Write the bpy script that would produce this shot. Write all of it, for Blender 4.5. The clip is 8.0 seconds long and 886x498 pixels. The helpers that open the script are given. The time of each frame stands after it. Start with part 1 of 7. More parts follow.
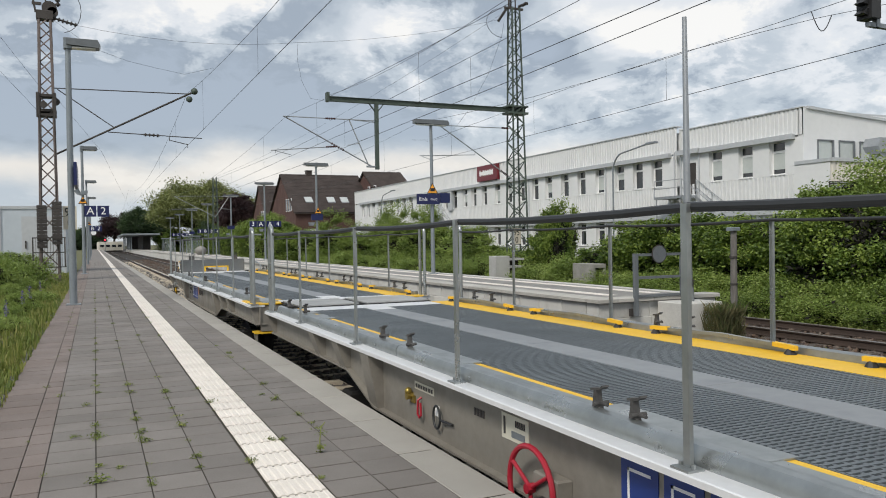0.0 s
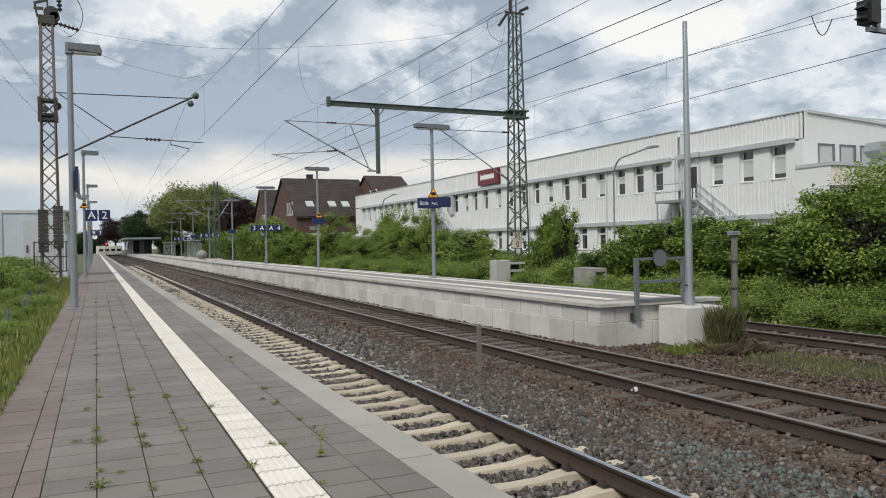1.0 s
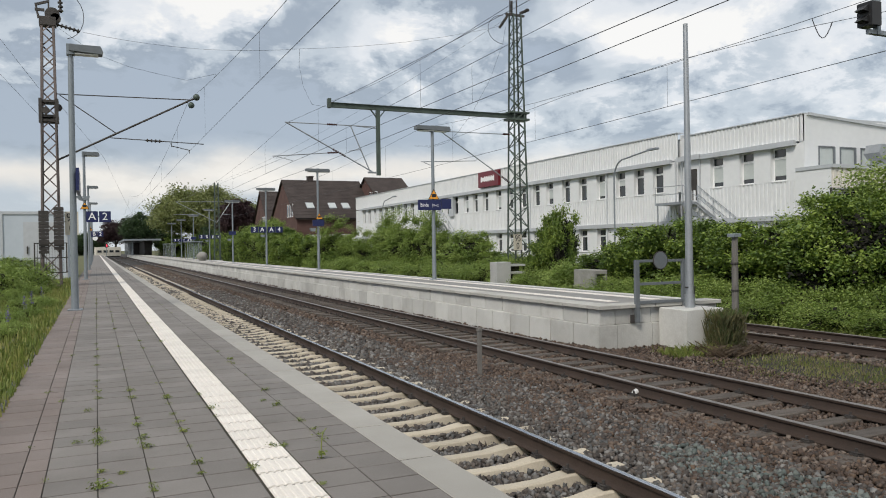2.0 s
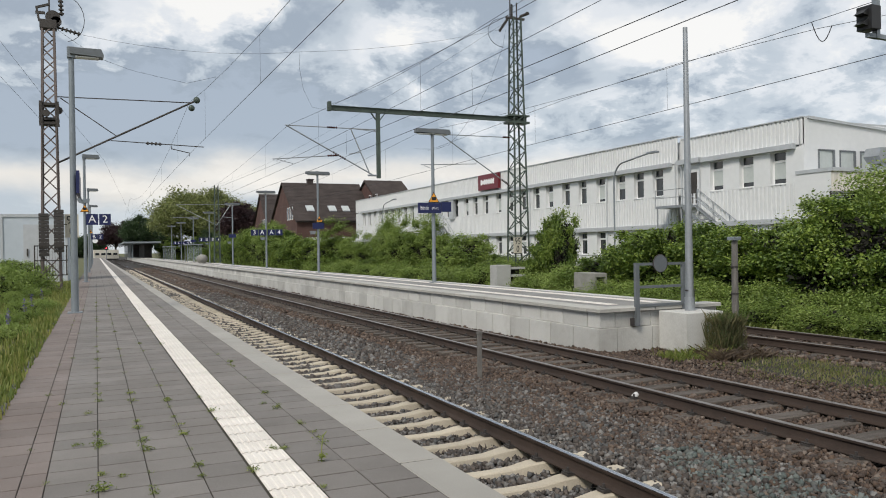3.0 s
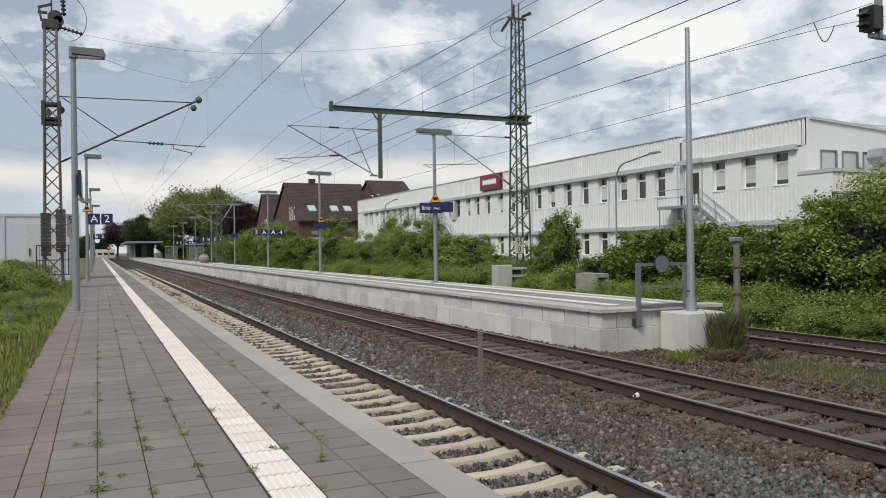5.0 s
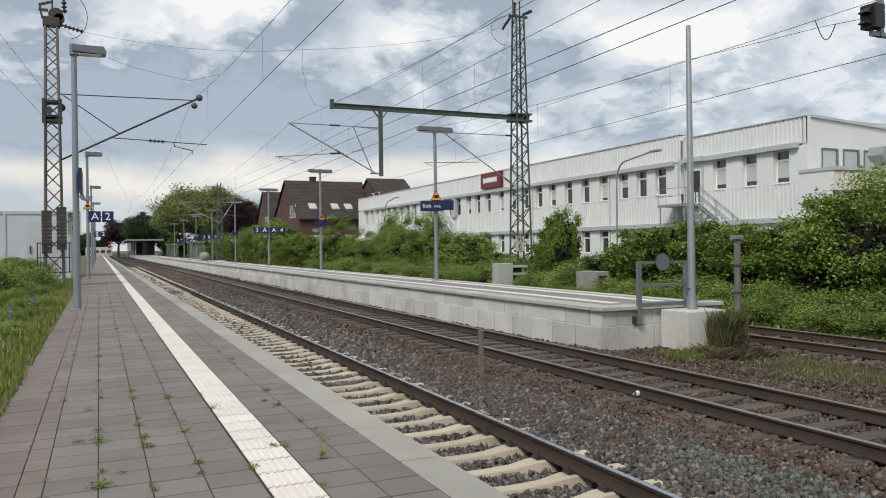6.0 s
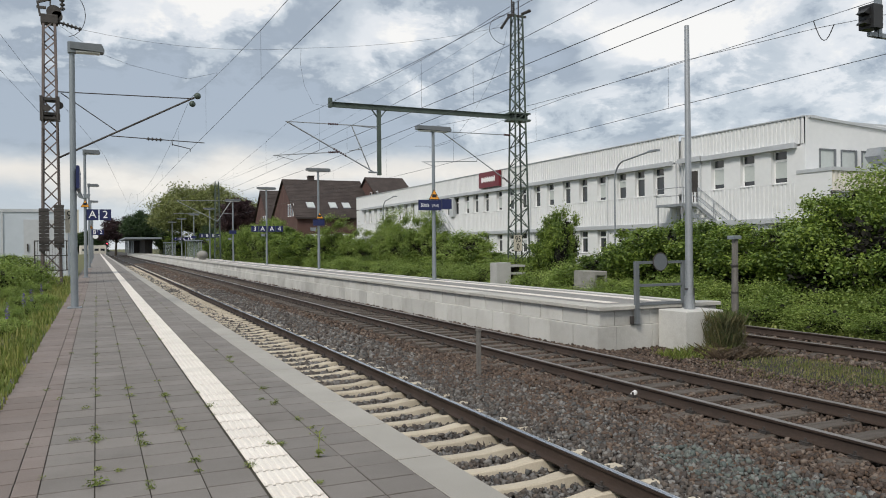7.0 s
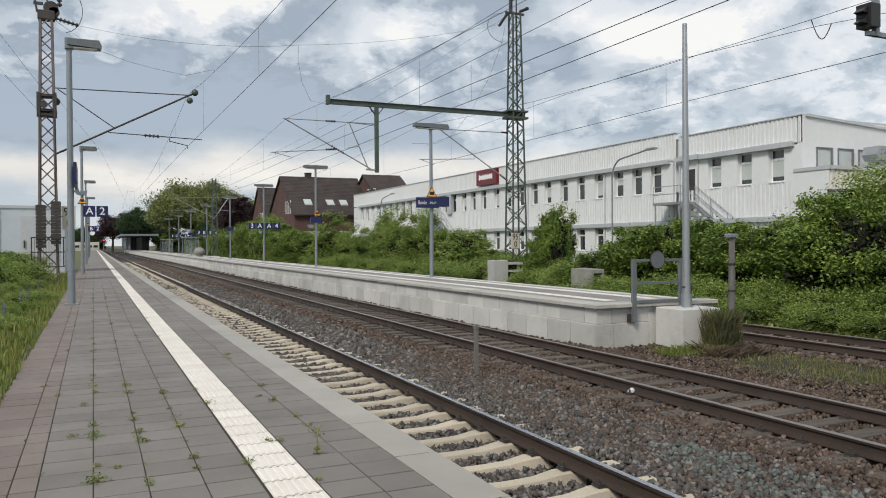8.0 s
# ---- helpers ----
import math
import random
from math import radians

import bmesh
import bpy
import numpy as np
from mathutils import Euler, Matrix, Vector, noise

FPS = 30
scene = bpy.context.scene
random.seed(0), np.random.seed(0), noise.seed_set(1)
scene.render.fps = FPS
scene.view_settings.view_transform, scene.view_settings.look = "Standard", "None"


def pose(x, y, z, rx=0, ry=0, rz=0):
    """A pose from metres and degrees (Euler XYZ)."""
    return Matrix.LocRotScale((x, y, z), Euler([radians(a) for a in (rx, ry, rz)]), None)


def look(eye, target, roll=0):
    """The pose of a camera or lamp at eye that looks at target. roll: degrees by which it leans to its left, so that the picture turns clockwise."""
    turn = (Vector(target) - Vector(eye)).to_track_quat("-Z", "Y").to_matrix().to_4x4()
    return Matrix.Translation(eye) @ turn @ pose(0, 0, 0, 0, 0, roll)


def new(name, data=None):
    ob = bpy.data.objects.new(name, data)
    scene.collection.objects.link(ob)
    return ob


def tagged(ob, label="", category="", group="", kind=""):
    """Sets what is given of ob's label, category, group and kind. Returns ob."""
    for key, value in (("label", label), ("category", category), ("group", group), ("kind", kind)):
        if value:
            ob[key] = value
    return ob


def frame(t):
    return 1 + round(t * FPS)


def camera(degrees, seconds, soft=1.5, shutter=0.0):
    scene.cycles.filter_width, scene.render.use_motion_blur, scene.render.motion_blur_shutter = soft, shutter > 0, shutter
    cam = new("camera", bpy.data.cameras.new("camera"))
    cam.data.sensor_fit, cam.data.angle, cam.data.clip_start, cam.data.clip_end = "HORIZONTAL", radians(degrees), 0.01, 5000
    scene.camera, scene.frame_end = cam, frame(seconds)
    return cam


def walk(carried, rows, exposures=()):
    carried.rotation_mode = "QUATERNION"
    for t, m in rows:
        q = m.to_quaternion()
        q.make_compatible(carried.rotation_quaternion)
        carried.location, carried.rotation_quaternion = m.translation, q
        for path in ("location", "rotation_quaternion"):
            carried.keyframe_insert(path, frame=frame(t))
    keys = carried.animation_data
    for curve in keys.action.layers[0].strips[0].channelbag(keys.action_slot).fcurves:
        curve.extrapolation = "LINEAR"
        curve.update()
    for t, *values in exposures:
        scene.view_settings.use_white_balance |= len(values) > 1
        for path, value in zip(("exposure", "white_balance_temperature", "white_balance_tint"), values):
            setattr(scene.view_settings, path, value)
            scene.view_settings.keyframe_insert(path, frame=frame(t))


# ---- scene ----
cam = camera(60.3, 8.0, soft=1.0)
PATH = [
    (0.0, pose(0.003, 0.010, 1.397, 89.288, 0.987, -24.548)),
    (0.5, pose(0.004, 0.007, 1.402, 89.337, 1.011, -24.462)),
    (1.0, pose(0.003, 0.001, 1.402, 89.589, 0.999, -24.476)),
    (1.5, pose(0.000, 0.000, 1.400, 89.655, 0.945, -24.460)),
    (3.0, pose(-0.012, -0.008, 1.402, 89.945, 0.870, -24.472)),
    (3.5, pose(-0.012, -0.009, 1.402, 90.023, 0.823, -24.422)),
    (4.0, pose(-0.006, -0.008, 1.400, 90.091, 0.811, -24.351)),
    (4.5, pose(0.004, -0.002, 1.401, 90.031, 0.803, -24.345)),
    (6.0, pose(0.004, -0.004, 1.398, 89.813, 0.728, -24.279)),
    (6.5, pose(0.004, -0.005, 1.396, 89.749, 0.611, -24.351)),
    (7.0, pose(0.006, -0.002, 1.394, 89.759, 0.543, -24.434)),
    (7.5, pose(0.001, -0.002, 1.392, 89.635, 0.499, -24.542)),
    (8.0, pose(-0.006, -0.006, 1.394, 89.568, 0.406, -24.642)),
]
walk(cam, PATH)

RNG = random.Random(7)


# ---------------------------------------------------------------- world and sun
def make_world():
    w = bpy.data.worlds.new("sky")
    w.use_nodes = True
    scene.world = w
    nt = w.node_tree
    nt.nodes.clear()
    N, L = nt.nodes.new, nt.links.new

    def math_node(op, a, b=None):
        n = N("ShaderNodeMath")
        n.operation = op
        for i, v in enumerate((a, b)):
            if v is None:
                continue
            if isinstance(v, (int, float)):
                n.inputs[i].default_value = v
            else:
                L(v, n.inputs[i])
        return n.outputs[0]

    def noise_node(vec, scale, detail, rough, lac=2.0, dist=0.0):
        n = N("ShaderNodeTexNoise")
        n.inputs["Scale"].default_value = scale
        n.inputs["Detail"].default_value = detail
        n.inputs["Roughness"].default_value = rough
        n.inputs["Lacunarity"].default_value = lac
        n.inputs["Distortion"].default_value = dist
        L(vec, n.inputs["Vector"])
        return n.outputs["Fac"]

    def ramp(fac, stops, interp="EASE"):
        n = N("ShaderNodeValToRGB")
        n.color_ramp.interpolation = interp
        els = n.color_ramp.elements
        while len(els) < len(stops):
            els.new(0.5)
        for e, (p, c) in zip(els, stops):
            e.position = p
            e.color = (*c, 1)
        L(fac, n.inputs[0])
        return n.outputs[0]

    sky = N("ShaderNodeTexSky")
    sky.sky_type = "NISHITA"
    sky.sun_disc = False
    sky.sun_elevation = radians(45)
    sky.sun_rotation = radians(SUN_AZIMUTH)
    dim = N("ShaderNodeVectorMath")
    dim.operation = "SCALE"
    dim.inputs["Scale"].default_value = 0.10
    L(sky.outputs[0], dim.inputs[0])
    # cloud decks: the direction cast on a flat layer overhead
    tc = N("ShaderNodeTexCoord")
    sep = N("ShaderNodeSeparateXYZ")
    L(tc.outputs["Generated"], sep.inputs[0])
    z = math_node("MAXIMUM", sep.outputs[2], 0.0)
    den = math_node("ADD", z, 0.42)
    px = math_node("ADD", math_node("DIVIDE", sep.outputs[0], den), 0.42)
    py = math_node("DIVIDE", sep.outputs[1], den)
    com = N("ShaderNodeCombineXYZ")
    L(px, com.inputs[0]), L(py, com.inputs[1])
    com.inputs[2].default_value = 8.1
    vec = com.outputs[0]
    big = noise_node(vec, 2.1, 6.0, 0.58, dist=0.3)
    fine = noise_node(vec, 7.5, 8.0, 0.62, dist=0.25)
    mixv = math_node("ADD", math_node("MULTIPLY", big, 0.56), math_node("MULTIPLY", fine, 0.44))
    side = N("ShaderNodeVectorMath")
    side.operation = "DOT_PRODUCT"
    side.inputs[1].default_value = (0.58, -0.25, 0.0)
    L(tc.outputs["Generated"], side.inputs[0])
    mixv = math_node("SUBTRACT", mixv, math_node("MULTIPLY", side.outputs["Value"], 0.12))
    # broad masses of the cloud deck: azimuth, height, spreads (degrees), and how thick (+) or thin (-)
    az = math_node("MULTIPLY", math_node("ARCTAN2", sep.outputs[0], sep.outputs[1]), 180 / math.pi)
    hgt = math_node("MULTIPLY", math_node("ARCSINE", sep.outputs[2]), 180 / math.pi)
    warp = math_node("MULTIPLY", math_node("SUBTRACT", fine, 0.5), 14.0)
    az, hgt = math_node("ADD", az, warp), math_node("SUBTRACT", hgt, math_node("MULTIPLY", warp, 0.45))
    for a0, h0, wa, wh, k in CLOUD_MASSES:
        u = math_node("DIVIDE", math_node("SUBTRACT", az, a0), wa)
        v = math_node("DIVIDE", math_node("SUBTRACT", hgt, h0), wh)
        g = math_node("POWER", 2.718, math_node("MULTIPLY", math_node("ADD", math_node("MULTIPLY", u, u), math_node("MULTIPLY", v, v)), -1.0))
        mixv = math_node("ADD", mixv, math_node("MULTIPLY", g, k))
    cloud = ramp(mixv, [(0.37, (0.93, 0.915, 0.885)), (0.43, (0.75, 0.775, 0.805)), (0.490, (0.53, 0.585, 0.64)),
                        (0.545, (0.35, 0.405, 0.475)), (0.62, (0.39, 0.45, 0.53))])
    # pale, hazy band low over the horizon
    low = noise_node(vec, 1.6, 6.0, 0.6)
    el = math_node("ADD", sep.outputs[2], math_node("MULTIPLY", math_node("SUBTRACT", low, 0.5), 0.10))
    haze = ramp(el, [(0.0, (0.66, 0.69, 0.72)), (0.06, (0.52, 0.58, 0.645)), (0.093, (0.95, 0.88, 0.79)),
                     (0.122, (0.55, 0.60, 0.65)), (0.16, (0.0, 0.0, 0.0))])
    hm = ramp(el, [(0.07, (0.75, 0.75, 0.75)), (0.105, (0.72, 0.72, 0.72)), (0.135, (0.0, 0.0, 0.0))])
    m1 = N("ShaderNodeMix")
    m1.data_type = "RGBA"
    L(hm, m1.inputs[0]), L(cloud, m1.inputs[6]), L(haze, m1.inputs[7])
    # thin places let the blue through
    m2 = N("ShaderNodeMix")
    m2.data_type = "RGBA"
    m2.inputs[0].default_value = 0.10
    L(m1.outputs[2], m2.inputs[6]), L(dim.outputs[0], m2.inputs[7])
    bg = N("ShaderNodeBackground")
    bg.inputs["Strength"].default_value = SKY_STRENGTH
    L(m2.outputs[2], bg.inputs["Color"])
    out = N("ShaderNodeOutputWorld")
    L(bg.outputs[0], out.inputs[0])


CLOUD_MASSES = ((8.3, 18.0, 5.0, 3.5, -0.12), (20.6, 15.0, 4.5, 3.0, -0.10), (-4.0, 14.5, 4.0, 2.5, -0.09), (1.5, 15.6, 3.5, 1.8, -0.07), (50.6, 12.0, 3.0, 2.0, -0.08),
                (39.5, 14.8, 5.5, 2.0, -0.09), (48.0, 15.5, 6.0, 3.0, -0.02), (37.5, 10.2, 4.0, 1.6, -0.06), (2.0, 9.3, 12.0, 2.6, 0.10), (14.0, 9.0, 7.0, 2.4, 0.09), (33.0, 13.2, 4.5, 1.8, 0.13), (46.0, 10.6, 6.0, 2.4, 0.05),
                (13.9, 16.3, 2.6, 1.8, 0.06), (26.5, 18.0, 4.5, 3.5, 0.13), (30.0, 26.0, 14.0, 7.0, 0.06))
SUN_AZIMUTH = 234.0
SKY_STRENGTH = 0.92
make_world()
sun_data = bpy.data.lights.new("sun", "SUN")
sun_data.energy, sun_data.angle, sun_data.color = 2.3, radians(16), (1.0, 0.94, 0.85)
sun = new("sun", sun_data)
sun.matrix_world = look((-70, -50, 85), (0, 0, 0))
scene.view_settings.exposure = 0.25


# ---------------------------------------------------------------- materials
def material(name, base, alt=None, rough=0.6, metal=0.0, grain=40.0, stain=1.2, bump=0.15, mix=0.5, per_piece=0.0,
             island=False, stretch=(1, 1, 1), contrast=(0.35, 0.65), dirt=None, dirt_amount=0.0, dirt_scale=0.7):
    """Two scales of variation (stains and grain), fine relief, and a shift from piece to piece."""
    m = bpy.data.materials.new(name)
    m.use_nodes = True
    nt = m.node_tree
    N, L = nt.nodes.new, nt.links.new
    bsdf = nt.nodes["Principled BSDF"]
    alt = alt or tuple(c * 0.7 for c in base)
    tc = N("ShaderNodeTexCoord")
    geo = N("ShaderNodeNewGeometry")
    mp = N("ShaderNodeMapping")
    mp.inputs["Scale"].default_value = stretch
    L(tc.outputs["Object"] if name.startswith("moving") else geo.outputs["Position"], mp.inputs["Vector"])

    def noise_fac(scale, detail=5.0, r=0.6):
        n = N("ShaderNodeTexNoise")
        n.inputs["Scale"].default_value = scale
        n.inputs["Detail"].default_value = detail
        n.inputs["Roughness"].default_value = r
        L(mp.outputs[0], n.inputs["Vector"])
        return n.outputs["Fac"]

    def rng_map(fac, a, b, c=0.0, d=1.0):
        n = N("ShaderNodeMapRange")
        n.clamp = True
        for i, v in enumerate((a, b, c, d)):
            n.inputs[i + 1].default_value = v
        L(fac, n.inputs[0])
        return n.outputs[0]

    def blend(fac, a, b):
        n = N("ShaderNodeMix")
        n.data_type = "RGBA"
        for sock, v in ((n.inputs[0], fac), (n.inputs[6], a), (n.inputs[7], b)):
            if isinstance(v, tuple):
                sock.default_value = (*v, 1)
            elif isinstance(v, float):
                sock.default_value = v
            else:
                L(v, sock)
        return n.outputs[2]

    g, s = noise_fac(grain), noise_fac(stain, 4.0)
    add = N("ShaderNodeMath")
    add.operation = "ADD"
    a1, a2 = N("ShaderNodeMath"), N("ShaderNodeMath")
    a1.operation = a2.operation = "MULTIPLY"
    L(g, a1.inputs[0]), L(s, a2.inputs[0])
    a1.inputs[1].default_value, a2.inputs[1].default_value = mix, 1 - mix
    L(a1.outputs[0], add.inputs[0]), L(a2.outputs[0], add.inputs[1])
    col = blend(rng_map(add.outputs[0], *contrast), base, alt)
    if dirt:
        d = noise_fac(dirt_scale, 6.0, 0.7)
        col = blend(rng_map(d, 0.62 - 0.25 * dirt_amount, 0.72, 0.0, dirt_amount), col, dirt)
    if per_piece:
        if island:
            rnd = geo.outputs["Random Per Island"]
        else:
            rnd = N("ShaderNodeObjectInfo").outputs["Random"]
        hsv = N("ShaderNodeHueSaturation")
        L(rng_map(rnd, 0.0, 1.0, 1.0 - per_piece, 1.0 + per_piece), hsv.inputs["Value"])
        L(col, hsv.inputs["Color"])
        col = hsv.outputs[0]
    L(col, bsdf.inputs["Base Color"])
    L(rng_map(s, 0.3, 0.7, max(rough - 0.12, 0.02), min(rough + 0.1, 1.0)), bsdf.inputs["Roughness"])
    bsdf.inputs["Metallic"].default_value = metal
    if bump:
        b = N("ShaderNodeBump")
        b.inputs["Strength"].default_value = bump
        b.inputs["Distance"].default_value = 0.01
        L(g, b.inputs["Height"])
        L(b.outputs[0], bsdf.inputs["Normal"])
    return m


def plain(name, col, rough=0.5, metal=0.0, glow=0.0):
    m = bpy.data.materials.new(name)
    m.use_nodes = True
    b = m.node_tree.nodes["Principled BSDF"]
    b.inputs["Base Color"].default_value = (*col, 1)
    b.inputs["Roughness"].default_value = rough
    b.inputs["Metallic"].default_value = metal
    if glow:
        b.inputs["Emission Color"].default_value = (*col, 1)
        b.inputs["Emission Strength"].default_value = glow
    return m


def leaf_material(name, base, alt, light):
    m = bpy.data.materials.new(name)
    m.use_nodes = True
    nt = m.node_tree
    N, L = nt.nodes.new, nt.links.new
    b = nt.nodes["Principled BSDF"]
    geo = N("ShaderNodeNewGeometry")
    r = N("ShaderNodeValToRGB")
    r.color_ramp.elements[0].color = (*base, 1)
    r.color_ramp.elements[1].color = (*light, 1)
    e = r.color_ramp.elements.new(0.55)
    e.color = (*alt, 1)
    nz = N("ShaderNodeTexNoise")
    nz.inputs["Scale"].default_value = 0.9
    nz.inputs["Detail"].default_value = 3.0
    L(geo.outputs["Position"], nz.inputs["Vector"])
    mm, ma = N("ShaderNodeMath"), N("ShaderNodeMath")
    mm.operation, ma.operation = "MULTIPLY_ADD", "MULTIPLY_ADD"
    ma.inputs[1].default_value, ma.inputs[2].default_value = 1.6, -0.55
    L(nz.outputs["Fac"], ma.inputs[0])
    mm.inputs[1].default_value = 0.75
    L(geo.outputs["Random Per Island"], mm.inputs[0]), L(ma.outputs[0], mm.inputs[2])
    L(mm.outputs[0], r.inputs[0])
    L(r.outputs[0], b.inputs["Base Color"])
    b.inputs["Roughness"].default_value = 0.55
    tr = N("ShaderNodeBsdfTranslucent")
    L(r.outputs[0], tr.inputs["Color"])
    mx = N("ShaderNodeMixShader")
    mx.inputs[0].default_value = 0.2
    L(b.outputs[0], mx.inputs[1]), L(tr.outputs[0], mx.inputs[2])
    L(mx.outputs[0], nt.nodes["Material Output"].inputs["Surface"])
    return m


def glass_material(name, tint=(0.03, 0.035, 0.04)):
    m = plain(name, tint, 0.06)
    m.node_tree.nodes["Principled BSDF"].inputs["Specular IOR Level"].default_value = 0.8
    return m


M_PAVER = material("concrete paver", (0.205, 0.187, 0.170), (0.155, 0.139, 0.126), 0.75, grain=90, stain=0.9, bump=0.25, per_piece=0.10,
                   dirt=(0.08, 0.07, 0.06), dirt_amount=0.35)
M_PAVER_RED = material("reddish paver", (0.208, 0.172, 0.153), (0.158, 0.126, 0.111), 0.75, grain=90, stain=0.9, bump=0.25, per_piece=0.10)
M_EDGE = material("edge slab concrete", (0.38, 0.36, 0.325), (0.29, 0.275, 0.245), 0.75, grain=120, stain=0.8, bump=0.2, per_piece=0.06)
M_TACTILE = material("white tactile tile", (0.80, 0.745, 0.68), (0.66, 0.61, 0.55), 0.55, grain=60, stain=2.0, bump=0.1, per_piece=0.05)
M_BED = material("sand joint", (0.045, 0.036, 0.028), (0.028, 0.026, 0.014), 0.95, grain=50, stain=1.0)
M_CONC = material("precast concrete", (0.60, 0.595, 0.565), (0.46, 0.455, 0.43), 0.8, grain=30, stain=0.6, bump=0.15, per_piece=0.13,
                  dirt=(0.28, 0.26, 0.23), dirt_amount=0.5)
M_SLEEPER = material("concrete sleeper", (0.54, 0.48, 0.38), (0.38, 0.33, 0.255), 0.85, grain=60, stain=1.5, bump=0.25, per_piece=0.1)
M_WOOD = material("tarred wooden sleeper", (0.125, 0.105, 0.088), (0.05, 0.04, 0.032), 0.85, grain=30, stain=2.0, bump=0.5, per_piece=0.2,
                  stretch=(1, 6, 6))
M_RAIL = material("rusty rail web", (0.066, 0.044, 0.033), (0.034, 0.024, 0.019), 0.7, 0.2, grain=50, stain=1.5, bump=0.2)
M_RAILTOP = material("polished rail head", (0.62, 0.63, 0.66), (0.5, 0.5, 0.52), 0.22, 1.0, grain=8, stain=0.5, bump=0.02, stretch=(8, 0.3, 8))
M_RAILTOP_DULL = material("worn rail head", (0.42, 0.38, 0.35), (0.28, 0.24, 0.21), 0.35, 0.85, grain=8, stain=0.5, bump=0.03, stretch=(8, 0.3, 8))
M_GROUND = material("earth and ballast", (0.034, 0.028, 0.023), (0.020, 0.017, 0.014), 0.95, grain=25, stain=0.5, bump=0.9)


def stone_material(name, tones, rough=0.8):
    """Broken stone: each piece takes one of several rock tones, with grain and dust on it."""
    m = material(name, tones[0], tones[1], rough, grain=60, stain=3.0, bump=0.3)
    nt = m.node_tree
    N, L = nt.nodes.new, nt.links.new
    bsdf = nt.nodes["Principled BSDF"]
    grain = bsdf.inputs["Base Color"].links[0].from_socket
    r = N("ShaderNodeValToRGB")
    r.color_ramp.interpolation = "CONSTANT"
    els = r.color_ramp.elements
    while len(els) < len(tones):
        els.new(0.5)
    for k, (e, c) in enumerate(zip(els, tones)):
        e.position, e.color = k / len(tones), (*c, 1)
    L(N("ShaderNodeNewGeometry").outputs["Random Per Island"], r.inputs[0])
    mx = N("ShaderNodeMix")
    mx.data_type = "RGBA"
    mx.inputs[0].default_value = 0.72
    L(grain, mx.inputs[6]), L(r.outputs[0], mx.inputs[7])
    L(mx.outputs[2], bsdf.inputs["Base Color"])
    return m


M_STONE = stone_material("ballast stone", [(0.036, 0.030, 0.027), (0.128, 0.116, 0.104), (0.068, 0.056, 0.048), (0.168, 0.164, 0.160), (0.052, 0.044, 0.040), (0.100, 0.084, 0.072),
                                           (0.240, 0.232, 0.220), (0.080, 0.084, 0.084), (0.044, 0.034, 0.029), (0.120, 0.096, 0.080)])
M_STONE_RUST = stone_material("rust-stained ballast", [(0.042, 0.028, 0.021), (0.104, 0.070, 0.050), (0.068, 0.043, 0.031), (0.140, 0.103, 0.080), (0.052, 0.035, 0.026),
                                                       (0.088, 0.056, 0.039), (0.198, 0.159, 0.130), (0.073, 0.056, 0.048), (0.036, 0.025, 0.018), (0.125, 0.080, 0.052)])
M_STONE_GREEN = stone_material("greenish ballast", [(0.080, 0.100, 0.092), (0.128, 0.144, 0.132), (0.056, 0.068, 0.064), (0.176, 0.192, 0.180), (0.096, 0.096, 0.088)])
M_GALV = material("galvanised steel", (0.42, 0.44, 0.46), (0.33, 0.35, 0.37), 0.5, 0.7, grain=25, stain=2.5, bump=0.03)
M_LAMPHEAD = material("dark grey lamp housing", (0.17, 0.185, 0.20), (0.13, 0.145, 0.155), 0.5, 0.2, grain=25, stain=2.5, bump=0.02)
M_OLDCONC = material("weathered grey concrete", (0.33, 0.32, 0.30), (0.20, 0.195, 0.18), 0.85, grain=20, stain=2.0, bump=0.3, dirt=(0.10, 0.11, 0.07), dirt_amount=0.6)
M_GREY = material("grey painted steel", (0.255, 0.285, 0.31), (0.20, 0.225, 0.245), 0.5, 0.3, grain=25, stain=2.5, bump=0.03)
M_MASTGREEN = material("green painted lattice steel", (0.085, 0.115, 0.095), (0.055, 0.07, 0.06), 0.6, 0.2, grain=30, stain=1.5, bump=0.1)
M_MASTRUST = material("weathered mast steel", (0.20, 0.165, 0.155), (0.13, 0.105, 0.10), 0.7, 0.2, grain=30, stain=1.5, bump=0.1)
M_DARK = material("dark weathered steel", (0.07, 0.062, 0.057), (0.04, 0.036, 0.034), 0.7, 0.2, grain=30, stain=1.5, bump=0.15)
M_WIRE = plain("copper wire", (0.06, 0.06, 0.065), 0.5, 0.5)
M_INSUL = plain("brown insulator", (0.055, 0.018, 0.016), 0.25)
M_NAVY = plain("navy sign face", (0.012, 0.018, 0.085), 0.35)
M_WHITE = plain("white lettering", (0.82, 0.82, 0.82), 0.5)
M_BOARD = material("aged cream board", (0.60, 0.56, 0.46), (0.48, 0.44, 0.36), 0.6, grain=15, stain=2.0, bump=0.03)
M_BLACK = plain("black paint", (0.015, 0.015, 0.016), 0.5)
M_YELLOWSIGN = plain("orange warning sign", (0.85, 0.36, 0.03), 0.45)
M_LAMPGLASS = plain("lamp diffuser", (0.75, 0.75, 0.72), 0.3)
M_CLAD = material("white sheet cladding", (0.70, 0.712, 0.715), (0.63, 0.642, 0.65), 0.45, 0.0, grain=3, stain=0.25, bump=0.0)
M_CABIN = material("blue-grey sheet metal", (0.50, 0.55, 0.60), (0.44, 0.49, 0.54), 0.5, 0.0, grain=3, stain=0.4, bump=0.0)
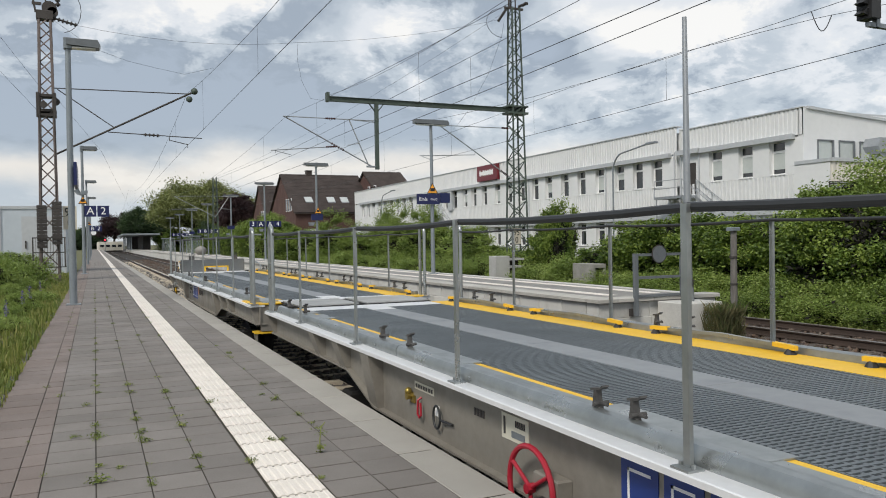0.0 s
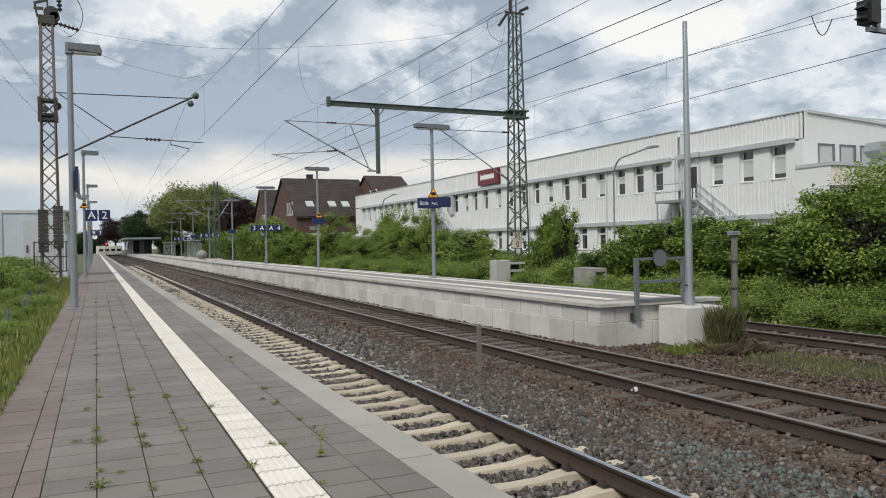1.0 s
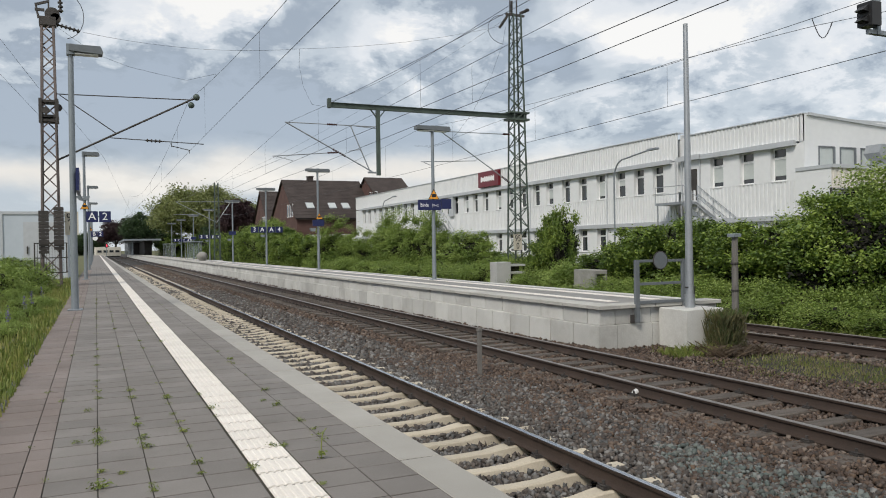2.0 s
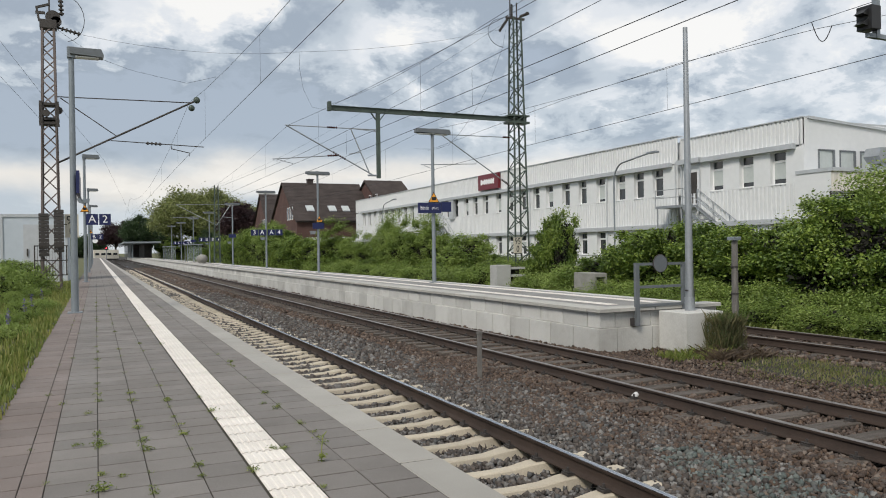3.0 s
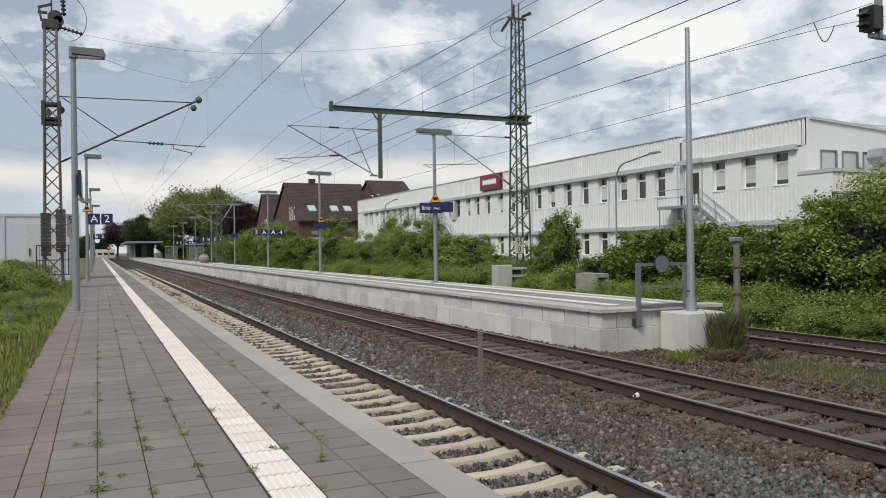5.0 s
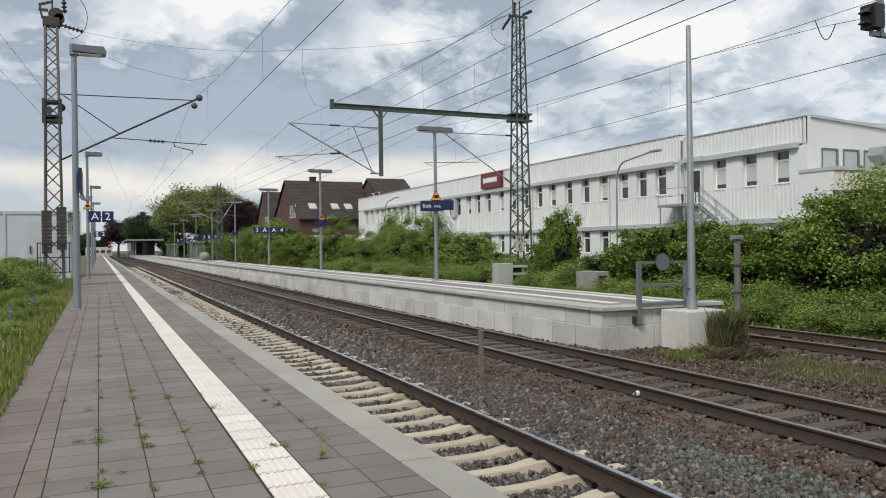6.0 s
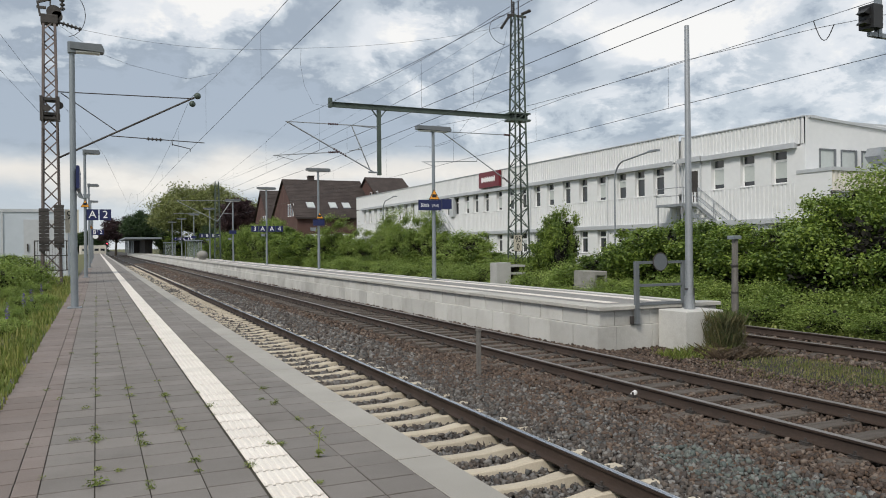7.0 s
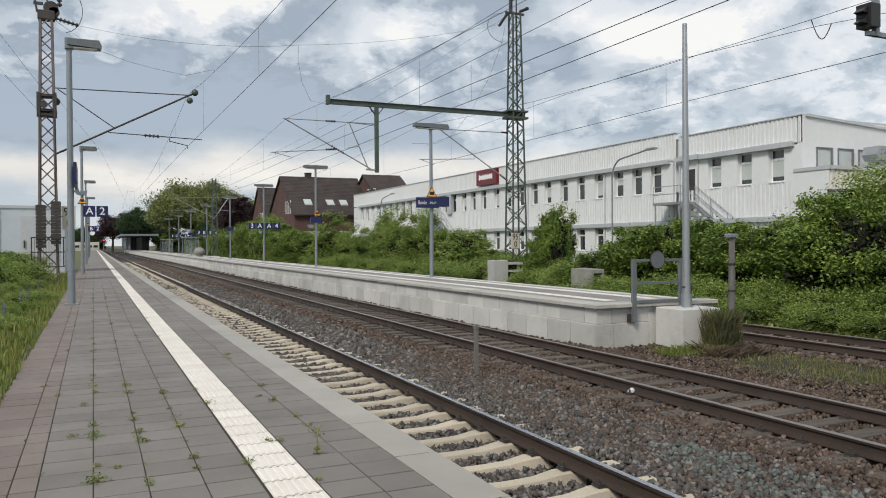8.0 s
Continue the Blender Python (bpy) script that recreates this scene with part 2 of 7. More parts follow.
M_CLADPLAIN = material("smooth white panel", (0.72, 0.73, 0.735), (0.66, 0.672, 0.68), 0.5, 0.0, grain=3, stain=0.25, bump=0.0)
M_TRIM = material("grey window trim", (0.52, 0.54, 0.56), (0.45, 0.47, 0.49), 0.45, 0.2, grain=4, stain=0.4, bump=0.0)
M_GLASS = glass_material("window glass")
M_PANE = plain("clear shelter glass", (0.80, 0.88, 0.88), 0.05)
M_PANE.node_tree.nodes["Principled BSDF"].inputs["Transmission Weight"].default_value = 0.9
M_BLIND = material("pale blind", (0.50, 0.53, 0.52), (0.42, 0.46, 0.45), 0.6, grain=6, stain=0.5, bump=0.0)
M_BRICK = material("red brick wall", (0.105, 0.055, 0.045), (0.075, 0.040, 0.034), 0.85, grain=14, stain=0.6, bump=0.3)
M_TILE = material("brown roof tile", (0.058, 0.043, 0.038), (0.032, 0.025, 0.023), 0.8, grain=8, stain=0.5, bump=0.2)
M_LEAF = leaf_material("hedge leaf", (0.028, 0.057, 0.008), (0.086, 0.146, 0.018), (0.24, 0.32, 0.055))
M_LEAF_LIGHT = leaf_material("young leaf", (0.085, 0.135, 0.022), (0.165, 0.245, 0.042), (0.31, 0.39, 0.10))
M_LEAF_DARK = leaf_material("dark leaf", (0.014, 0.034, 0.010), (0.03, 0.06, 0.018), (0.055, 0.095, 0.03))
M_LEAF_OLIVE = leaf_material("far crown leaf", (0.11, 0.14, 0.04), (0.175, 0.205, 0.062), (0.26, 0.28, 0.10))
M_LEAF_COPPER = leaf_material("copper beech leaf", (0.022, 0.010, 0.014), (0.035, 0.016, 0.02), (0.06, 0.03, 0.03))
M_GRASS = leaf_material("grass blade", (0.075, 0.115, 0.018), (0.14, 0.18, 0.032), (0.28, 0.27, 0.085))
M_DRYGRASS = leaf_material("dry grass blade", (0.10, 0.09, 0.04), (0.16, 0.135, 0.07), (0.24, 0.20, 0.12))
M_PALECONC = material("pale grey concrete", (0.50, 0.50, 0.48), (0.36, 0.355, 0.34), 0.85, grain=20, stain=2.0, bump=0.25, dirt=(0.16, 0.16, 0.12), dirt_amount=0.4)
M_STALK = leaf_material("half-dry weed stalk", (0.05, 0.055, 0.022), (0.085, 0.085, 0.035), (0.16, 0.14, 0.065))
M_THINGRASS = leaf_material("thin verge grass", (0.075, 0.105, 0.018), (0.13, 0.16, 0.034), (0.21, 0.21, 0.07))
M_BROOM = leaf_material("broom twig", (0.035, 0.055, 0.016), (0.06, 0.09, 0.025), (0.11, 0.14, 0.04))
M_DEAD = leaf_material("dead stalk", (0.035, 0.024, 0.015), (0.075, 0.052, 0.033), (0.14, 0.105, 0.07))
M_WEED = leaf_material("weed leaf", (0.08, 0.115, 0.022), (0.15, 0.195, 0.038), (0.26, 0.29, 0.075))
# near-black fill for bush interiors: their inner shade put into colour
M_INNER_SHADE = material("painted inner shade of bushes", (0.014, 0.014, 0.008), (0.007, 0.007, 0.004), 0.95, grain=20, stain=2, bump=0.2)
M_BARK = material("bark", (0.09, 0.07, 0.05), (0.05, 0.04, 0.03), 0.9, grain=20, stain=2, bump=0.6, stretch=(3, 3, 0.6))
M_TURF = material("grassy soil", (0.085, 0.11, 0.03), (0.12, 0.10, 0.05), 0.95, grain=12, stain=0.6, bump=0.6)


# ---------------------------------------------------------------- mesh building
class Build:
    """Collects corners and faces for one mesh."""

    def __init__(self):
        self.v, self.f = [], []

    def box(self, x0, x1, y0, y1, z0, z1, c=0.0):
        if c <= 0:
            n = len(self.v)
            self.v += [(x, y, z) for z in (z0, z1) for y in (y0, y1) for x in (x0, x1)]
            self.f += [tuple(n + i for i in q) for q in ((0, 2, 3, 1), (4, 5, 7, 6), (0, 1, 5, 4), (2, 6, 7, 3), (0, 4, 6, 2), (1, 3, 7, 5))]
            return self
        # rounded top edges: a chamfer all round the upper face
        n = len(self.v)
        for z, d in ((z0, 0), (z1 - c, 0), (z1, c)):
            self.v += [(x0 + d, y0 + d, z), (x1 - d, y0 + d, z), (x1 - d, y1 - d, z), (x0 + d, y1 - d, z)]
        self.f.append((n + 3, n + 2, n + 1, n))
        for k in (0, 4):
            for i in range(4):
                j = (i + 1) % 4
                self.f.append((n + k + i, n + k + j, n + k + 4 + j, n + k + 4 + i))
        self.f.append((n + 8, n + 9, n + 10, n + 11))
        return self

    def tube(self, p0, p1, r0, r1=None, n=8, cap=True):
        p0, p1 = Vector(p0), Vector(p1)
        r1 = r0 if r1 is None else r1
        d = (p1 - p0).normalized()
        a = d.orthogonal().normalized()
        b = d.cross(a)
        k = len(self.v)
        for p, r in ((p0, r0), (p1, r1)):
            for i in range(n):
                t = 2 * math.pi * i / n
                self.v.append(tuple(p + a * (r * math.cos(t)) + b * (r * math.sin(t))))
        for i in range(n):
            j = (i + 1) % n
            self.f.append((k + i, k + j, k + n + j, k + n + i))
        if cap:
            self.f.append(tuple(k + i for i in reversed(range(n))))
            self.f.append(tuple(k + n + i for i in range(n)))
        return self

    def path(self, pts, r, n=6):
        """A bent tube through the points."""
        pts = [Vector(p) for p in pts]
        k = len(self.v)
        ref = None
        for i, p in enumerate(pts):
            d = (pts[min(i + 1, len(pts) - 1)] - pts[max(i - 1, 0)]).normalized()
            if ref is None:
                ref = d.orthogonal().normalized()
            a = (ref - d * ref.dot(d)).normalized()
            ref = a
            b = d.cross(a)
            for j in range(n):
                t = 2 * math.pi * j / n
                self.v.append(tuple(p + a * (r * math.cos(t)) + b * (r * math.sin(t))))
        for i in range(len(pts) - 1):
            for j in range(n):
                q = (j + 1) % n
                self.f.append((k + i * n + j, k + i * n + q, k + (i + 1) * n + q, k + (i + 1) * n + j))
        self.f.append(tuple(k + j for j in reversed(range(n))))
        self.f.append(tuple(k + (len(pts) - 1) * n + j for j in range(n)))
        return self

    def bar(self, p0, p1, w, h, up=(0, 0, 1)):
        """A square-edged bar from p0 to p1, w wide and h deep."""
        p0, p1 = Vector(p0), Vector(p1)
        d = (p1 - p0).normalized()
        u = Vector(up)
        if abs(d.dot(u)) > 0.98:
            u = Vector((0, 1, 0))
        s = d.cross(u).normalized()
        u = s.cross(d).normalized()
        k = len(self.v)
        for p in (p0, p1):
            for a, b in ((-1, -1), (1, -1), (1, 1), (-1, 1)):
                self.v.append(tuple(p + s * (a * w / 2) + u * (b * h / 2)))
        self.f += [tuple(k + i for i in q) for q in ((3, 2, 1, 0), (4, 5, 6, 7), (0, 1, 5, 4), (1, 2, 6, 5), (2, 3, 7, 6), (3, 0, 4, 7))]
        return self

    def prism(self, poly, a, b, axis="y"):
        """A polygon (counter-clockwise seen from the near end) drawn out from a to b along an axis."""
        k, n = len(self.v), len(poly)
        for t in (a, b):
            for p, q in poly:
                self.v.append({"y": (p, t, q), "x": (t, p, q), "z": (p, q, t)}[axis])
        for i in range(n):
            j = (i + 1) % n
            self.f.append((k + i, k + j, k + n + j, k + n + i))
        self.f.append(tuple(k + i for i in reversed(range(n))))
        self.f.append(tuple(k + n + i for i in range(n)))
        return self

    def face(self, *pts):
        k = len(self.v)
        self.v += [tuple(p) for p in pts]
        self.f.append(tuple(range(k, k + len(pts))))
        return self

    def disc(self, c, normal, r, depth, n=20):
        c, d = Vector(c), Vector(normal).normalized()
        return self.tube(c - d * depth / 2, c + d * depth / 2, r, n=n)

    def ball(self, c, r, seg=10, rings=6, squash=(1, 1, 1)):
        k = len(self.v)
        for i in range(rings + 1):
            ph = math.pi * i / rings
            for j in range(seg):
                th = 2 * math.pi * j / seg
                self.v.append((c[0] + r * squash[0] * math.sin(ph) * math.cos(th), c[1] + r * squash[1] * math.sin(ph) * math.sin(th),
                               c[2] + r * squash[2] * math.cos(ph)))
        for i in range(rings):
            for j in range(seg):
                q = (j + 1) % seg
                self.f.append((k + i * seg + j, k + (i + 1) * seg + j, k + (i + 1) * seg + q, k + i * seg + q))
        return self

    def mesh(self, name, mat, smooth=False):
        me = bpy.data.meshes.new(name)
        me.from_pydata(self.v, [], self.f)
        if mat:
            for m in (mat if isinstance(mat, (list, tuple)) else (mat,)):
                me.materials.append(m)
        if smooth:
            me.shade_smooth()
            me.set_sharp_from_angle(angle=radians(38))
        return me


def part(name, build, mat, parent=None, label="", smooth=True):
    """One mesh object under a thing or a part."""
    ob = new(name, build.mesh(name, mat, smooth) if isinstance(build, Build) else build)
    if parent:
        ob.parent = parent
    if label:
        ob["label"] = label
    return ob


def thing(name, label, category, group="", at=(0, 0, 0), rz=0.0, kind=""):
    e = new(name)
    e.empty_display_size = 0.2
    e.matrix_basis = pose(*at, 0, 0, rz)
    return tagged(e, label, category, group, kind)


def solid(name, build, mat, label, category, group="", at=(0, 0, 0), kind="", smooth=True):
    """A thing that is one mesh."""
    ob = new(name, build.mesh(name, mat, smooth))
    ob.location = at
    return tagged(ob, label, category, group, kind)


def piece(name, me, parent, loc, rz=0.0):
    ob = new(name, me)
    ob.parent = parent
    ob.location = loc
    ob.rotation_euler = (0, 0, rz)
    return ob


def letters(name, text, size, mat, parent, at, normal_rz=0.0, align="CENTER", deep=0.004, label="", wide=1.0):
    """Raised lettering in the built-in font, upright, facing -Y before it is turned."""
    cu = bpy.data.curves.new(name, "FONT")
    cu.body, cu.size, cu.extrude, cu.align_x, cu.align_y = text, size, deep, align, "CENTER"
    cu.resolution_u = 4
    tmp = bpy.data.objects.new(name, cu)
    scene.collection.objects.link(tmp)
    bpy.context.view_layer.update()
    me = bpy.data.meshes.new_from_object(tmp.evaluated_get(bpy.context.evaluated_depsgraph_get()))
    bpy.data.objects.remove(tmp)
    me.materials.clear()
    me.materials.append(mat)
    ob = new(name, me)
    ob.parent = parent
    ob.matrix_basis = pose(*at, 90, 0, normal_rz) @ Matrix.Diagonal((wide, 1, 1, 1))
    if label:
        ob["label"] = label
    return ob


RAIL_Z = -0.76
EDGE_X = 2.07
T1, T2, T3 = 3.72, 8.29, 14.72
FAR_X, FAR_END = 10.15, 13.97


# ---------------------------------------------------------------- the ground
def make_ground():
    xs = [-3000, -300, -60, -20, -8, -4, -2, -0.75, 2.02, 6, 10.2, 13.2, 17, 18.5, 22, 34, 60, 300, 3000]
    zs = [-1, -0.9, -0.6, -0.5, -0.35, -0.2, -0.1, -0.03, -1.11, -1.05, -1.03, -1.0, -1.02, -0.9, -0.8, -0.7, -0.7, -1, -1]
    ys = [-3000, -300, -60, -20, 0, 10, 20, 40, 80, 160, 300, 3000]
    b = Build()
    nx = len(xs)
    for y in ys:
        for x, z in zip(xs, zs):
            b.v.append((x, y, z))
    for j in range(len(ys) - 1):
        for i in range(nx - 1):
            k = j * nx + i
            b.f.append((k, k + 1, k + nx + 1, k + nx))
    g = part("ground", b, [M_GROUND, M_TURF])
    for p in g.data.polygons:
        cx = p.center.x
        if cx < -0.7 or cx > 17:
            p.material_index = 1
    tagged(g, "brown ballast bed and grassy soil round the railway", "ground", kind="structure")


make_ground()


# ---------------------------------------------------------------- platforms
def near_platform():
    b = Build().box(-0.78, 1.77, -12, 300, -0.95, -0.0045).box(1.77, EDGE_X - 0.05, -12, 300, -1.0, -0.0045)
    p = part("platform_near", b, M_BED)
    return tagged(p, "paved side platform with white tactile strip and grey edge slabs", "platform", kind="structure")


PLAT = near_platform()


def far_platform():
    b = Build().box(FAR_X + 0.12, 13.1, FAR_END + 0.2, 300, -1.0, -0.1)
    p = part("platform_far", b, M_CONC)
    return tagged(p, "raised island platform of pale precast concrete blocks", "platform", kind="structure")


PLAT_FAR = far_platform()


# ---------------------------------------------------------------- tracks
RAIL_PROFILE = [(-0.075, 0), (0.075, 0), (0.075, 0.012), (0.02, 0.032), (0.010, 0.05), (0.010, 0.12), (0.034, 0.134), (0.036, 0.16),
                (-0.036, 0.16), (-0.034, 0.134), (-0.010, 0.12), (-0.010, 0.05), (-0.02, 0.032), (-0.075, 0.012)]
RAIL_HEAD = [(-0.036, 0.16), (0.036, 0.16), (0.034, 0.167), (0.024, 0.172), (-0.024, 0.172), (-0.034, 0.167)]


def make_track(name, xc, y0, y1, label, head):
    t = thing(name, label, "railway track", kind="structure")
    for s in (-1, 1):
        x = xc + s * 0.7535
        z = RAIL_Z - 0.172
        r = part("rail", Build().prism([(x + p, z + q) for p, q in RAIL_PROFILE], y0, y1), M_RAIL, t)
        part("rail_head", Build().prism([(x + p, z + q) for p, q in RAIL_HEAD], y0, y1), head, r, "worn steel running surface")
    return t


TRACK1 = make_track("track_1", T1, -60, 300, "railway track with polished rails on pale concrete sleepers", M_RAILTOP)
TRACK2 = make_track("track_2", T2, -60, 300, "railway track with worn rails on dark wooden sleepers", M_RAILTOP_DULL)
TRACK3 = make_track("track_3", T3, -60, 300, "rusty siding track beside the hedge", M_RAILTOP_DULL)


# ---------------------------------------------------------------- lattice masts and overhead line
def lattice_mast(name, x, y, z0, z1, w0, w1, mat, label, step=0.62):
    """Four angle-iron legs, zigzag bracing on each face, end plate; w0 and w1: the widths at foot and top."""
    t = thing(name, label, "mast", "overhead line masts", (x, y, 0))

    def corner(sx, sy, z):
        w = (w0 + (w1 - w0) * (z - z0) / (z1 - z0)) / 2
        return Vector((sx * w, sy * w, z))

    for sx in (-1, 1):
        for sy in (-1, 1):
            b = Build()
            p, q = corner(sx, sy, z0), corner(sx, sy, z1)
            b.bar(p, q, 0.09, 0.02, (0, 1, 0)).bar(p - Vector((0, sy * 0.04, 0)), q - Vector((0, sy * 0.04, 0)), 0.02, 0.09, (0, 1, 0))
            part("leg", b, mat, t, smooth=False)
    for a, c in (((-1, -1), (1, -1)), ((-1, 1), (1, 1)), ((-1, -1), (-1, 1)), ((1, -1), (1, 1))):
        b = Build()
        z, k = z0 + 0.1, 1 if a[1] + c[1] > 0 or a[0] + c[0] > 0 else 0
        while z < z1 - 0.3:
            h = step * (0.55 + 0.45 * (1 - (z - z0) / (z1 - z0)))
            p, q = (a, c) if k % 2 == 0 else (c, a)
            b.bar(corner(*p, z), corner(*q, z + h), 0.05, 0.014, (0.3, 1, 0))
            z, k = z + h, k + 1
        part("bracing", b, mat, t, smooth=False)["kind"] = "stuff"
    part("foundation", Build().box(-w0 * 0.75, w0 * 0.75, -w0 * 0.75, w0 * 0.75, z0 - 0.5, z0 + 0.05, 0.03), M_CONC, t, "concrete footing")
    return t


def insulator(p, q, r=0.055, ribs=6):
    """A ribbed porcelain or resin rod between two points."""
    p, q = Vector(p), Vector(q)
    b = Build().tube(p, q, r * 0.45, n=8)
    for i in range(ribs):
        c = p.lerp(q, (i + 0.5) / ribs)
        b.disc(c, q - p, r, (q - p).length / ribs * 0.35, 10)
    return b


YM = 35.0
MAST_R = lattice_mast("lattice_mast", 20.3, YM, -0.8, 13.5, 0.88, 0.44, M_MASTGREEN, "tall green lattice steel mast behind the island platform")
MAST_L = lattice_mast("lattice_mast", -1.66, YM, -0.25, 10.7, 0.68, 0.42, M_MASTRUST, "rusty brown lattice mast with tensioning weights beside the platform", 0.75)
MAST_F = lattice_mast("lattice_mast", 13.3, 95.0, 0.0, 9.4, 0.7, 0.4, M_MASTGREEN, "green lattice mast on the island platform", 0.8)


def at_y(y, *xz):
    return [(x, y, z) for x, z in xz]


def portal_arm():
    """Beam from the tall mast over the tracks with its drop post and cantilevers, in the mast's space."""
    ox = 20.3

    def P(x, z, dy=0.0):
        return (x - ox, dy, z)

    b = Build()
    b.bar(P(10.15, 8.02), P(20.9, 8.02), 0.16, 0.02).bar(P(10.15, 8.24), P(20.9, 8.24), 0.16, 0.02).bar(P(10.15, 8.13), P(20.9, 8.13), 0.03, 0.22)
    beam = part("beam", b, M_MASTGREEN, MAST_R, "green I-beam arm", False)
    part("end_plate", Build().box(10.05 - ox, 10.2 - ox, -0.12, 0.12, 7.98, 8.42), M_MASTGREEN, beam, smooth=False)
    part("bracket", Build().box(19.7 - ox, 20.9 - ox, -0.34, 0.34, 7.9, 8.0).box(19.7 - ox, 20.9 - ox, -0.34, 0.34, 8.26, 8.34), M_MASTGREEN, MAST_R, smooth=False)
    b = Build().bar(P(12.55, 8.0), P(12.55, 4.85), 0.17, 0.17, (1, 0, 0))
    b.bar(P(12.2, 8.0), P(12.52, 7.6), 0.12, 0.03).bar(P(12.9, 8.0), P(12.58, 7.6), 0.12, 0.03)
    part("drop_post", b, M_MASTGREEN, MAST_R, smooth=False)

    def cantilever(name, rods, isos):
        c = part(name, Build(), M_GALV, MAST_R, "galvanised tube cantilever")
        bb = Build()
        for p, q, r in rods:
            bb.tube(P(*p), P(*q), r)
        c.data = bb.mesh(name, M_GALV, True)
        for p, q in isos:
            part("insulator", insulator(P(*p), P(*q)), M_INSUL, c, "brown ribbed insulator")

    cantilever("cantilever", [((8.07, 7.19), (12.3, 4.98), 0.032), ((8.0, 7.2), (12.45, 7.2), 0.024), ((11.16, 7.2), (12.12, 5.0), 0.03), ((11.2, 7.2), (12.44, 7.12), 0.02),
                              ((7.42, 5.61), (10.6, 5.9), 0.022), ((11.05, 5.97), (11.65, 6.08), 0.02), ((7.62, 5.6), (8.35, 5.43), 0.015), ((7.62, 5.62), (7.62, 5.5), 0.015),
                              ((12.0, 4.98), (12.55, 4.98), 0.045)],
               [((10.25, 6.05), (10.9, 5.71)), ((10.0, 7.2), (10.5, 7.2)), ((10.0, 5.85), (10.5, 5.89))])
    cantilever("cantilever", [((15.9, 7.14), (20.0, 4.54), 0.03), ((15.8, 7.15), (20.1, 7.17), 0.022), ((14.79, 5.58), (17.85, 5.72), 0.02), ((14.94, 5.55), (15.56, 5.34), 0.015),
                              ((17.85, 5.72), (17.9, 5.88), 0.02)],
               [((19.35, 4.95), (19.8, 4.66)), ((19.45, 7.17), (19.85, 7.17))])
    # head of the mast: insulators and horns
    b = Build()
    b.box(-0.55, 0.55, -0.06, 0.06, 13.42, 13.52).bar((0.2, 0, 13.5), (0.75, 0, 13.9), 0.05, 0.05).bar((-0.3, 0, 13.5), (-0.3, 0, 14.5), 0.05, 0.05).bar((0.1, 0, 13.5), (0.1, 0, 14.3), 0.05, 0.05)
    head = part("head_frame", b, M_DARK, MAST_R, smooth=False)
    for p, q in (((-0.45, 0, 13.4), (-0.95, 0, 12.7)), ((-0.2, 0, 13.5), (-0.2, 0, 14.2)), ((0.3, 0, 13.6), (0.85, 0, 13.85))):
        part("insulator", insulator(p, q, 0.08, 7), M_DARK, head)
    loop = [(-0.7 - 0.9 * math.sin(a), 0.05, 13.6 - 0.75 * (1 - math.cos(a)) - 0.2) for a in [i * math.pi / 9 for i in range(10)]]
    part("jumper", Build().path(loop, 0.014), M_WIRE, head, "thin looped jumper cable")
    # kilometre board
    s = part("kilometre_board", Build().box(-0.66, -0.18, -0.66, -0.63, 1.08, 1.92), M_BOARD, MAST_R, "white kilometre board with black figures", False)
    letters("number", "95", 0.46, M_BLACK, s, (-0.42, -0.665, 1.69), wide=0.8)
    letters("number", "0", 0.46, M_BLACK, s, (-0.42, -0.665, 1.3), wide=0.8)
    for z in (1.08, 1.92):
        part("board_edge", Build().bar((-0.66, -0.645, z), (-0.18, -0.645, z), 0.03, 0.03), M_BLACK, s, smooth=False)


portal_arm()


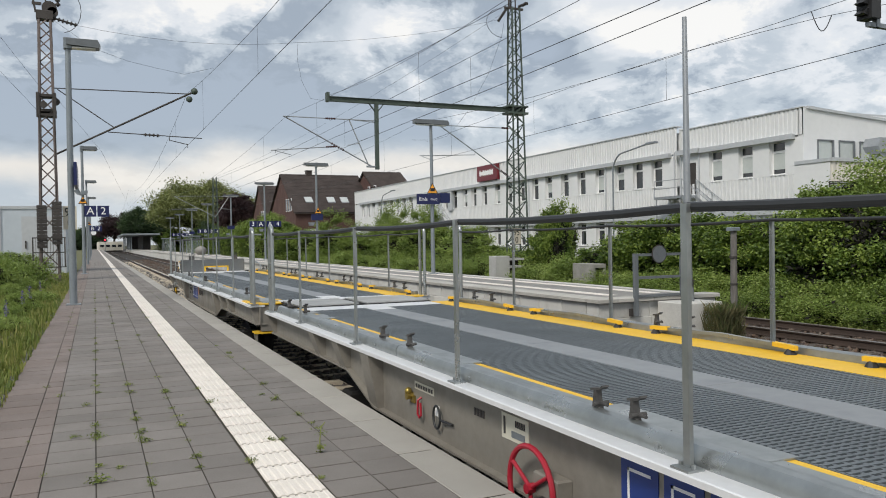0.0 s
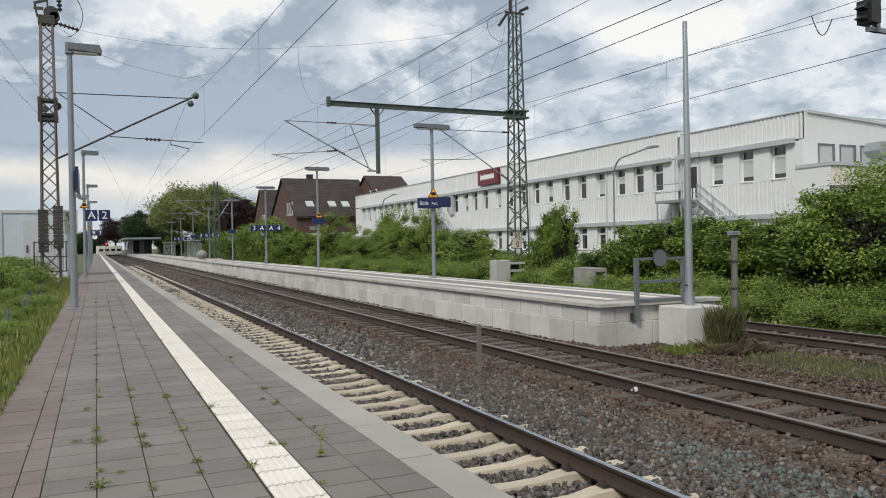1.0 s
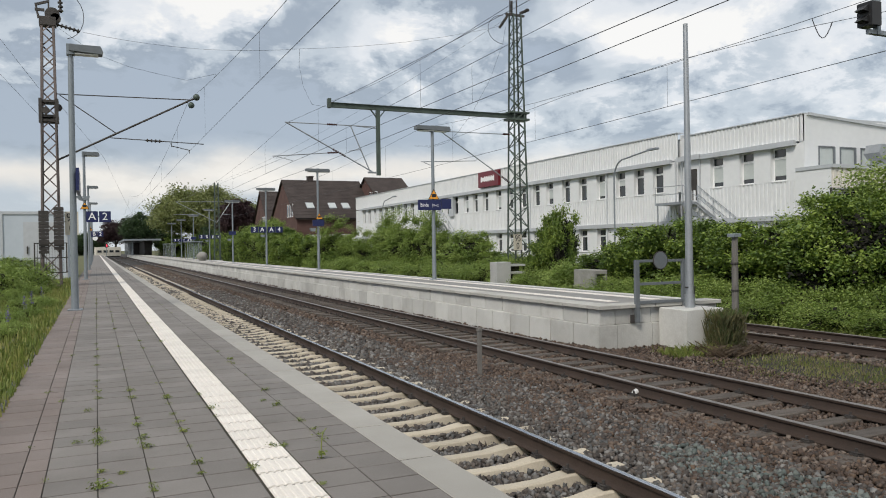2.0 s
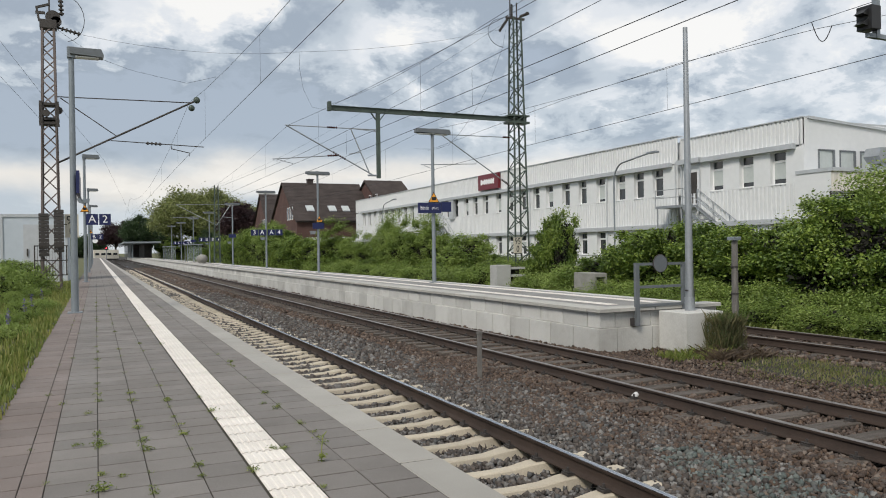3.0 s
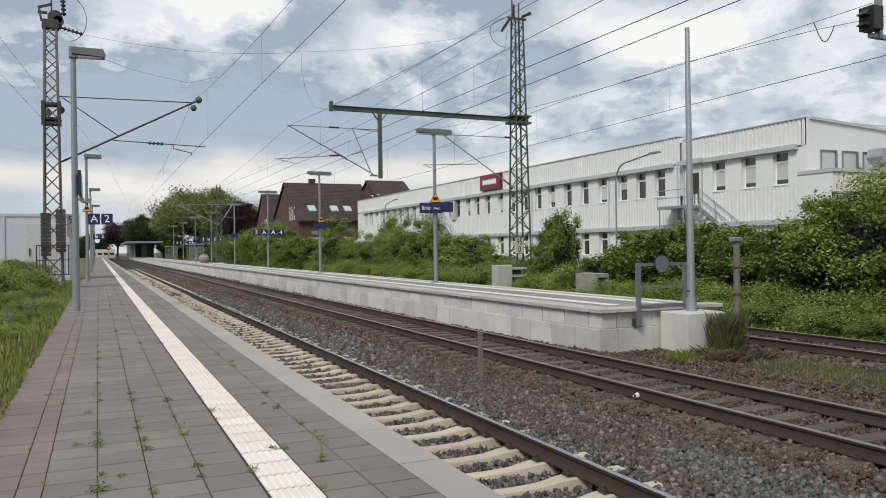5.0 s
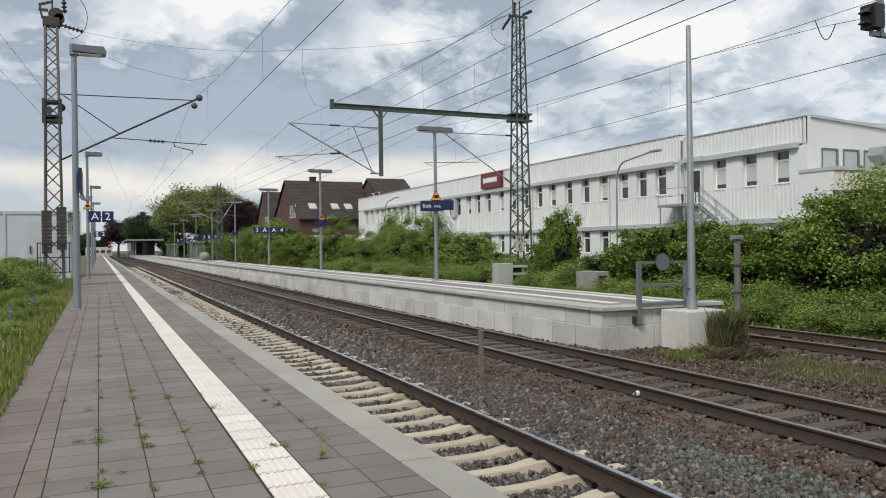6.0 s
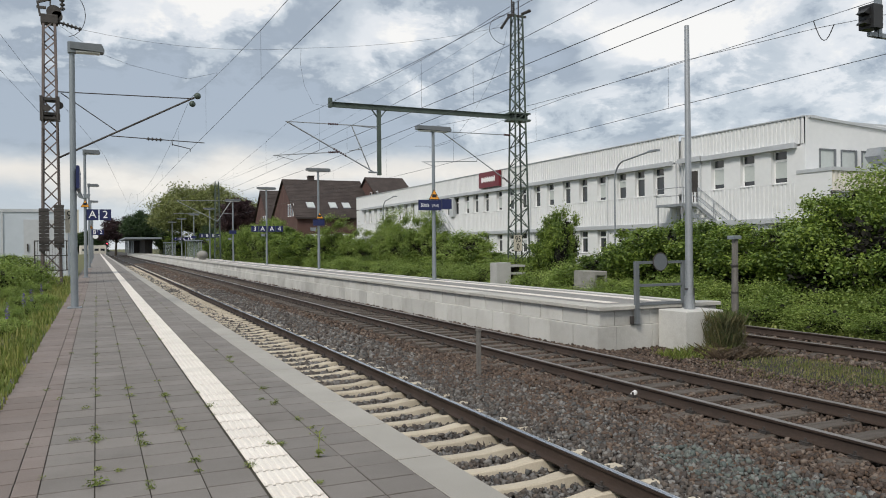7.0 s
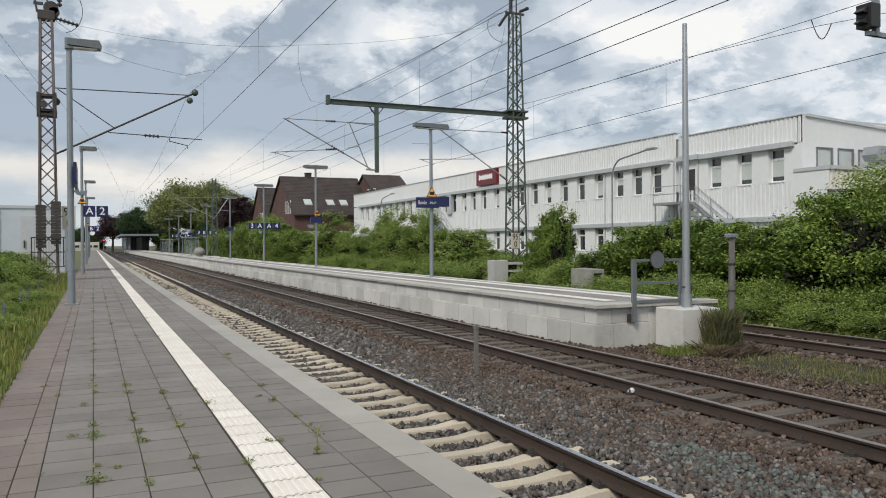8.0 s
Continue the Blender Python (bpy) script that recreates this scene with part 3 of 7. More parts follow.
def left_mast_gear():
    ox = -1.66

    def P(x, z, dy=0.0):
        return (x - ox, dy, z)

    b = Build()
    for p, q, r in (((-1.45, 5.11), (4.02, 8.02), 0.04), ((-1.4, 7.86), (3.98, 7.95), 0.022), ((-1.26, 7.82), (0.89, 6.32), 0.02), ((0.62, 6.15), (4.4, 6.03), 0.02),
                    ((3.05, 6.03), (3.05, 5.86), 0.015), ((3.05, 5.9), (3.79, 5.74), 0.018), ((3.79, 5.76), (3.79, 5.6), 0.012)):
        b.tube(P(*p), P(*q), r)
    c = part("cantilever", b, M_DARK, MAST_L, "dark tube cantilever over the track")
    part("insulator", insulator(P(2.0, 6.1), P(2.65, 6.08), 0.075, 4), M_DARK, c)
    part("pulley_ball", Build().ball(P(4.12, 8.08), 0.15), M_MASTGREEN, c)
    part("pulley_ball", Build().ball(P(3.90, 7.72), 0.14), M_MASTGREEN, c)
    # clamps half way up
    b = Build()
    for z in (7.5, 6.9, 6.72):
        b.box(-0.34, 0.36, -0.32, 0.32, z - 0.05, z + 0.05)
    for x in (-0.3, 0.3):
        b.box(x - 0.06, x + 0.06, -0.36, -0.26, 6.6, 7.6)
    b.disc((0.34, 0, 7.3), (0, 1, 0), 0.15, 0.08).disc((-0.1, -0.4, 7.1), (0, 1, 0), 0.14, 0.08)
    part("tension_wheel", b, M_DARK, MAST_L, "dark tensioning wheels and clamps")
    # stacks of weights
    for x in (-1.90, -1.36):
        g = part("weight_rod", Build().tube((x - ox, -0.49, 1.2), (x - ox, -0.49, 7.0), 0.02), M_DARK, MAST_L, "hanging rod with a stack of tension weights")
        for i in range(12):
            z = (1.32 if x < -1.6 else 1.47) + i * 0.145
            part("weight", Build().box(x - ox - 0.18, x - ox + 0.18, -0.64, -0.34, z, z + 0.13, 0.015), M_DARK, g, smooth=False)
    # guard cage at the foot
    b = Build()
    for z in (0.56, 1.15, 1.74):
        for p, q in (((-0.57, -0.72), (0.57, -0.72)), ((0.57, -0.72), (0.57, 0.3)), ((-0.57, -0.72), (-0.57, 0.3))):
            b.bar((*p, z), (*q, z), 0.04, 0.04)
    for i in range(12):
        x = -0.57 + i * 1.14 / 11
        b.bar((x, -0.72, 0.56), (x, -0.72, 1.74), 0.012 if 0 < i < 11 else 0.05, 0.012)
    part("guard_cage", b, M_DARK, MAST_L, "rusty mesh guard cage", False)
    # head
    b = Build().box(-0.3, 0.32, -0.25, 0.25, 10.6, 10.95, 0.03).bar((-0.32, 0, 10.9), (-0.42, 0, 11.5), 0.08, 0.08).bar((-0.42, 0, 11.45), (0.05, 0, 11.62), 0.09, 0.09)
    b.disc((0.18, 0, 11.1), (0, 1, 0), 0.28, 0.12).disc((0.3, 0, 10.95), (0, 1, 0), 0.2, 0.12).box(-0.45, -0.1, -0.05, 0.05, 11.2, 11.3).bar((0.05, 0, 10.9), (0.05, 0, 12.4), 0.06, 0.06)
    b.bar((0.25, 0, 12.3), (0.6, 0, 12.3), 0.06, 0.06)
    h = part("head_frame", b, M_DARK, MAST_L, "dark pulleys at the mast head")
    part("insulator", insulator((0.45, 0, 12.2), (0.5, 0, 11.2), 0.1, 6), M_DARK, h)
    part("insulator", insulator((0.3, 0, 10.72), (1.2, 0, 10.5), 0.09, 6), M_DARK, h)
    loop = [(0.6 + 0.75 * math.sin(a), 0, 11.6 - 0.95 * math.cos(a) + 0.2) for a in [math.pi * (0.05 + 0.9 * i / 10) for i in range(11)]]
    part("jumper", Build().path([(p[0], p[1], 23.0 - p[2] - 0.1) for p in loop], 0.014), M_WIRE, h)
    s = part("kilometre_board", Build().box(0.52, 1.02, -0.4, -0.37, 2.07, 3.02), M_BOARD, MAST_L, "white kilometre board partly behind the lamp post", False)
    letters("number", "95", 0.5, M_BLACK, s, (0.77, -0.405, 2.76), wide=0.8)
    letters("number", "0", 0.5, M_BLACK, s, (0.77, -0.405, 2.32), wide=0.8)
    part("stay", Build().bar((0.3, -0.38, 2.6), (0.6, -0.38, 2.6), 0.04, 0.04), M_DARK, s, smooth=False)


left_mast_gear()


def far_mast_gear():
    for s, x in ((-1, -4.6), (1, 1.6)):
        b = Build().tube((0, 0, 4.6), (x, 0, 7.0), 0.035).tube((0, 0, 7.1), (x, 0, 7.05), 0.025).tube((x * 0.4, 0, 5.6), (x * 1.08, 0, 5.5), 0.025)
        part("cantilever", b, M_GALV, MAST_F)


far_mast_gear()


def sag(p, q, drop, n=10):
    p, q = Vector(p), Vector(q)
    return [p.lerp(q, i / n) - Vector((0, 0, drop * 4 * (i / n) * (1 - i / n))) for i in range(n + 1)]


def catenary(x, zc_near, zc, zm, drop, label, near_y=-28):
    """Contact wire, carrying wire and droppers over one track, span by span."""
    t = thing("overhead_wire", label, "overhead wire", "overhead wires")
    ys = [2 * near_y - YM, near_y, YM, 98, 161, 224, 300]
    contact = [(x, y, zc_near if y < 0 else zc) for y in ys]
    c = Build().path(contact, 0.0075)
    part("contact_wire", c, M_WIRE, t)
    m, d = Build(), []
    pts = []
    for a, b in zip(ys, ys[1:]):
        seg = sag((x, a, zm), (x, b, zm), drop, 12)
        pts += seg if not pts else seg[1:]
        for k in (1, 3, 5, 7, 9, 11):
            p = seg[k]
            f = (p.y - a) / (b - a)
            z0 = (zc_near if a < 0 else zc) * (1 - f) + (zc_near if b < 0 else zc) * f
            if -30 < p.y < 170:
                d.append((p, (x, p.y, z0)))
    part("carrying_wire", m.path(pts, 0.0065), M_WIRE, t)
    for p, q in d:
        part("dropper", Build().tube(p, q, 0.0035, n=4), M_WIRE, t)


catenary(3.80, 5.25, 5.72, 7.95, 1.5, "twin overhead wires with droppers above the near track")
catenary(8.15, 4.8, 5.3, 7.2, 0.9, "twin overhead wires with droppers above the middle track")
catenary(14.85, 5.3, 5.2, 7.25, 0.85, "twin overhead wires with droppers above the siding", near_y=-8)


def second_pair():
    """The next tensioning length runs beside the first over the middle track."""
    t = thing("overhead_wire", "second pair of overhead wires beside the first", "overhead wire", "overhead wires")
    part("contact_wire", Build().path([(8.75, -28, 5.2), (8.75, 12, 5.02), (8.75, YM, 4.95), (8.4, 98, 5.4)], 0.0075), M_WIRE, t)
    part("carrying_wire", Build().path([(8.75, -28, 6.5), (8.75, 12, 6.05), (8.75, 24, 5.95), (8.75, YM, 5.9), (8.4, 98, 7.0)], 0.0065), M_WIRE, t)
    for y in (4.0, 17.3, 28.0):
        part("dropper", Build().tube((8.75, y, 6.0), (8.75, y, 5.0), 0.0035, n=4), M_WIRE, t)
    # a sister wire beside the siding's carrying wire, joined to it by a slack jumper
    solid("feeder_wire", Build().path([(15.2, YM, 6.3), (14.35, 21.5, 6.32), (14.4, 16, 6.3), (15.1, 12.3, 6.3), (16.6, 8.5, 6.3)], 0.0065, 5), M_WIRE, "thin wire beside the siding's carrying wire", "wire", "overhead wires")
    loop = [(14.9 + 0.02 * k, 12.3 - 0.05 * k, 6.42 - 0.4 * math.sin(math.pi * k / 8) - 0.02 * k) for k in range(9)]
    solid("jumper_cable", Build().path(loop, 0.011, 6), M_WIRE, "short slack jumper cable between two wires", "wire", "overhead wires")


second_pair()


def loose_wires():
    spans = [("feeder_wire", sag((-0.45, YM, 10.5), (8.76, YM, 10.64), 0.35), "thin feeder wire slung between two masts"),
             ("feeder_wire", sag((8.76, YM, 10.64), (19.4, YM, 12.8), 0.25), "thin feeder wire slung between two masts"),
             ("drop_wire", [(8.76, YM, 10.64), (8.72, YM, 9.9), (8.9, YM, 8.9), (9.3, YM, 8.1), (10.1, YM, 8.0)], "thin wire hanging in a bow to the beam"),
             ("tail_wire", [(-1.3, YM, 10.6), (0.14, YM, 9.61), (1.4, YM, 9.2), (2.57, YM, 8.98), (3.73, YM, 8.8), (4.81, YM - 1, 8.95), (3.82, 27, 7.35)], "slack wire drooping from the mast head"),
             ("stay_wire", [(-1.9, YM, 6.8), (-3.6, YM - 2, 8.6), (-9, YM - 8, 13.5)], "thin stay wire running up behind the mast"),
             ("stay_wire", [(-1.9, YM, 7.9), (-4, YM - 2, 10.6), (-9, YM - 8, 16.5)], "thin stay wire running up behind the mast"),
             ("stay_wire", [(-1.4, YM, 7.6), (0.5, 50, 7.0), (3.8, 98, 6.0)], "thin wire from the mast along the line"),
             ("drop_wire", [(19.72, YM, 12.78), (19.55, YM, 11.95), (18.75, YM, 9.97), (17.66, YM, 8.15), (16.9, YM, 7.2), (16.3, YM, 6.62), (15.6, YM, 6.39), (14.4, YM, 6.35)], "thin cable drooping from the mast head"),
             ("feeder_wire", sag((10.2, YM, 8.3), (8.15, 12, 6.6), 0.3, 8) + [Vector((8.15, -28, 7.2))], "thin wire running from the beam along the line"),
             ("feeder_wire", sag((20.3, YM, 13.6), (13.3, 95, 9.4), 0.8), "thin high feeder wire between masts")]
    for n, pts, label in spans:
        solid(n, Build().path(pts, 0.006, 5), M_WIRE, label, "wire", "overhead wires")


loose_wires()


# ---------------------------------------------------------------- lamps and signs
def platform_lamp(x, y, twin, label, h=6.15):
    t = thing("platform_lamp", label, "street lamp", "platform lamps", (x, y, 0))
    part("base_plate", Build().box(-0.16, 0.16, -0.16, 0.16, 0.0, 0.03, 0.008), M_GREY, t, smooth=False)
    part("lower_tube", Build().tube((0, 0, 0.03), (0, 0, 1.3), 0.085, n=14), M_GREY, t)
    part("pole", Build().tube((0, 0, 1.3), (0, 0, h), 0.078, 0.062, n=14), M_GREY, t)
    part("collar", Build().tube((0, 0, 1.27), (0, 0, 1.33), 0.09, n=14), M_GREY, t)
    x0, x1 = (-0.74, 0.74) if twin else (-0.03, 0.68)
    b = Build().prism([(x0, h - 0.02), (x1, h - 0.06), (x1 + 0.03, h + 0.0), (x1 - 0.03, h + 0.13), (x0, h + 0.13)], -0.16, 0.16)
    head = part("lamp_head", b, M_LAMPHEAD, t, "flat dark grey lamp head", False)
    part("diffuser", Build().box(x0 + 0.12, x1 - 0.08, -0.11, 0.11, h - 0.085, h - 0.055), M_LAMPGLASS, head, "pale glass diffuser", False)
    part("cap", Build().box(-0.09, 0.09, -0.1, 0.1, h - 0.1, h + 0.16, 0.02), M_GREY, t, smooth=False)
    return t


def warning_triangle(parent, x, y, z, s):
    b = Build().prism([(x - s / 2, z), (x + s / 2, z), (x, z + s * 0.88)], y - 0.012, y)
    w = part("warning_sign", b, M_BLACK, parent, "orange triangular warning sign with a black rim", False)
    k = 0.82
    part("sign_face", Build().prism([(x - s * k / 2, z + 0.035), (x + s * k / 2, z + 0.035), (x, z + 0.035 + s * k * 0.86)], y - 0.018, y - 0.012), M_YELLOWSIGN, w, smooth=False)
    part("pictogram", Build().box(x - s * 0.2, x + s * 0.2, y - 0.022, y - 0.018, z + 0.10, z + 0.23), M_BLACK, w, smooth=False)


def speaker(parent, x, z):
    part("loudspeaker", Build().prism([(x - 0.12, z - 0.1), (x + 0.12, z - 0.1), (x + 0.17, z + 0.1), (x - 0.17, z + 0.1)], -0.15, 0.15), M_GREY, parent, "grey hooded loudspeaker", False)


NEAR_LAMPS = [platform_lamp(-0.48, y, False, "grey steel lamp post with a single flat head") for y in (20.1, 41.5, 63.0, 84.5, 106.0, 128.0)]
FAR_LAMPS = [platform_lamp(12.6, y, True, "grey steel lamp post with a twin flat head") for y in (28.6, 46.4, 62.3, 79.0, 96.3, 113.0, 130.0, 147.0)]


def lamp_signs():
    # station name boards
    l = NEAR_LAMPS[0]
    b = part("name_board", Build().box(0.08, 0.15, -0.9, 0.9, 2.78, 3.3, 0.01), M_NAVY, l, "navy station name board seen edge-on", False)
    part("bracket", Build().prism([(0.06, 2.7), (0.12, 2.62), (0.24, 2.58), (0.16, 2.76)], -0.05, 0.05), M_GREY, b, smooth=False)
    l = FAR_LAMPS[0]
    b = Build().box(-0.72, 0.28, -0.14, -0.08, 2.84, 3.26)
    n = part("name_board", b, M_NAVY, l, "navy station name board with white lettering", False)
    letters("lettering", "Bünde", 0.22, M_WHITE, n, (-0.45, -0.143, 3.05), deep=0.001, wide=0.66)
    letters("lettering", "(Westf.)", 0.14, M_WHITE, n, (0.02, -0.143, 3.04), deep=0.001, wide=0.62)
    part("side_box", Build().box(0.30, 0.72, -0.2, 0.12, 2.9, 3.3), M_NAVY, n, smooth=False)
    warning_triangle(l, -0.02, -0.1, 3.27, 0.5)
    l = FAR_LAMPS[1]
    n = part("name_board", Build().box(-0.38, 0.34, -0.14, -0.08, 2.72, 3.1), M_NAVY, l, smooth=False)
    warning_triangle(l, 0.05, -0.1, 3.14, 0.46)
    speaker(l, -0.35, 2.5)
    for k, w in ((2, ("3", "A", "A", "4")), (4, ("3", "B", "B", "4")), (6, ("3", "C", "C", "4"))):
        l = FAR_LAMPS[k]
        for i, ch in enumerate(w):
            x = -1.25 + i * 0.62 + (0.12 if i > 1 else 0)
            s = part("sector_sign", Build().box(x, x + 0.57, -0.13, -0.07, 2.66, 3.14), M_NAVY, l, "navy sector sign with a white character", False)
            letters("character", ch, 0.5, M_WHITE, s, (x + 0.28, -0.135, 2.9))
        speaker(l, -0.3, 2.4)
    for k in (3, 5):
        l = FAR_LAMPS[k]
        part("name_board", Build().box(-0.4, 0.3, -0.14, -0.08, 2.8, 3.15), M_NAVY, l, smooth=False)
        speaker(l, -0.35, 2.3)
    for k in (1, 3):
        l = NEAR_LAMPS[k]
        part("sign_arm", Build().bar((0, 0, 3.1), (1.15, 0, 3.1), 0.05, 0.05), M_GREY, l, smooth=False)
        for i, ch in enumerate("A2" if k == 1 else "B2"):
            x = 0.06 + i * 0.58
            s = part("sector_sign", Build().box(x, x + 0.53, -0.1, -0.04, 2.82, 3.36), M_NAVY, l, "navy sector sign with a white character", False)
            letters("character", ch, 0.52, M_WHITE, s, (x + 0.265, -0.105, 3.09))
        warning_triangle(l, 0.0, -0.1, 3.45, 0.42)
        speaker(l, 0.07, 4.0)
    part("clock", Build().disc((0.4, 0, 3.0), (0, 1, 0), 0.3, 0.12), M_WHITE, NEAR_LAMPS[4], "round platform clock")


lamp_signs()


M_POST = material("weathered grey post", (0.19, 0.18, 0.165), (0.10, 0.092, 0.085), 0.8, grain=25, stain=3.0, bump=0.3, stretch=(4, 4, 0.7))


def clutter_poles():
    # bare tall pole on a concrete block at the platform's end
    t = thing("steel_pole", "tall bare galvanised pole standing on a concrete block", "pole", at=(12.3, 13.5, -0.1))
    part("pole", Build().tube((0, 0, 0), (-0.02, 0, 6.45), 0.094, 0.052, n=16), M_GALV, t)
    part("sleeve", Build().tube((0, 0, 0), (0, 0, 0.3), 0.115, n=16), M_GALV, t)
    part("clamp", Build().bar((-0.14, -0.02, 0.46), (0.14, -0.02, 0.46), 0.05, 0.03).bar((0.12, 0, 0.2), (0.12, 0, 0.46), 0.03, 0.03), M_DARK, t, smooth=False)
    bm = Build().box(11.75, 12.82, 13.0, 13.9, -1.15, -0.1, 0.02)
    solid("concrete_block", bm, M_CONC, "large pale concrete foundation block overgrown on one side", "foundation", smooth=False)
    # railing at the platform's end with a round disc
    t = thing("end_railing", "grey steel railing closing the platform's end", "railing", at=(0, 13.93, 0))
    for x in (11.14, 12.5):
        part("post", Build().box(x - 0.05, x + 0.05, -0.05, 0.03, -0.42, 1.0), M_LAMPHEAD, t, smooth=False)
    for z in (0.97, 0.45, 0.03):
        part("rail", Build().bar((11.19, -0.01, z), (12.45, -0.01, z), 0.05, 0.06), M_LAMPHEAD, t, smooth=False)
    part("fixing_plate", Build().box(10.98, 11.2, 0.02, 0.04, -0.42, -0.24), M_DARK, t, smooth=False)
    d = part("disc_sign", Build().disc((11.78, -0.06, 0.98), (0, 1, 0), 0.2, 0.02, 28), M_LAMPHEAD, t, "round grey disc seen from behind")
    part("rim", Build().path([(11.78 + 0.2 * math.cos(a), -0.06, 0.98 + 0.2 * math.sin(a)) for a in [i * math.pi / 12 for i in range(25)]], 0.014), M_DARK, d)
    # short marker post between the tracks
    solid("marker_post", Build().box(6.26, 6.325, 12.28, 12.35, -1.05, -0.1, 0.01).box(6.25, 6.335, 12.27, 12.36, -0.16, -0.12), M_POST, "short grey marker post in the ballast", "post", smooth=False)
    t = thing("timber_post", "weathered brown timber post with a metal box on top", "post", at=(16.1, 15.9, -1.0))
    part("shaft", Build().tube((0, 0, -0.1), (0.02, 0, 2.5), 0.1, 0.085, n=9), M_POST, t)
    for z in (1.0, 1.75):
        part("strap", Build().tube((0, 0, z), (0, 0, z + 0.05), 0.108, n=10), M_DARK, t)
    part("top_box", Build().box(-0.14, 0.14, -0.12, 0.12, 2.5, 2.6, 0.02), M_GREY, t, smooth=False)
    # cabinet and stacked blocks beyond the island platform
    t = thing("trackside_cabinet", "pale concrete trackside cabinet with open shelves", "cabinet", at=(17.5, 32.6, -0.95))
    part("body", Build().box(0, 0.75, -0.35, 0.35, 0, 1.5, 0.02), M_PALECONC, t, smooth=False)
    for i in range(4):
        part("shelf", Build().box(0.78, 1.6, -0.3, 0.35, 0.2 + 0.36 * i, 0.3 + 0.36 * i), M_PALECONC, t, smooth=False)
    part("back_panel", Build().box(0.76, 1.6, 0.3, 0.36, 0, 1.4), M_DARK, t, smooth=False)
    for x, z, w in ((17.6, -0.95, 0.75), (17.65, -0.32, 0.6), (18.5, -0.95, 1.0)):
        b = Build().prism([(x, z), (x + w, z), (x + w, z + 0.5), (x + w * 0.85, z + 0.5), (x + w * 0.8, z + 0.14), (x + w * 0.2, z + 0.14), (x + w * 0.15, z + 0.5), (x, z + 0.5)], 24.6, 26.0)
        b.box(x, x + w, 24.6, 26.0, z + 0.5, z + 0.66, 0.02)
        solid("cable_trough_block", b, M_OLDCONC, "pale concrete cable trough block stacked beside the track", "concrete block", "trough blocks", smooth=False)
    # curved street lamp before the factory
    t = thing("street_lamp", "slender grey street lamp with a curved arm", "street lamp", at=(26, 34.3, -0.8))
    arc = [(0, 0, 0), (0, 0, 4.5)] + [(0, -0.9 + 0.9 * math.cos(a), 5.7 + 1.0 * math.sin(a)) for a in [i * math.pi / 16 for i in range(0, 8)]] + [(0, -3.0, 6.95)]
    part("pole", Build().path(arc, 0.045, 8), M_GREY, t)
    part("lamp_head", Build().box(-0.12, 0.12, -3.6, -2.9, 6.9, 7.0, 0.02), M_GREY, t, smooth=False)
    t = thing("street_lamp", "slender grey street lamp with a curved arm", "street lamp", at=(26, 71.5, -0.8))
    part("pole", Build().path(arc, 0.045, 8), M_GREY, t)
    part("lamp_head", Build().box(-0.12, 0.12, -3.6, -2.9, 6.9, 7.0, 0.02), M_GREY, t, smooth=False)
    # signal hanging from a bracket high beside the line
    t = thing("railway_signal", "black railway signal head on a bracket, seen from the side", "signal", at=(12.76, 9.4, 5.22))
    part("housing", Build().box(-0.03, 0.22, -0.15, 0.15, 0.03, 0.46, 0.01), M_BLACK, t, smooth=False)
    for z in (0.1, 0.29):
        part("visor", Build().prism([(-0.19, z), (-0.02, z - 0.02), (-0.02, z + 0.12)], -0.09, 0.09), M_BLACK, t, smooth=False)
    part("mount", Build().box(0.25, 0.34, -0.05, 0.05, -0.1, 1.2).box(0.05, 1.5, -0.04, 0.04, -0.1, -0.02).box(1.4, 1.55, -0.08, 0.08, -6.1, 1.2), M_GREY, t, smooth=False)


clutter_poles()


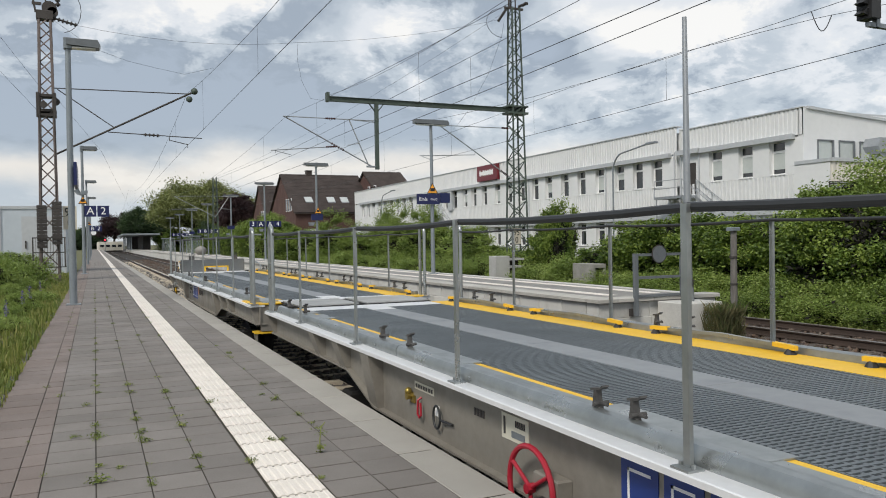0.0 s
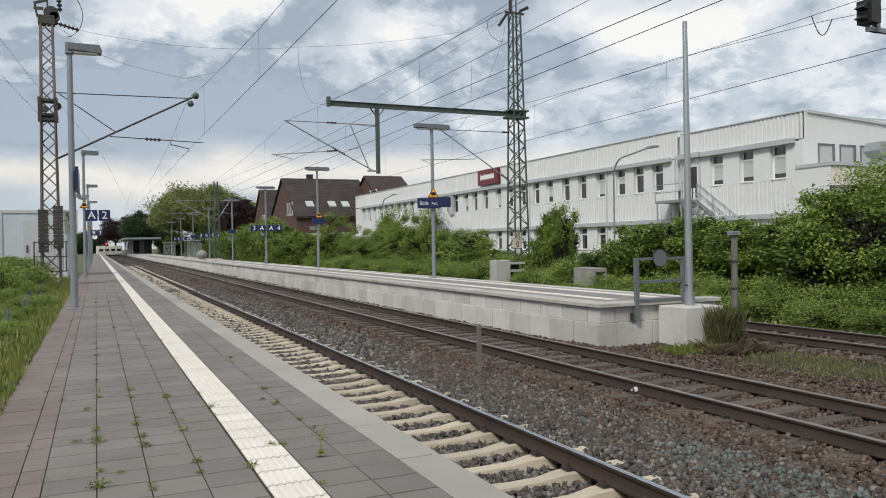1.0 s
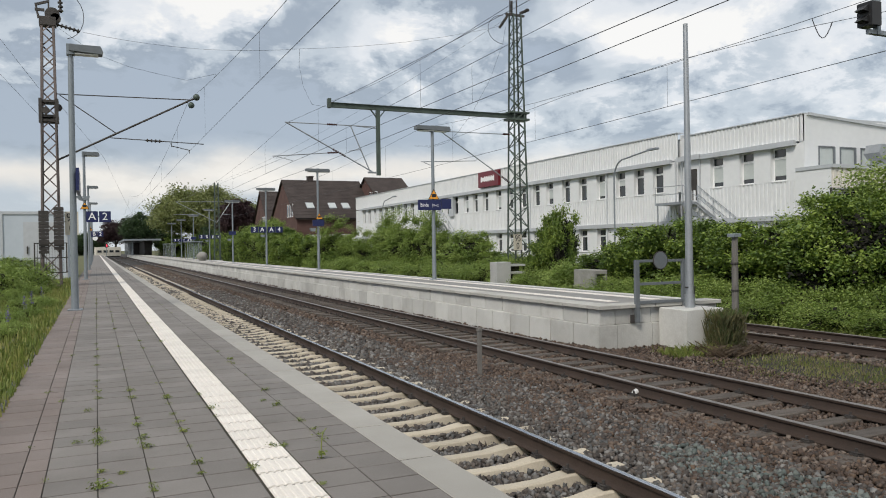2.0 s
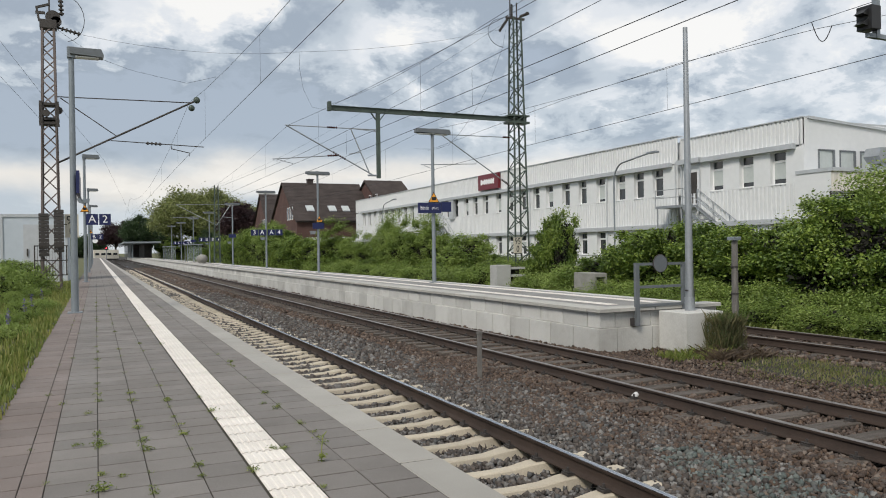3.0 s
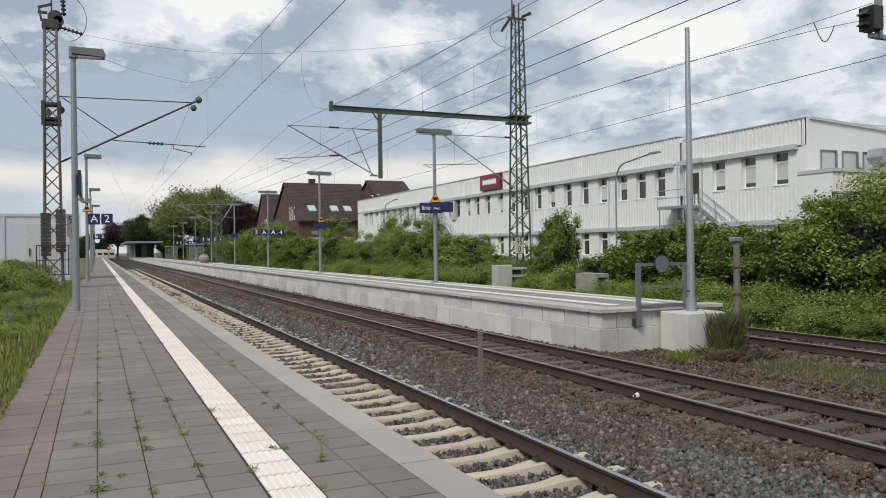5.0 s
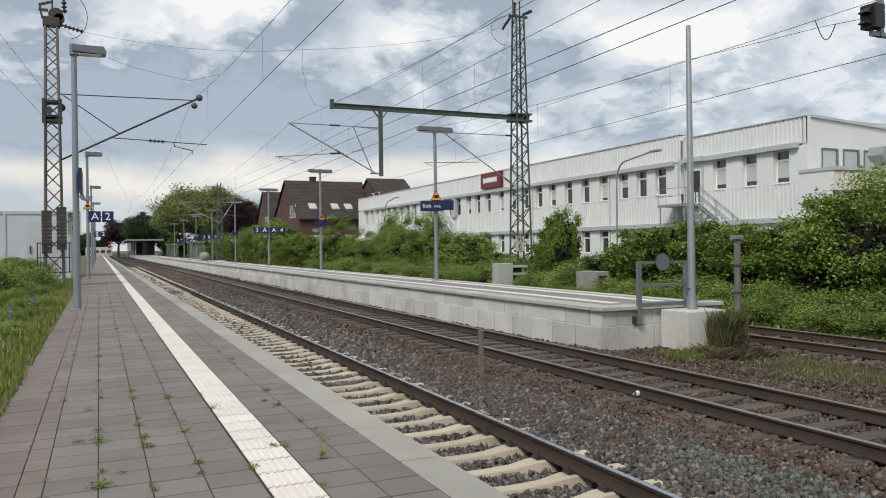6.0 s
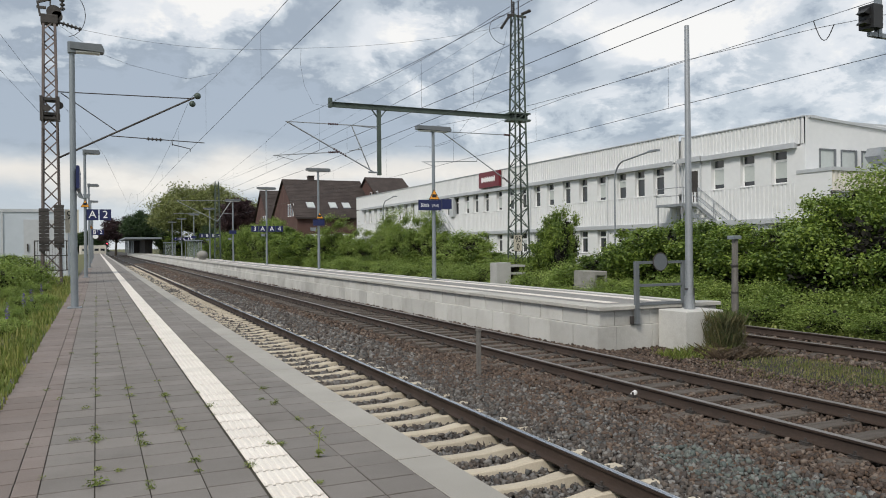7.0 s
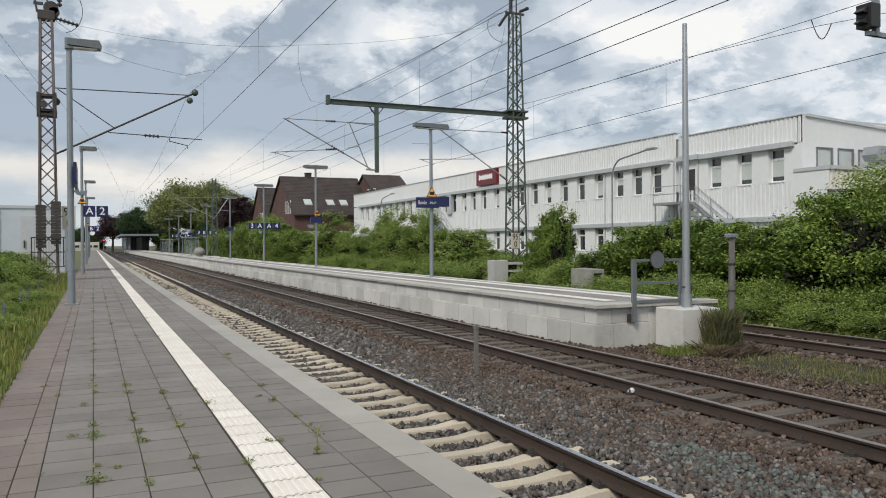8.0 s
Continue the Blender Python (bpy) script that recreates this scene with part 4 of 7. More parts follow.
def far_platform_things():
    solid("grit_bin", Build().ball((0, 0, 0.54), 0.68, 18, 12, (1, 0.9, 0.82)).tube((0, 0, 0), (0, 0, 0.26), 0.42, 0.5, n=16), M_OLDCONC, "rounded grey grit bin on the island platform", "grit bin", at=(11.9, 98, 0.0))
    for y in (112, 150):
        t = thing("waiting_shelter", "small glazed waiting shelter on the island platform", "shelter", "shelters", (12.4, y, 0))
        for x in (-0.9, 0.9):
            for yy in (-1.6, 1.6):
                part("post", Build().box(x - 0.04, x + 0.04, yy - 0.04, yy + 0.04, 0, 2.4), M_GREY, t, smooth=False)
        part("roof", Build().box(-1.1, 1.1, -1.8, 1.8, 2.4, 2.52, 0.03), M_GREY, t, smooth=False)
        part("pane", Build().box(-0.85, 0.85, -1.58, -1.56, 0.2, 2.3), M_PANE, t, smooth=False)
    t = thing("platform_canopy", "long flat station canopy over the far platform", "canopy", at=(10.3, 0, 0))
    part("roof", Build().box(-3.4, 6.0, 222, 285, 4.0, 4.45, 0.05), M_GREY, t, smooth=False)
    for y in range(224, 285, 10):
        part("column", Build().tube((-1.2, y, 0), (-1.2, y, 4.0), 0.14), M_GREY, t)
    part("back_wall", Build().box(2.2, 4.2, 232, 280, 0, 3.9).box(-0.2, 2.2, 262, 280, 0, 3.9), M_DARK, t, "dark waiting room wall", False)
    # pale railcar far down the line
    global RAILCAR
    RAILCAR = t = thing("railcar", "cream railcar rolling slowly round the far curve", "train", at=(4.6, 262, -0.76), rz=-78)
    part("body", Build().prism([(-1.4, 0.5), (1.4, 0.5), (1.45, 2.2), (1.2, 3.3), (-1.2, 3.3), (-1.45, 2.2)], -3.6, 3.6), material("cream coach paint", (0.62, 0.60, 0.53), (0.52, 0.49, 0.42), 0.5, grain=3, stain=0.5), t)
    for i in range(4):
        for xa in (1.42, -1.47):
            part("window", Build().box(xa, xa + 0.05, -3.3 + i * 1.75, -2.1 + i * 1.75, 1.6, 2.3), M_GLASS, t, smooth=False)
    part("underframe", Build().box(-1.2, 1.2, -3.4, 3.4, 0.1, 0.5), M_DARK, t, smooth=False)
    t = thing("line_signal", "far signal on a post showing red", "signal", at=(2.7, 236, -0.9))
    part("post", Build().tube((0, 0, 0), (0, 0, 4.2), 0.08), M_GREY, t)
    part("housing", Build().box(-0.35, 0.35, -0.1, 0.1, 3.2, 4.4), M_BLACK, t, smooth=False)
    part("red_lamp", Build().disc((0, -0.14, 3.8), (0, 1, 0), 0.17, 0.06), plain("red signal lamp", (1.0, 0.03, 0.06), 0.4, glow=4.0), t, "glowing red lamp")


far_platform_things()


# ---------------------------------------------------------------- factory building
def clad_panel(b, y0, y1, z0, z1, x, pitch=0.29, depth=0.05):
    """Trapezoid-ribbed sheet facing -X."""
    n = max(1, int(round((y1 - y0) / pitch)))
    p = (y1 - y0) / n
    prof = []
    for i in range(n):
        y = y0 + i * p
        prof += [(y, x), (y + p * 0.22, x), (y + p * 0.32, x - depth), (y + p * 0.78, x - depth), (y + p * 0.9, x)]
    prof.append((y1, x))
    k = len(b.v)
    for y, xx in prof:
        b.v += [(xx, y, z0), (xx, y, z1)]
    for i in range(len(prof) - 1):
        a = k + 2 * i
        b.f.append((a + 2, a, a + 1, a + 3))


def window_unit(t, y0, y1, z0, z1, x, blind=0.0):
    """A deep-set window: reveals, frame with a fanlight, panes."""
    d = 0.34
    w = part("window", Build(), M_CLADPLAIN, t)
    b = Build()
    b.box(x - 0.07, x + d, y0 + 0.003, y1 - 0.003, z0 - 0.035, z0 + 0.012)
    w.data = b.mesh("window", M_CLADPLAIN)
    f = Build()
    zt = z0 + (z1 - z0) * 0.70
    for ya, yb, za, zb in ((y0 + 0.004, y0 + 0.07, z0, z1), (y1 - 0.07, y1 - 0.004, z0, z1), (y0 + 0.07, y1 - 0.07, z0 + 0.013, z0 + 0.08), (y0 + 0.07, y1 - 0.07, z1 - 0.06, z1), (y0 + 0.07, y1 - 0.07, zt - 0.06, zt + 0.06)):
        f.box(x + d - 0.12, x + d - 0.05, ya, yb, za, zb)
    part("frame", f, M_WHITE, w, smooth=False)
    part("pane", Build().box(x + d - 0.08, x + d - 0.07, y0, y1, z0, zt), M_GLASS, w, smooth=False)
    part("pane", Build().box(x + d - 0.08, x + d - 0.07, y0, y1, zt, z1), M_GLASS, w, smooth=False)
    if blind > 0:
        part("blind", Build().box(x + d - 0.1, x + d - 0.085, y0 + 0.07, y1 - 0.07, zt - (zt - z0) * blind, zt - 0.05), M_BLIND, w, "half-drawn pale blind", False)


def factory():
    X = 34.0
    t = thing("factory_building", "long white two-storey factory with ribbed sheet cladding", "building", at=(0, 0, 0))
    yR, yS, yL = 28.64, 38.2, 104.6
    wins = [29.80, 32.03, 34.34]
    wins_l = [39.6, 41.55, 43.55, 45.9, 48.2, 50.47, 52.85, 54.95, 57.2, 59.4, 61.6, 64.2, 66.4, 68.4, 70.8, 73.0, 78.3, 80.6, 82.8, 85.0, 87.2, 89.4, 91.6, 93.8, 96.0, 98.2, 100.4]
    # upper storey band and panels between the windows; the wall is built round the openings
    rows = ((4.60, 6.42), (0.74, 2.42))
    core = Build().box(X + 0.40, X + 17, yR + 0.3, yL, -0.8, 7.9)
    part("core_wall", core, M_CLADPLAIN, t, smooth=False)
    for (s0, s1, ws, top) in ((yR, yS - 0.45, wins, 8.02), (yS + 0.0, yL, wins_l, 8.33)):
        b = Build()
        clad_panel(b, s0, s1, 6.62, top, X)
        clad_panel(b, s0, s1, 2.72, 4.58, X)
        part("cladding", b, M_CLAD, t, "white trapezoid sheet cladding", False)
        b = Build().box(X - 0.1, X + 0.5, s0 - 0.02, s1 + 0.02, top, top + 0.06)
        part("parapet_cap", b, M_TRIM, t, smooth=False)
        # window bands
        bb = Build()
        bb.box(X - 0.28, X + 0.4, max(s0 + 0.5, ws[0] - 1.0), min(s1, ws[-1] + 1.6), 6.42, 6.70).box(X - 0.24, X + 0.4, s0 + 0.3, s1, 2.46, 2.74)
        part("shading_band", bb, M_TRIM, t, "grey sun-shade band over the windows", False)
        for z0, z1 in rows:
            edges = [s0] + [e for w in ws for e in (w, w + 1.05)] + [s1]
            for a, c in zip(edges[::2], edges[1::2]):
                if c - a > 0.05:
                    part("wall_panel", Build().box(X - 0.015, X + 0.46, a, c, z0 - 0.04, z1 + 0.1), M_CLADPLAIN, t, smooth=False)
            for k, w in enumerate(ws):
                window_unit(t, w, w + 1.05, z0, z1, X, (0, 0.6, 0, 0.35, 0, 0, 0.8)[(k * 3 + int(z0)) % 7] if ws is wins_l else 0.75)
    bb = Build()
    clad_panel(bb, yR, yL, -0.8, 0.66, X)
    part("cladding", bb, M_CLAD, t, smooth=False)
    part("recess", Build().box(X + 0.25, X + 0.5, yS - 0.5, yS + 0.05, -0.8, 8.2), M_CLADPLAIN, t, smooth=False)
    for y in (yS + 0.15, yS - 0.4, 36.2, 45.6, 56.4, 75.4):
        part("downpipe", Build().tube((X - 0.09, y, 0), (X - 0.09, y, 6.7), 0.05), M_TRIM, t)
    # escape door, landing and stairs
    part("door", Build().box(X - 0.02, X + 0.02, 36.5, 37.2, 3.95, 5.9), M_DARK, t, "dark escape door standing in a white frame", False)
    part("door_hood", Build().box(X - 0.35, X, 36.0, 38.0, 6.45, 6.75), M_TRIM, t, smooth=False)

    def stairs(y_top, y_land, rise, run_y):
        s = part("escape_stairs", Build(), M_GALV, t, "galvanised steel escape stairs")
        b = Build().box(X - 1.3, X - 0.1, y_top - 0.2, y_land, 3.7, 3.86)
        n = 16
        for i in range(n):
            y = y_top - 0.2 - (i + 0.5) * run_y / n
            z = 3.7 - (i + 1) * rise / n
            b.box(X - 1.25, X - 0.15, y - 0.13, y + 0.13, z, z + 0.04)
        for x in (X - 1.27, X - 0.13):
            b.bar((x, y_top - 0.2, 3.72), (x, y_top - 0.2 - run_y, 3.72 - rise), 0.04, 0.2)
        s.data = b.mesh("escape_stairs", M_GALV)
        for x in (X - 1.27, X - 0.13):
            h = Build()
            for k in (0.5, 1.0):
                h.tube((x, y_top - 0.2, 3.86 + k), (x, y_top - 0.2 - run_y, 3.86 + k - rise), 0.022)
            for i in range(6):
                f = i / 5
                h.tube((x, y_top - 0.2 - f * run_y, 3.8 - f * rise), (x, y_top - 0.2 - f * run_y, 4.86 - f * rise), 0.02)
            if x < X - 1:
                for k in (0.5, 1.0):
                    h.tube((x, y_top - 0.2, 3.86 + k), (x, y_land, 3.86 + k), 0.022)
                h.tube((x, y_land, 3.8), (x, y_land, 4.86), 0.022)
            part("handrail", h, M_GALV, s)
        part("support", Build().tube((X - 1.2, y_top, -0.8), (X - 1.2, y_top, 3.7), 0.05).tube((X - 1.2, y_land - 0.1, -0.8), (X - 1.2, y_land - 0.1, 3.7), 0.05), M_GALV, s)

    stairs(36.6, 38.9, 4.4, 6.6)
    stairs(74.4, 76.4, 4.4, 6.0)
    part("door", Build().box(X - 0.03, X + 0.05, 74.6, 75.4, 3.95, 5.9), M_TRIM, t, "grey escape door", False)
    part("shutter_box", Build().box(X - 0.25, X + 0.1, 71.6, 72.6, 4.4, 6.4), M_TRIM, t, smooth=False)
    # end wall with windows, and its sloping roof edge
    b = Build()
    b.prism([(X, -0.8), (X + 17, -0.8), (X + 17, 7.0), (X, 8.02)], yR - 0.02, yR + 0.3)
    part("end_wall", b, M_CLADPLAIN, t, smooth=False)
    part("roof_edge", Build().bar((X + 0.2, yR - 0.06, 8.03), (X + 17, yR - 0.06, 7.0), 0.14, 0.14).box(X + 0.3, X + 0.75, yR - 0.1, yR + 0.2, 7.95, 8.1), M_TRIM, t, smooth=False)
    part("roof", Build().box(X + 0.4, X + 17, yR + 0.3, yL, 7.9, 8.0), M_TRIM, t, smooth=False)
    for xa in (35.03, 36.67, 38.3, 39.9):
        w = part("window", Build().box(xa - 0.06, xa + 1.2, yR - 0.05, yR - 0.02, 4.9, 6.38), M_TRIM, t, smooth=False)
        part("pane", Build().box(xa + 0.03, xa + 1.02, yR - 0.062, yR - 0.052, 5.0, 6.3), M_BLIND, w, "window with a pale blind", False)
        part("pane", Build().box(xa + 0.03, xa + 1.02, yR - 0.066, yR - 0.060, 5.0, 5.3), M_GLASS, w, smooth=False)
        f = Build().bar((xa - 0.02, yR - 0.07, 4.95), (xa - 0.02, yR - 0.07, 6.35), 0.06, 0.05, (0, 1, 0)).bar((xa + 1.08, yR - 0.09, 4.95), (xa + 1.08, yR - 0.09, 6.35), 0.12, 0.1, (0, 1, 0))
        f.bar((xa - 0.05, yR - 0.08, 6.34), (xa + 1.14, yR - 0.08, 6.34), 0.08, 0.07)
        part("frame", f, M_LAMPHEAD, w, "dark grey window frame", False)
    # company panel: red board with a white word-mark bar
    s = part("company_sign", Build().box(X - 0.4, X - 0.12, 61.5, 65.45, 6.86, 8.3), plain("dark red panel", (0.14, 0.010, 0.018), 0.35), t, "dark red company sign with a plain white mark", False)
    part("mark", Build().box(X - 0.42, X - 0.4, 62.2, 64.9, 7.42, 7.76), M_WHITE, s, "white word-mark drawn as a bar", False)
    for y in (62.3, 62.75, 63.2, 63.65, 64.1, 64.75):
        part("mark", Build().box(X - 0.425, X - 0.405, y - 0.1, y + 0.1, 7.34, 7.86), M_WHITE, s, smooth=False)
    part("bracket", Build().box(X - 0.12, X, 62, 62.2, 7, 8).box(X - 0.12, X, 64.6, 64.8, 7, 8), M_TRIM, s, smooth=False)


factory()


def annex():
    """Lower ribbed building before the factory's end wall, with a louvre and a roof vent."""
    t = thing("annex_building", "low white annex with ribbed cladding and a ventilation grille", "building")
    y, x0, x1, top = 26.4, 33.2, 46.0, 4.95
    prof, n, p = [], 38, (x1 - x0) / 38
    for i in range(n):
        x = x0 + i * p
        prof += [(x, y), (x + p * 0.25, y), (x + p * 0.35, y - 0.05), (x + p * 0.8, y - 0.05), (x + p * 0.9, y)]
    b = Build()
    for xx, yy in prof:
        b.v += [(xx, yy, -0.8), (xx, yy, top)]
    for i in range(len(prof) - 1):
        b.f.append((2 * i, 2 * i + 2, 2 * i + 3, 2 * i + 1))
    part("cladding", b, material("cream sheet cladding", (0.66, 0.63, 0.57), (0.58, 0.55, 0.50), 0.5, grain=3, stain=0.3, bump=0.0), t, smooth=False)
    part("wall", Build().box(x0, x1, y + 0.01, 28.55, -0.8, top), M_CLADPLAIN, t, smooth=False)
    part("roof_edge", Build().box(x0 - 0.05, x1, y - 0.12, 28.5, top, top + 0.18), M_TRIM, t, smooth=False)
    g = part("grille", Build().box(33.0, 34.9, y - 0.1, y - 0.06, 2.95, 3.95), M_DARK, t, "dark louvred ventilation grille", False)
    for i in range(9):
        part("louvre", Build().bar((33.05, y - 0.13, 3.0 + i * 0.11), (34.85, y - 0.13, 3.0 + i * 0.11), 0.09, 0.02, (0, 0.5, 1)), M_TRIM, g, smooth=False)
    v = thing("roof_vent", "galvanised square roof vent with a hood", "vent", at=(38.1, 27.4, top + 0.18))
    part("duct", Build().box(-0.3, 0.3, -0.3, 0.3, 0, 0.5), M_GALV, v, smooth=False)
    part("hood", Build().prism([(-0.35, 0.5), (0.35, 0.5), (0.6, 0.8), (0.4, 1.25), (-0.4, 1.25), (-0.6, 0.8)], -0.45, 0.45), M_GALV, v, smooth=False)


annex()


# ---------------------------------------------------------------- brick houses beyond the factory
def gable_house(name, x0, x1, y0, y1, eave, ridge, label, ridge_along="x", chimney=None, dormer_windows=()):
    t = thing(name, label, "house", "brick houses")
    part("wall", Build().box(x0, x1, y0, y1, -0.8, eave), M_BRICK, t, "red-brown brick wall", False)
    if ridge_along == "x":
        ym = (y0 + y1) / 2
        for s, ye in ((-1, y0), (1, y1)):
            b = Build()
            p = [(x0 - 0.3, ye + s * 0.5, eave - 0.3), (x1 + 0.3, ye + s * 0.5, eave - 0.3), (x1 + 0.3, ym, ridge), (x0 - 0.3, ym, ridge)]
            b.face(*p)
            b.face(*[(a, c, d + 0.2) for a, c, d in p])
            r = part("roof", b, M_TILE, t, "brown tiled roof slope", False)
            if s < 0:
                rows = 26
                tb = Build()
                for i in range(rows):
                    f = (i + 0.5) / rows
                    y = p[0][1] + (ym - p[0][1]) * f
                    z = p[0][2] + (ridge - p[0][2]) * f + 0.22
                    tb.bar((x0 - 0.3, y, z), (x1 + 0.3, y, z), 0.28, 0.06, (0, -1, 1))
                part("roof_tiling", tb, M_TILE, r, smooth=False)["kind"] = "stuff"
        for x in (x0, x1):
            part("gable", Build().prism([(y0, eave - 0.05), (y1, eave - 0.05), (ym, ridge - 0.1)], x - 0.02, x + 0.02, "x"), M_BRICK, t, smooth=False)
        for (xa, f) in dormer_windows:
            y = y0 - 0.5 + (ym - y0 + 0.5) * f
            z = eave - 0.3 + (ridge - eave + 0.3) * f + 0.28
            w = part("roof_window", Build().bar((xa - 0.6, y, z), (xa + 0.6, y, z), 1.6, 0.14, (0, -(ridge - eave), ym - y0)), M_TRIM, t, "white-framed roof window", False)
            part("pane", Build().bar((xa - 0.48, y - 0.05, z + 0.06), (xa + 0.48, y - 0.05, z + 0.06), 1.3, 0.06, (0, -(ridge - eave), ym - y0)), M_BLIND, w, smooth=False)
    if chimney:
        part("chimney", Build().box(chimney - 0.45, chimney + 0.45, (y0 + y1) / 2 - 0.5, (y0 + y1) / 2 + 0.5, ridge - 0.8, ridge + 0.75), M_TILE, t, smooth=False)
        part("chimney_cap", Build().box(chimney - 0.52, chimney + 0.52, (y0 + y1) / 2 - 0.6, (y0 + y1) / 2 + 0.6, ridge + 0.75, ridge + 0.87), M_TILE, t, smooth=False)
    for k in range(3):
        w = part("window", Build().box(x0 - 0.06, x0 - 0.01, y0 + 2.2 + k * 1.5, y0 + 3.1 + k * 1.5, eave + 0.2, eave + 2.2), M_WHITE, t, smooth=False)
        part("pane", Build().box(x0 - 0.08, x0 - 0.06, y0 + 2.3 + k * 1.5, y0 + 3.0 + k * 1.5, eave + 0.3, eave + 2.1), M_GLASS, w, smooth=False)
    return t


gable_house("brick_house", 27.9, 40.6, 115.0, 133.0, 6.0, 12.3, "large brick house with a steep brown tiled roof", chimney=32.4,
            dormer_windows=((30.6, 0.30), (34.2, 0.30), (36.4, 0.30), (39.4, 0.30)))
gable_house("brick_house", 40.7, 46.8, 112.0, 128.0, 8.0, 12.6, "brick house wing with a brown tiled roof")
gable_house("brick_house", 28.3, 33.5, 137.0, 152.0, 5.0, 11.9, "smaller brick house with a brown tiled roof")
solid("boundary_wall", Build().box(27.0, 34.0, 104.8, 105.2, -0.8, 3.2), M_CLADPLAIN, "plain white boundary wall beside the factory", "wall", smooth=False)


def cabin():
    t = thing("site_cabin", "pale grey metal cabin with a single door", "cabin", at=(-4.9, 46, -0.4))
    part("body", Build().box(-6, 3.55, 0, 3, 0, 3.8), M_CABIN, t, smooth=False)
    part("roof_edge", Build().box(-6.05, 3.6, -0.05, 3.05, 3.8, 3.95), M_TRIM, t, smooth=False)
    d = part("door", Build().box(1.4, 3.2, -0.04, 0.0, 0.3, 3.4), M_TRIM, t, "grey metal door", False)
    part("handle", Build().box(1.55, 1.62, -0.1, -0.04, 1.7, 2.1), M_DARK, d, smooth=False)
    for x in (0.35, 3.4, -2):
        part("corner_strip", Build().box(x, x + 0.1, -0.05, 0.0, 0, 3.8), M_TRIM, t, smooth=False)
    part("window", Build().box(-1.4, 0.0, -0.03, 0.0, 1.2, 2.5), M_GLASS, t, smooth=False)


cabin()


# ---------------------------------------------------------------- vegetation
def mesh_from_arrays(name, verts, faces_n, mat, k=4):
    """A mesh of many separate k-cornered faces."""
    me = bpy.data.meshes.new(name)
    nf = faces_n
    me.vertices.add(len(verts))
    me.vertices.foreach_set("co", np.asarray(verts, dtype=np.float32).ravel())
    me.loops.add(nf * k)
    me.loops.foreach_set("vertex_index", np.arange(nf * k, dtype=np.int32))
    me.polygons.add(nf)
    me.polygons.foreach_set("loop_start", np.arange(0, nf * k, k, dtype=np.int32))
    me.materials.append(mat)
    me.update()
    me.validate()
    return me


def leaf_quads(centres, size, rng, up_bias=0.35, aspect=0.55):
    """Pointed four-cornered leaves with random turns; returns corner positions."""
    n = len(centres)
    d = rng.normal(size=(n, 3))
    d[:, 2] *= 0.6
    d /= np.linalg.norm(d, axis=1, keepdims=True)
    nrm = rng.normal(size=(n, 3))
    nrm[:, 2] += up_bias * 3
    s = np.cross(d, nrm)
    s /= np.maximum(np.linalg.norm(s, axis=1, keepdims=True), 1e-6)
    L = size * rng.uniform(0.6, 1.35, size=(n, 1))
    w = L * aspect * 0.5
    bend = np.cross(s, d) * L * 0.12
    v = np.empty((n, 4, 3))
    v[:, 0] = centres - d * L * 0.5
    v[:, 1] = centres + s * w + bend
    v[:, 2] = centres + d * L * 0.5
    v[:, 3] = centres - s * w + bend
    return v.reshape(-1, 3)


def crown_points(rng, clumps, n, rx, ry, rz, z0, clump_r, shell=0.55):
    """Leaf places gathered in clumps over an uneven mound."""
    u = rng.normal(size=(clumps, 3))
    u[:, 2] = np.abs(u[:, 2]) * 0.9 + rng.uniform(-0.35, 0.2, clumps)
    u /= np.linalg.norm(u, axis=1, keepdims=True)
    r = shell + (1 - shell) * rng.uniform(0, 1, (clumps, 1)) ** 0.5
    c = u * r * np.array([rx, ry, rz]) * rng.uniform(0.8, 1.18, (clumps, 1))
    c[:, 2] += z0
    idx = rng.integers(0, clumps, n)
    off = rng.normal(size=(n, 3)) * clump_r * np.array([1, 1, 0.75]) * rng.uniform(0.6, 1.3, (clumps, 1))[idx]
    p = c[idx] + off
    return p[p[:, 2] > 0.02], c


def stems_mesh(rng, tops, r0, spread):
    b = Build()
    for c in tops:
        a = Vector((rng.uniform(-spread, spread), rng.uniform(-spread, spread), -0.1))
        m = a.lerp(Vector(c), 0.5) + Vector(rng.normal(size=3) * 0.08)
        b.tube(a, m, r0, r0 * 0.7, n=5).tube(m, Vector(c), r0 * 0.7, r0 * 0.25, n=5)
    return b.mesh("stems", M_BARK, True)


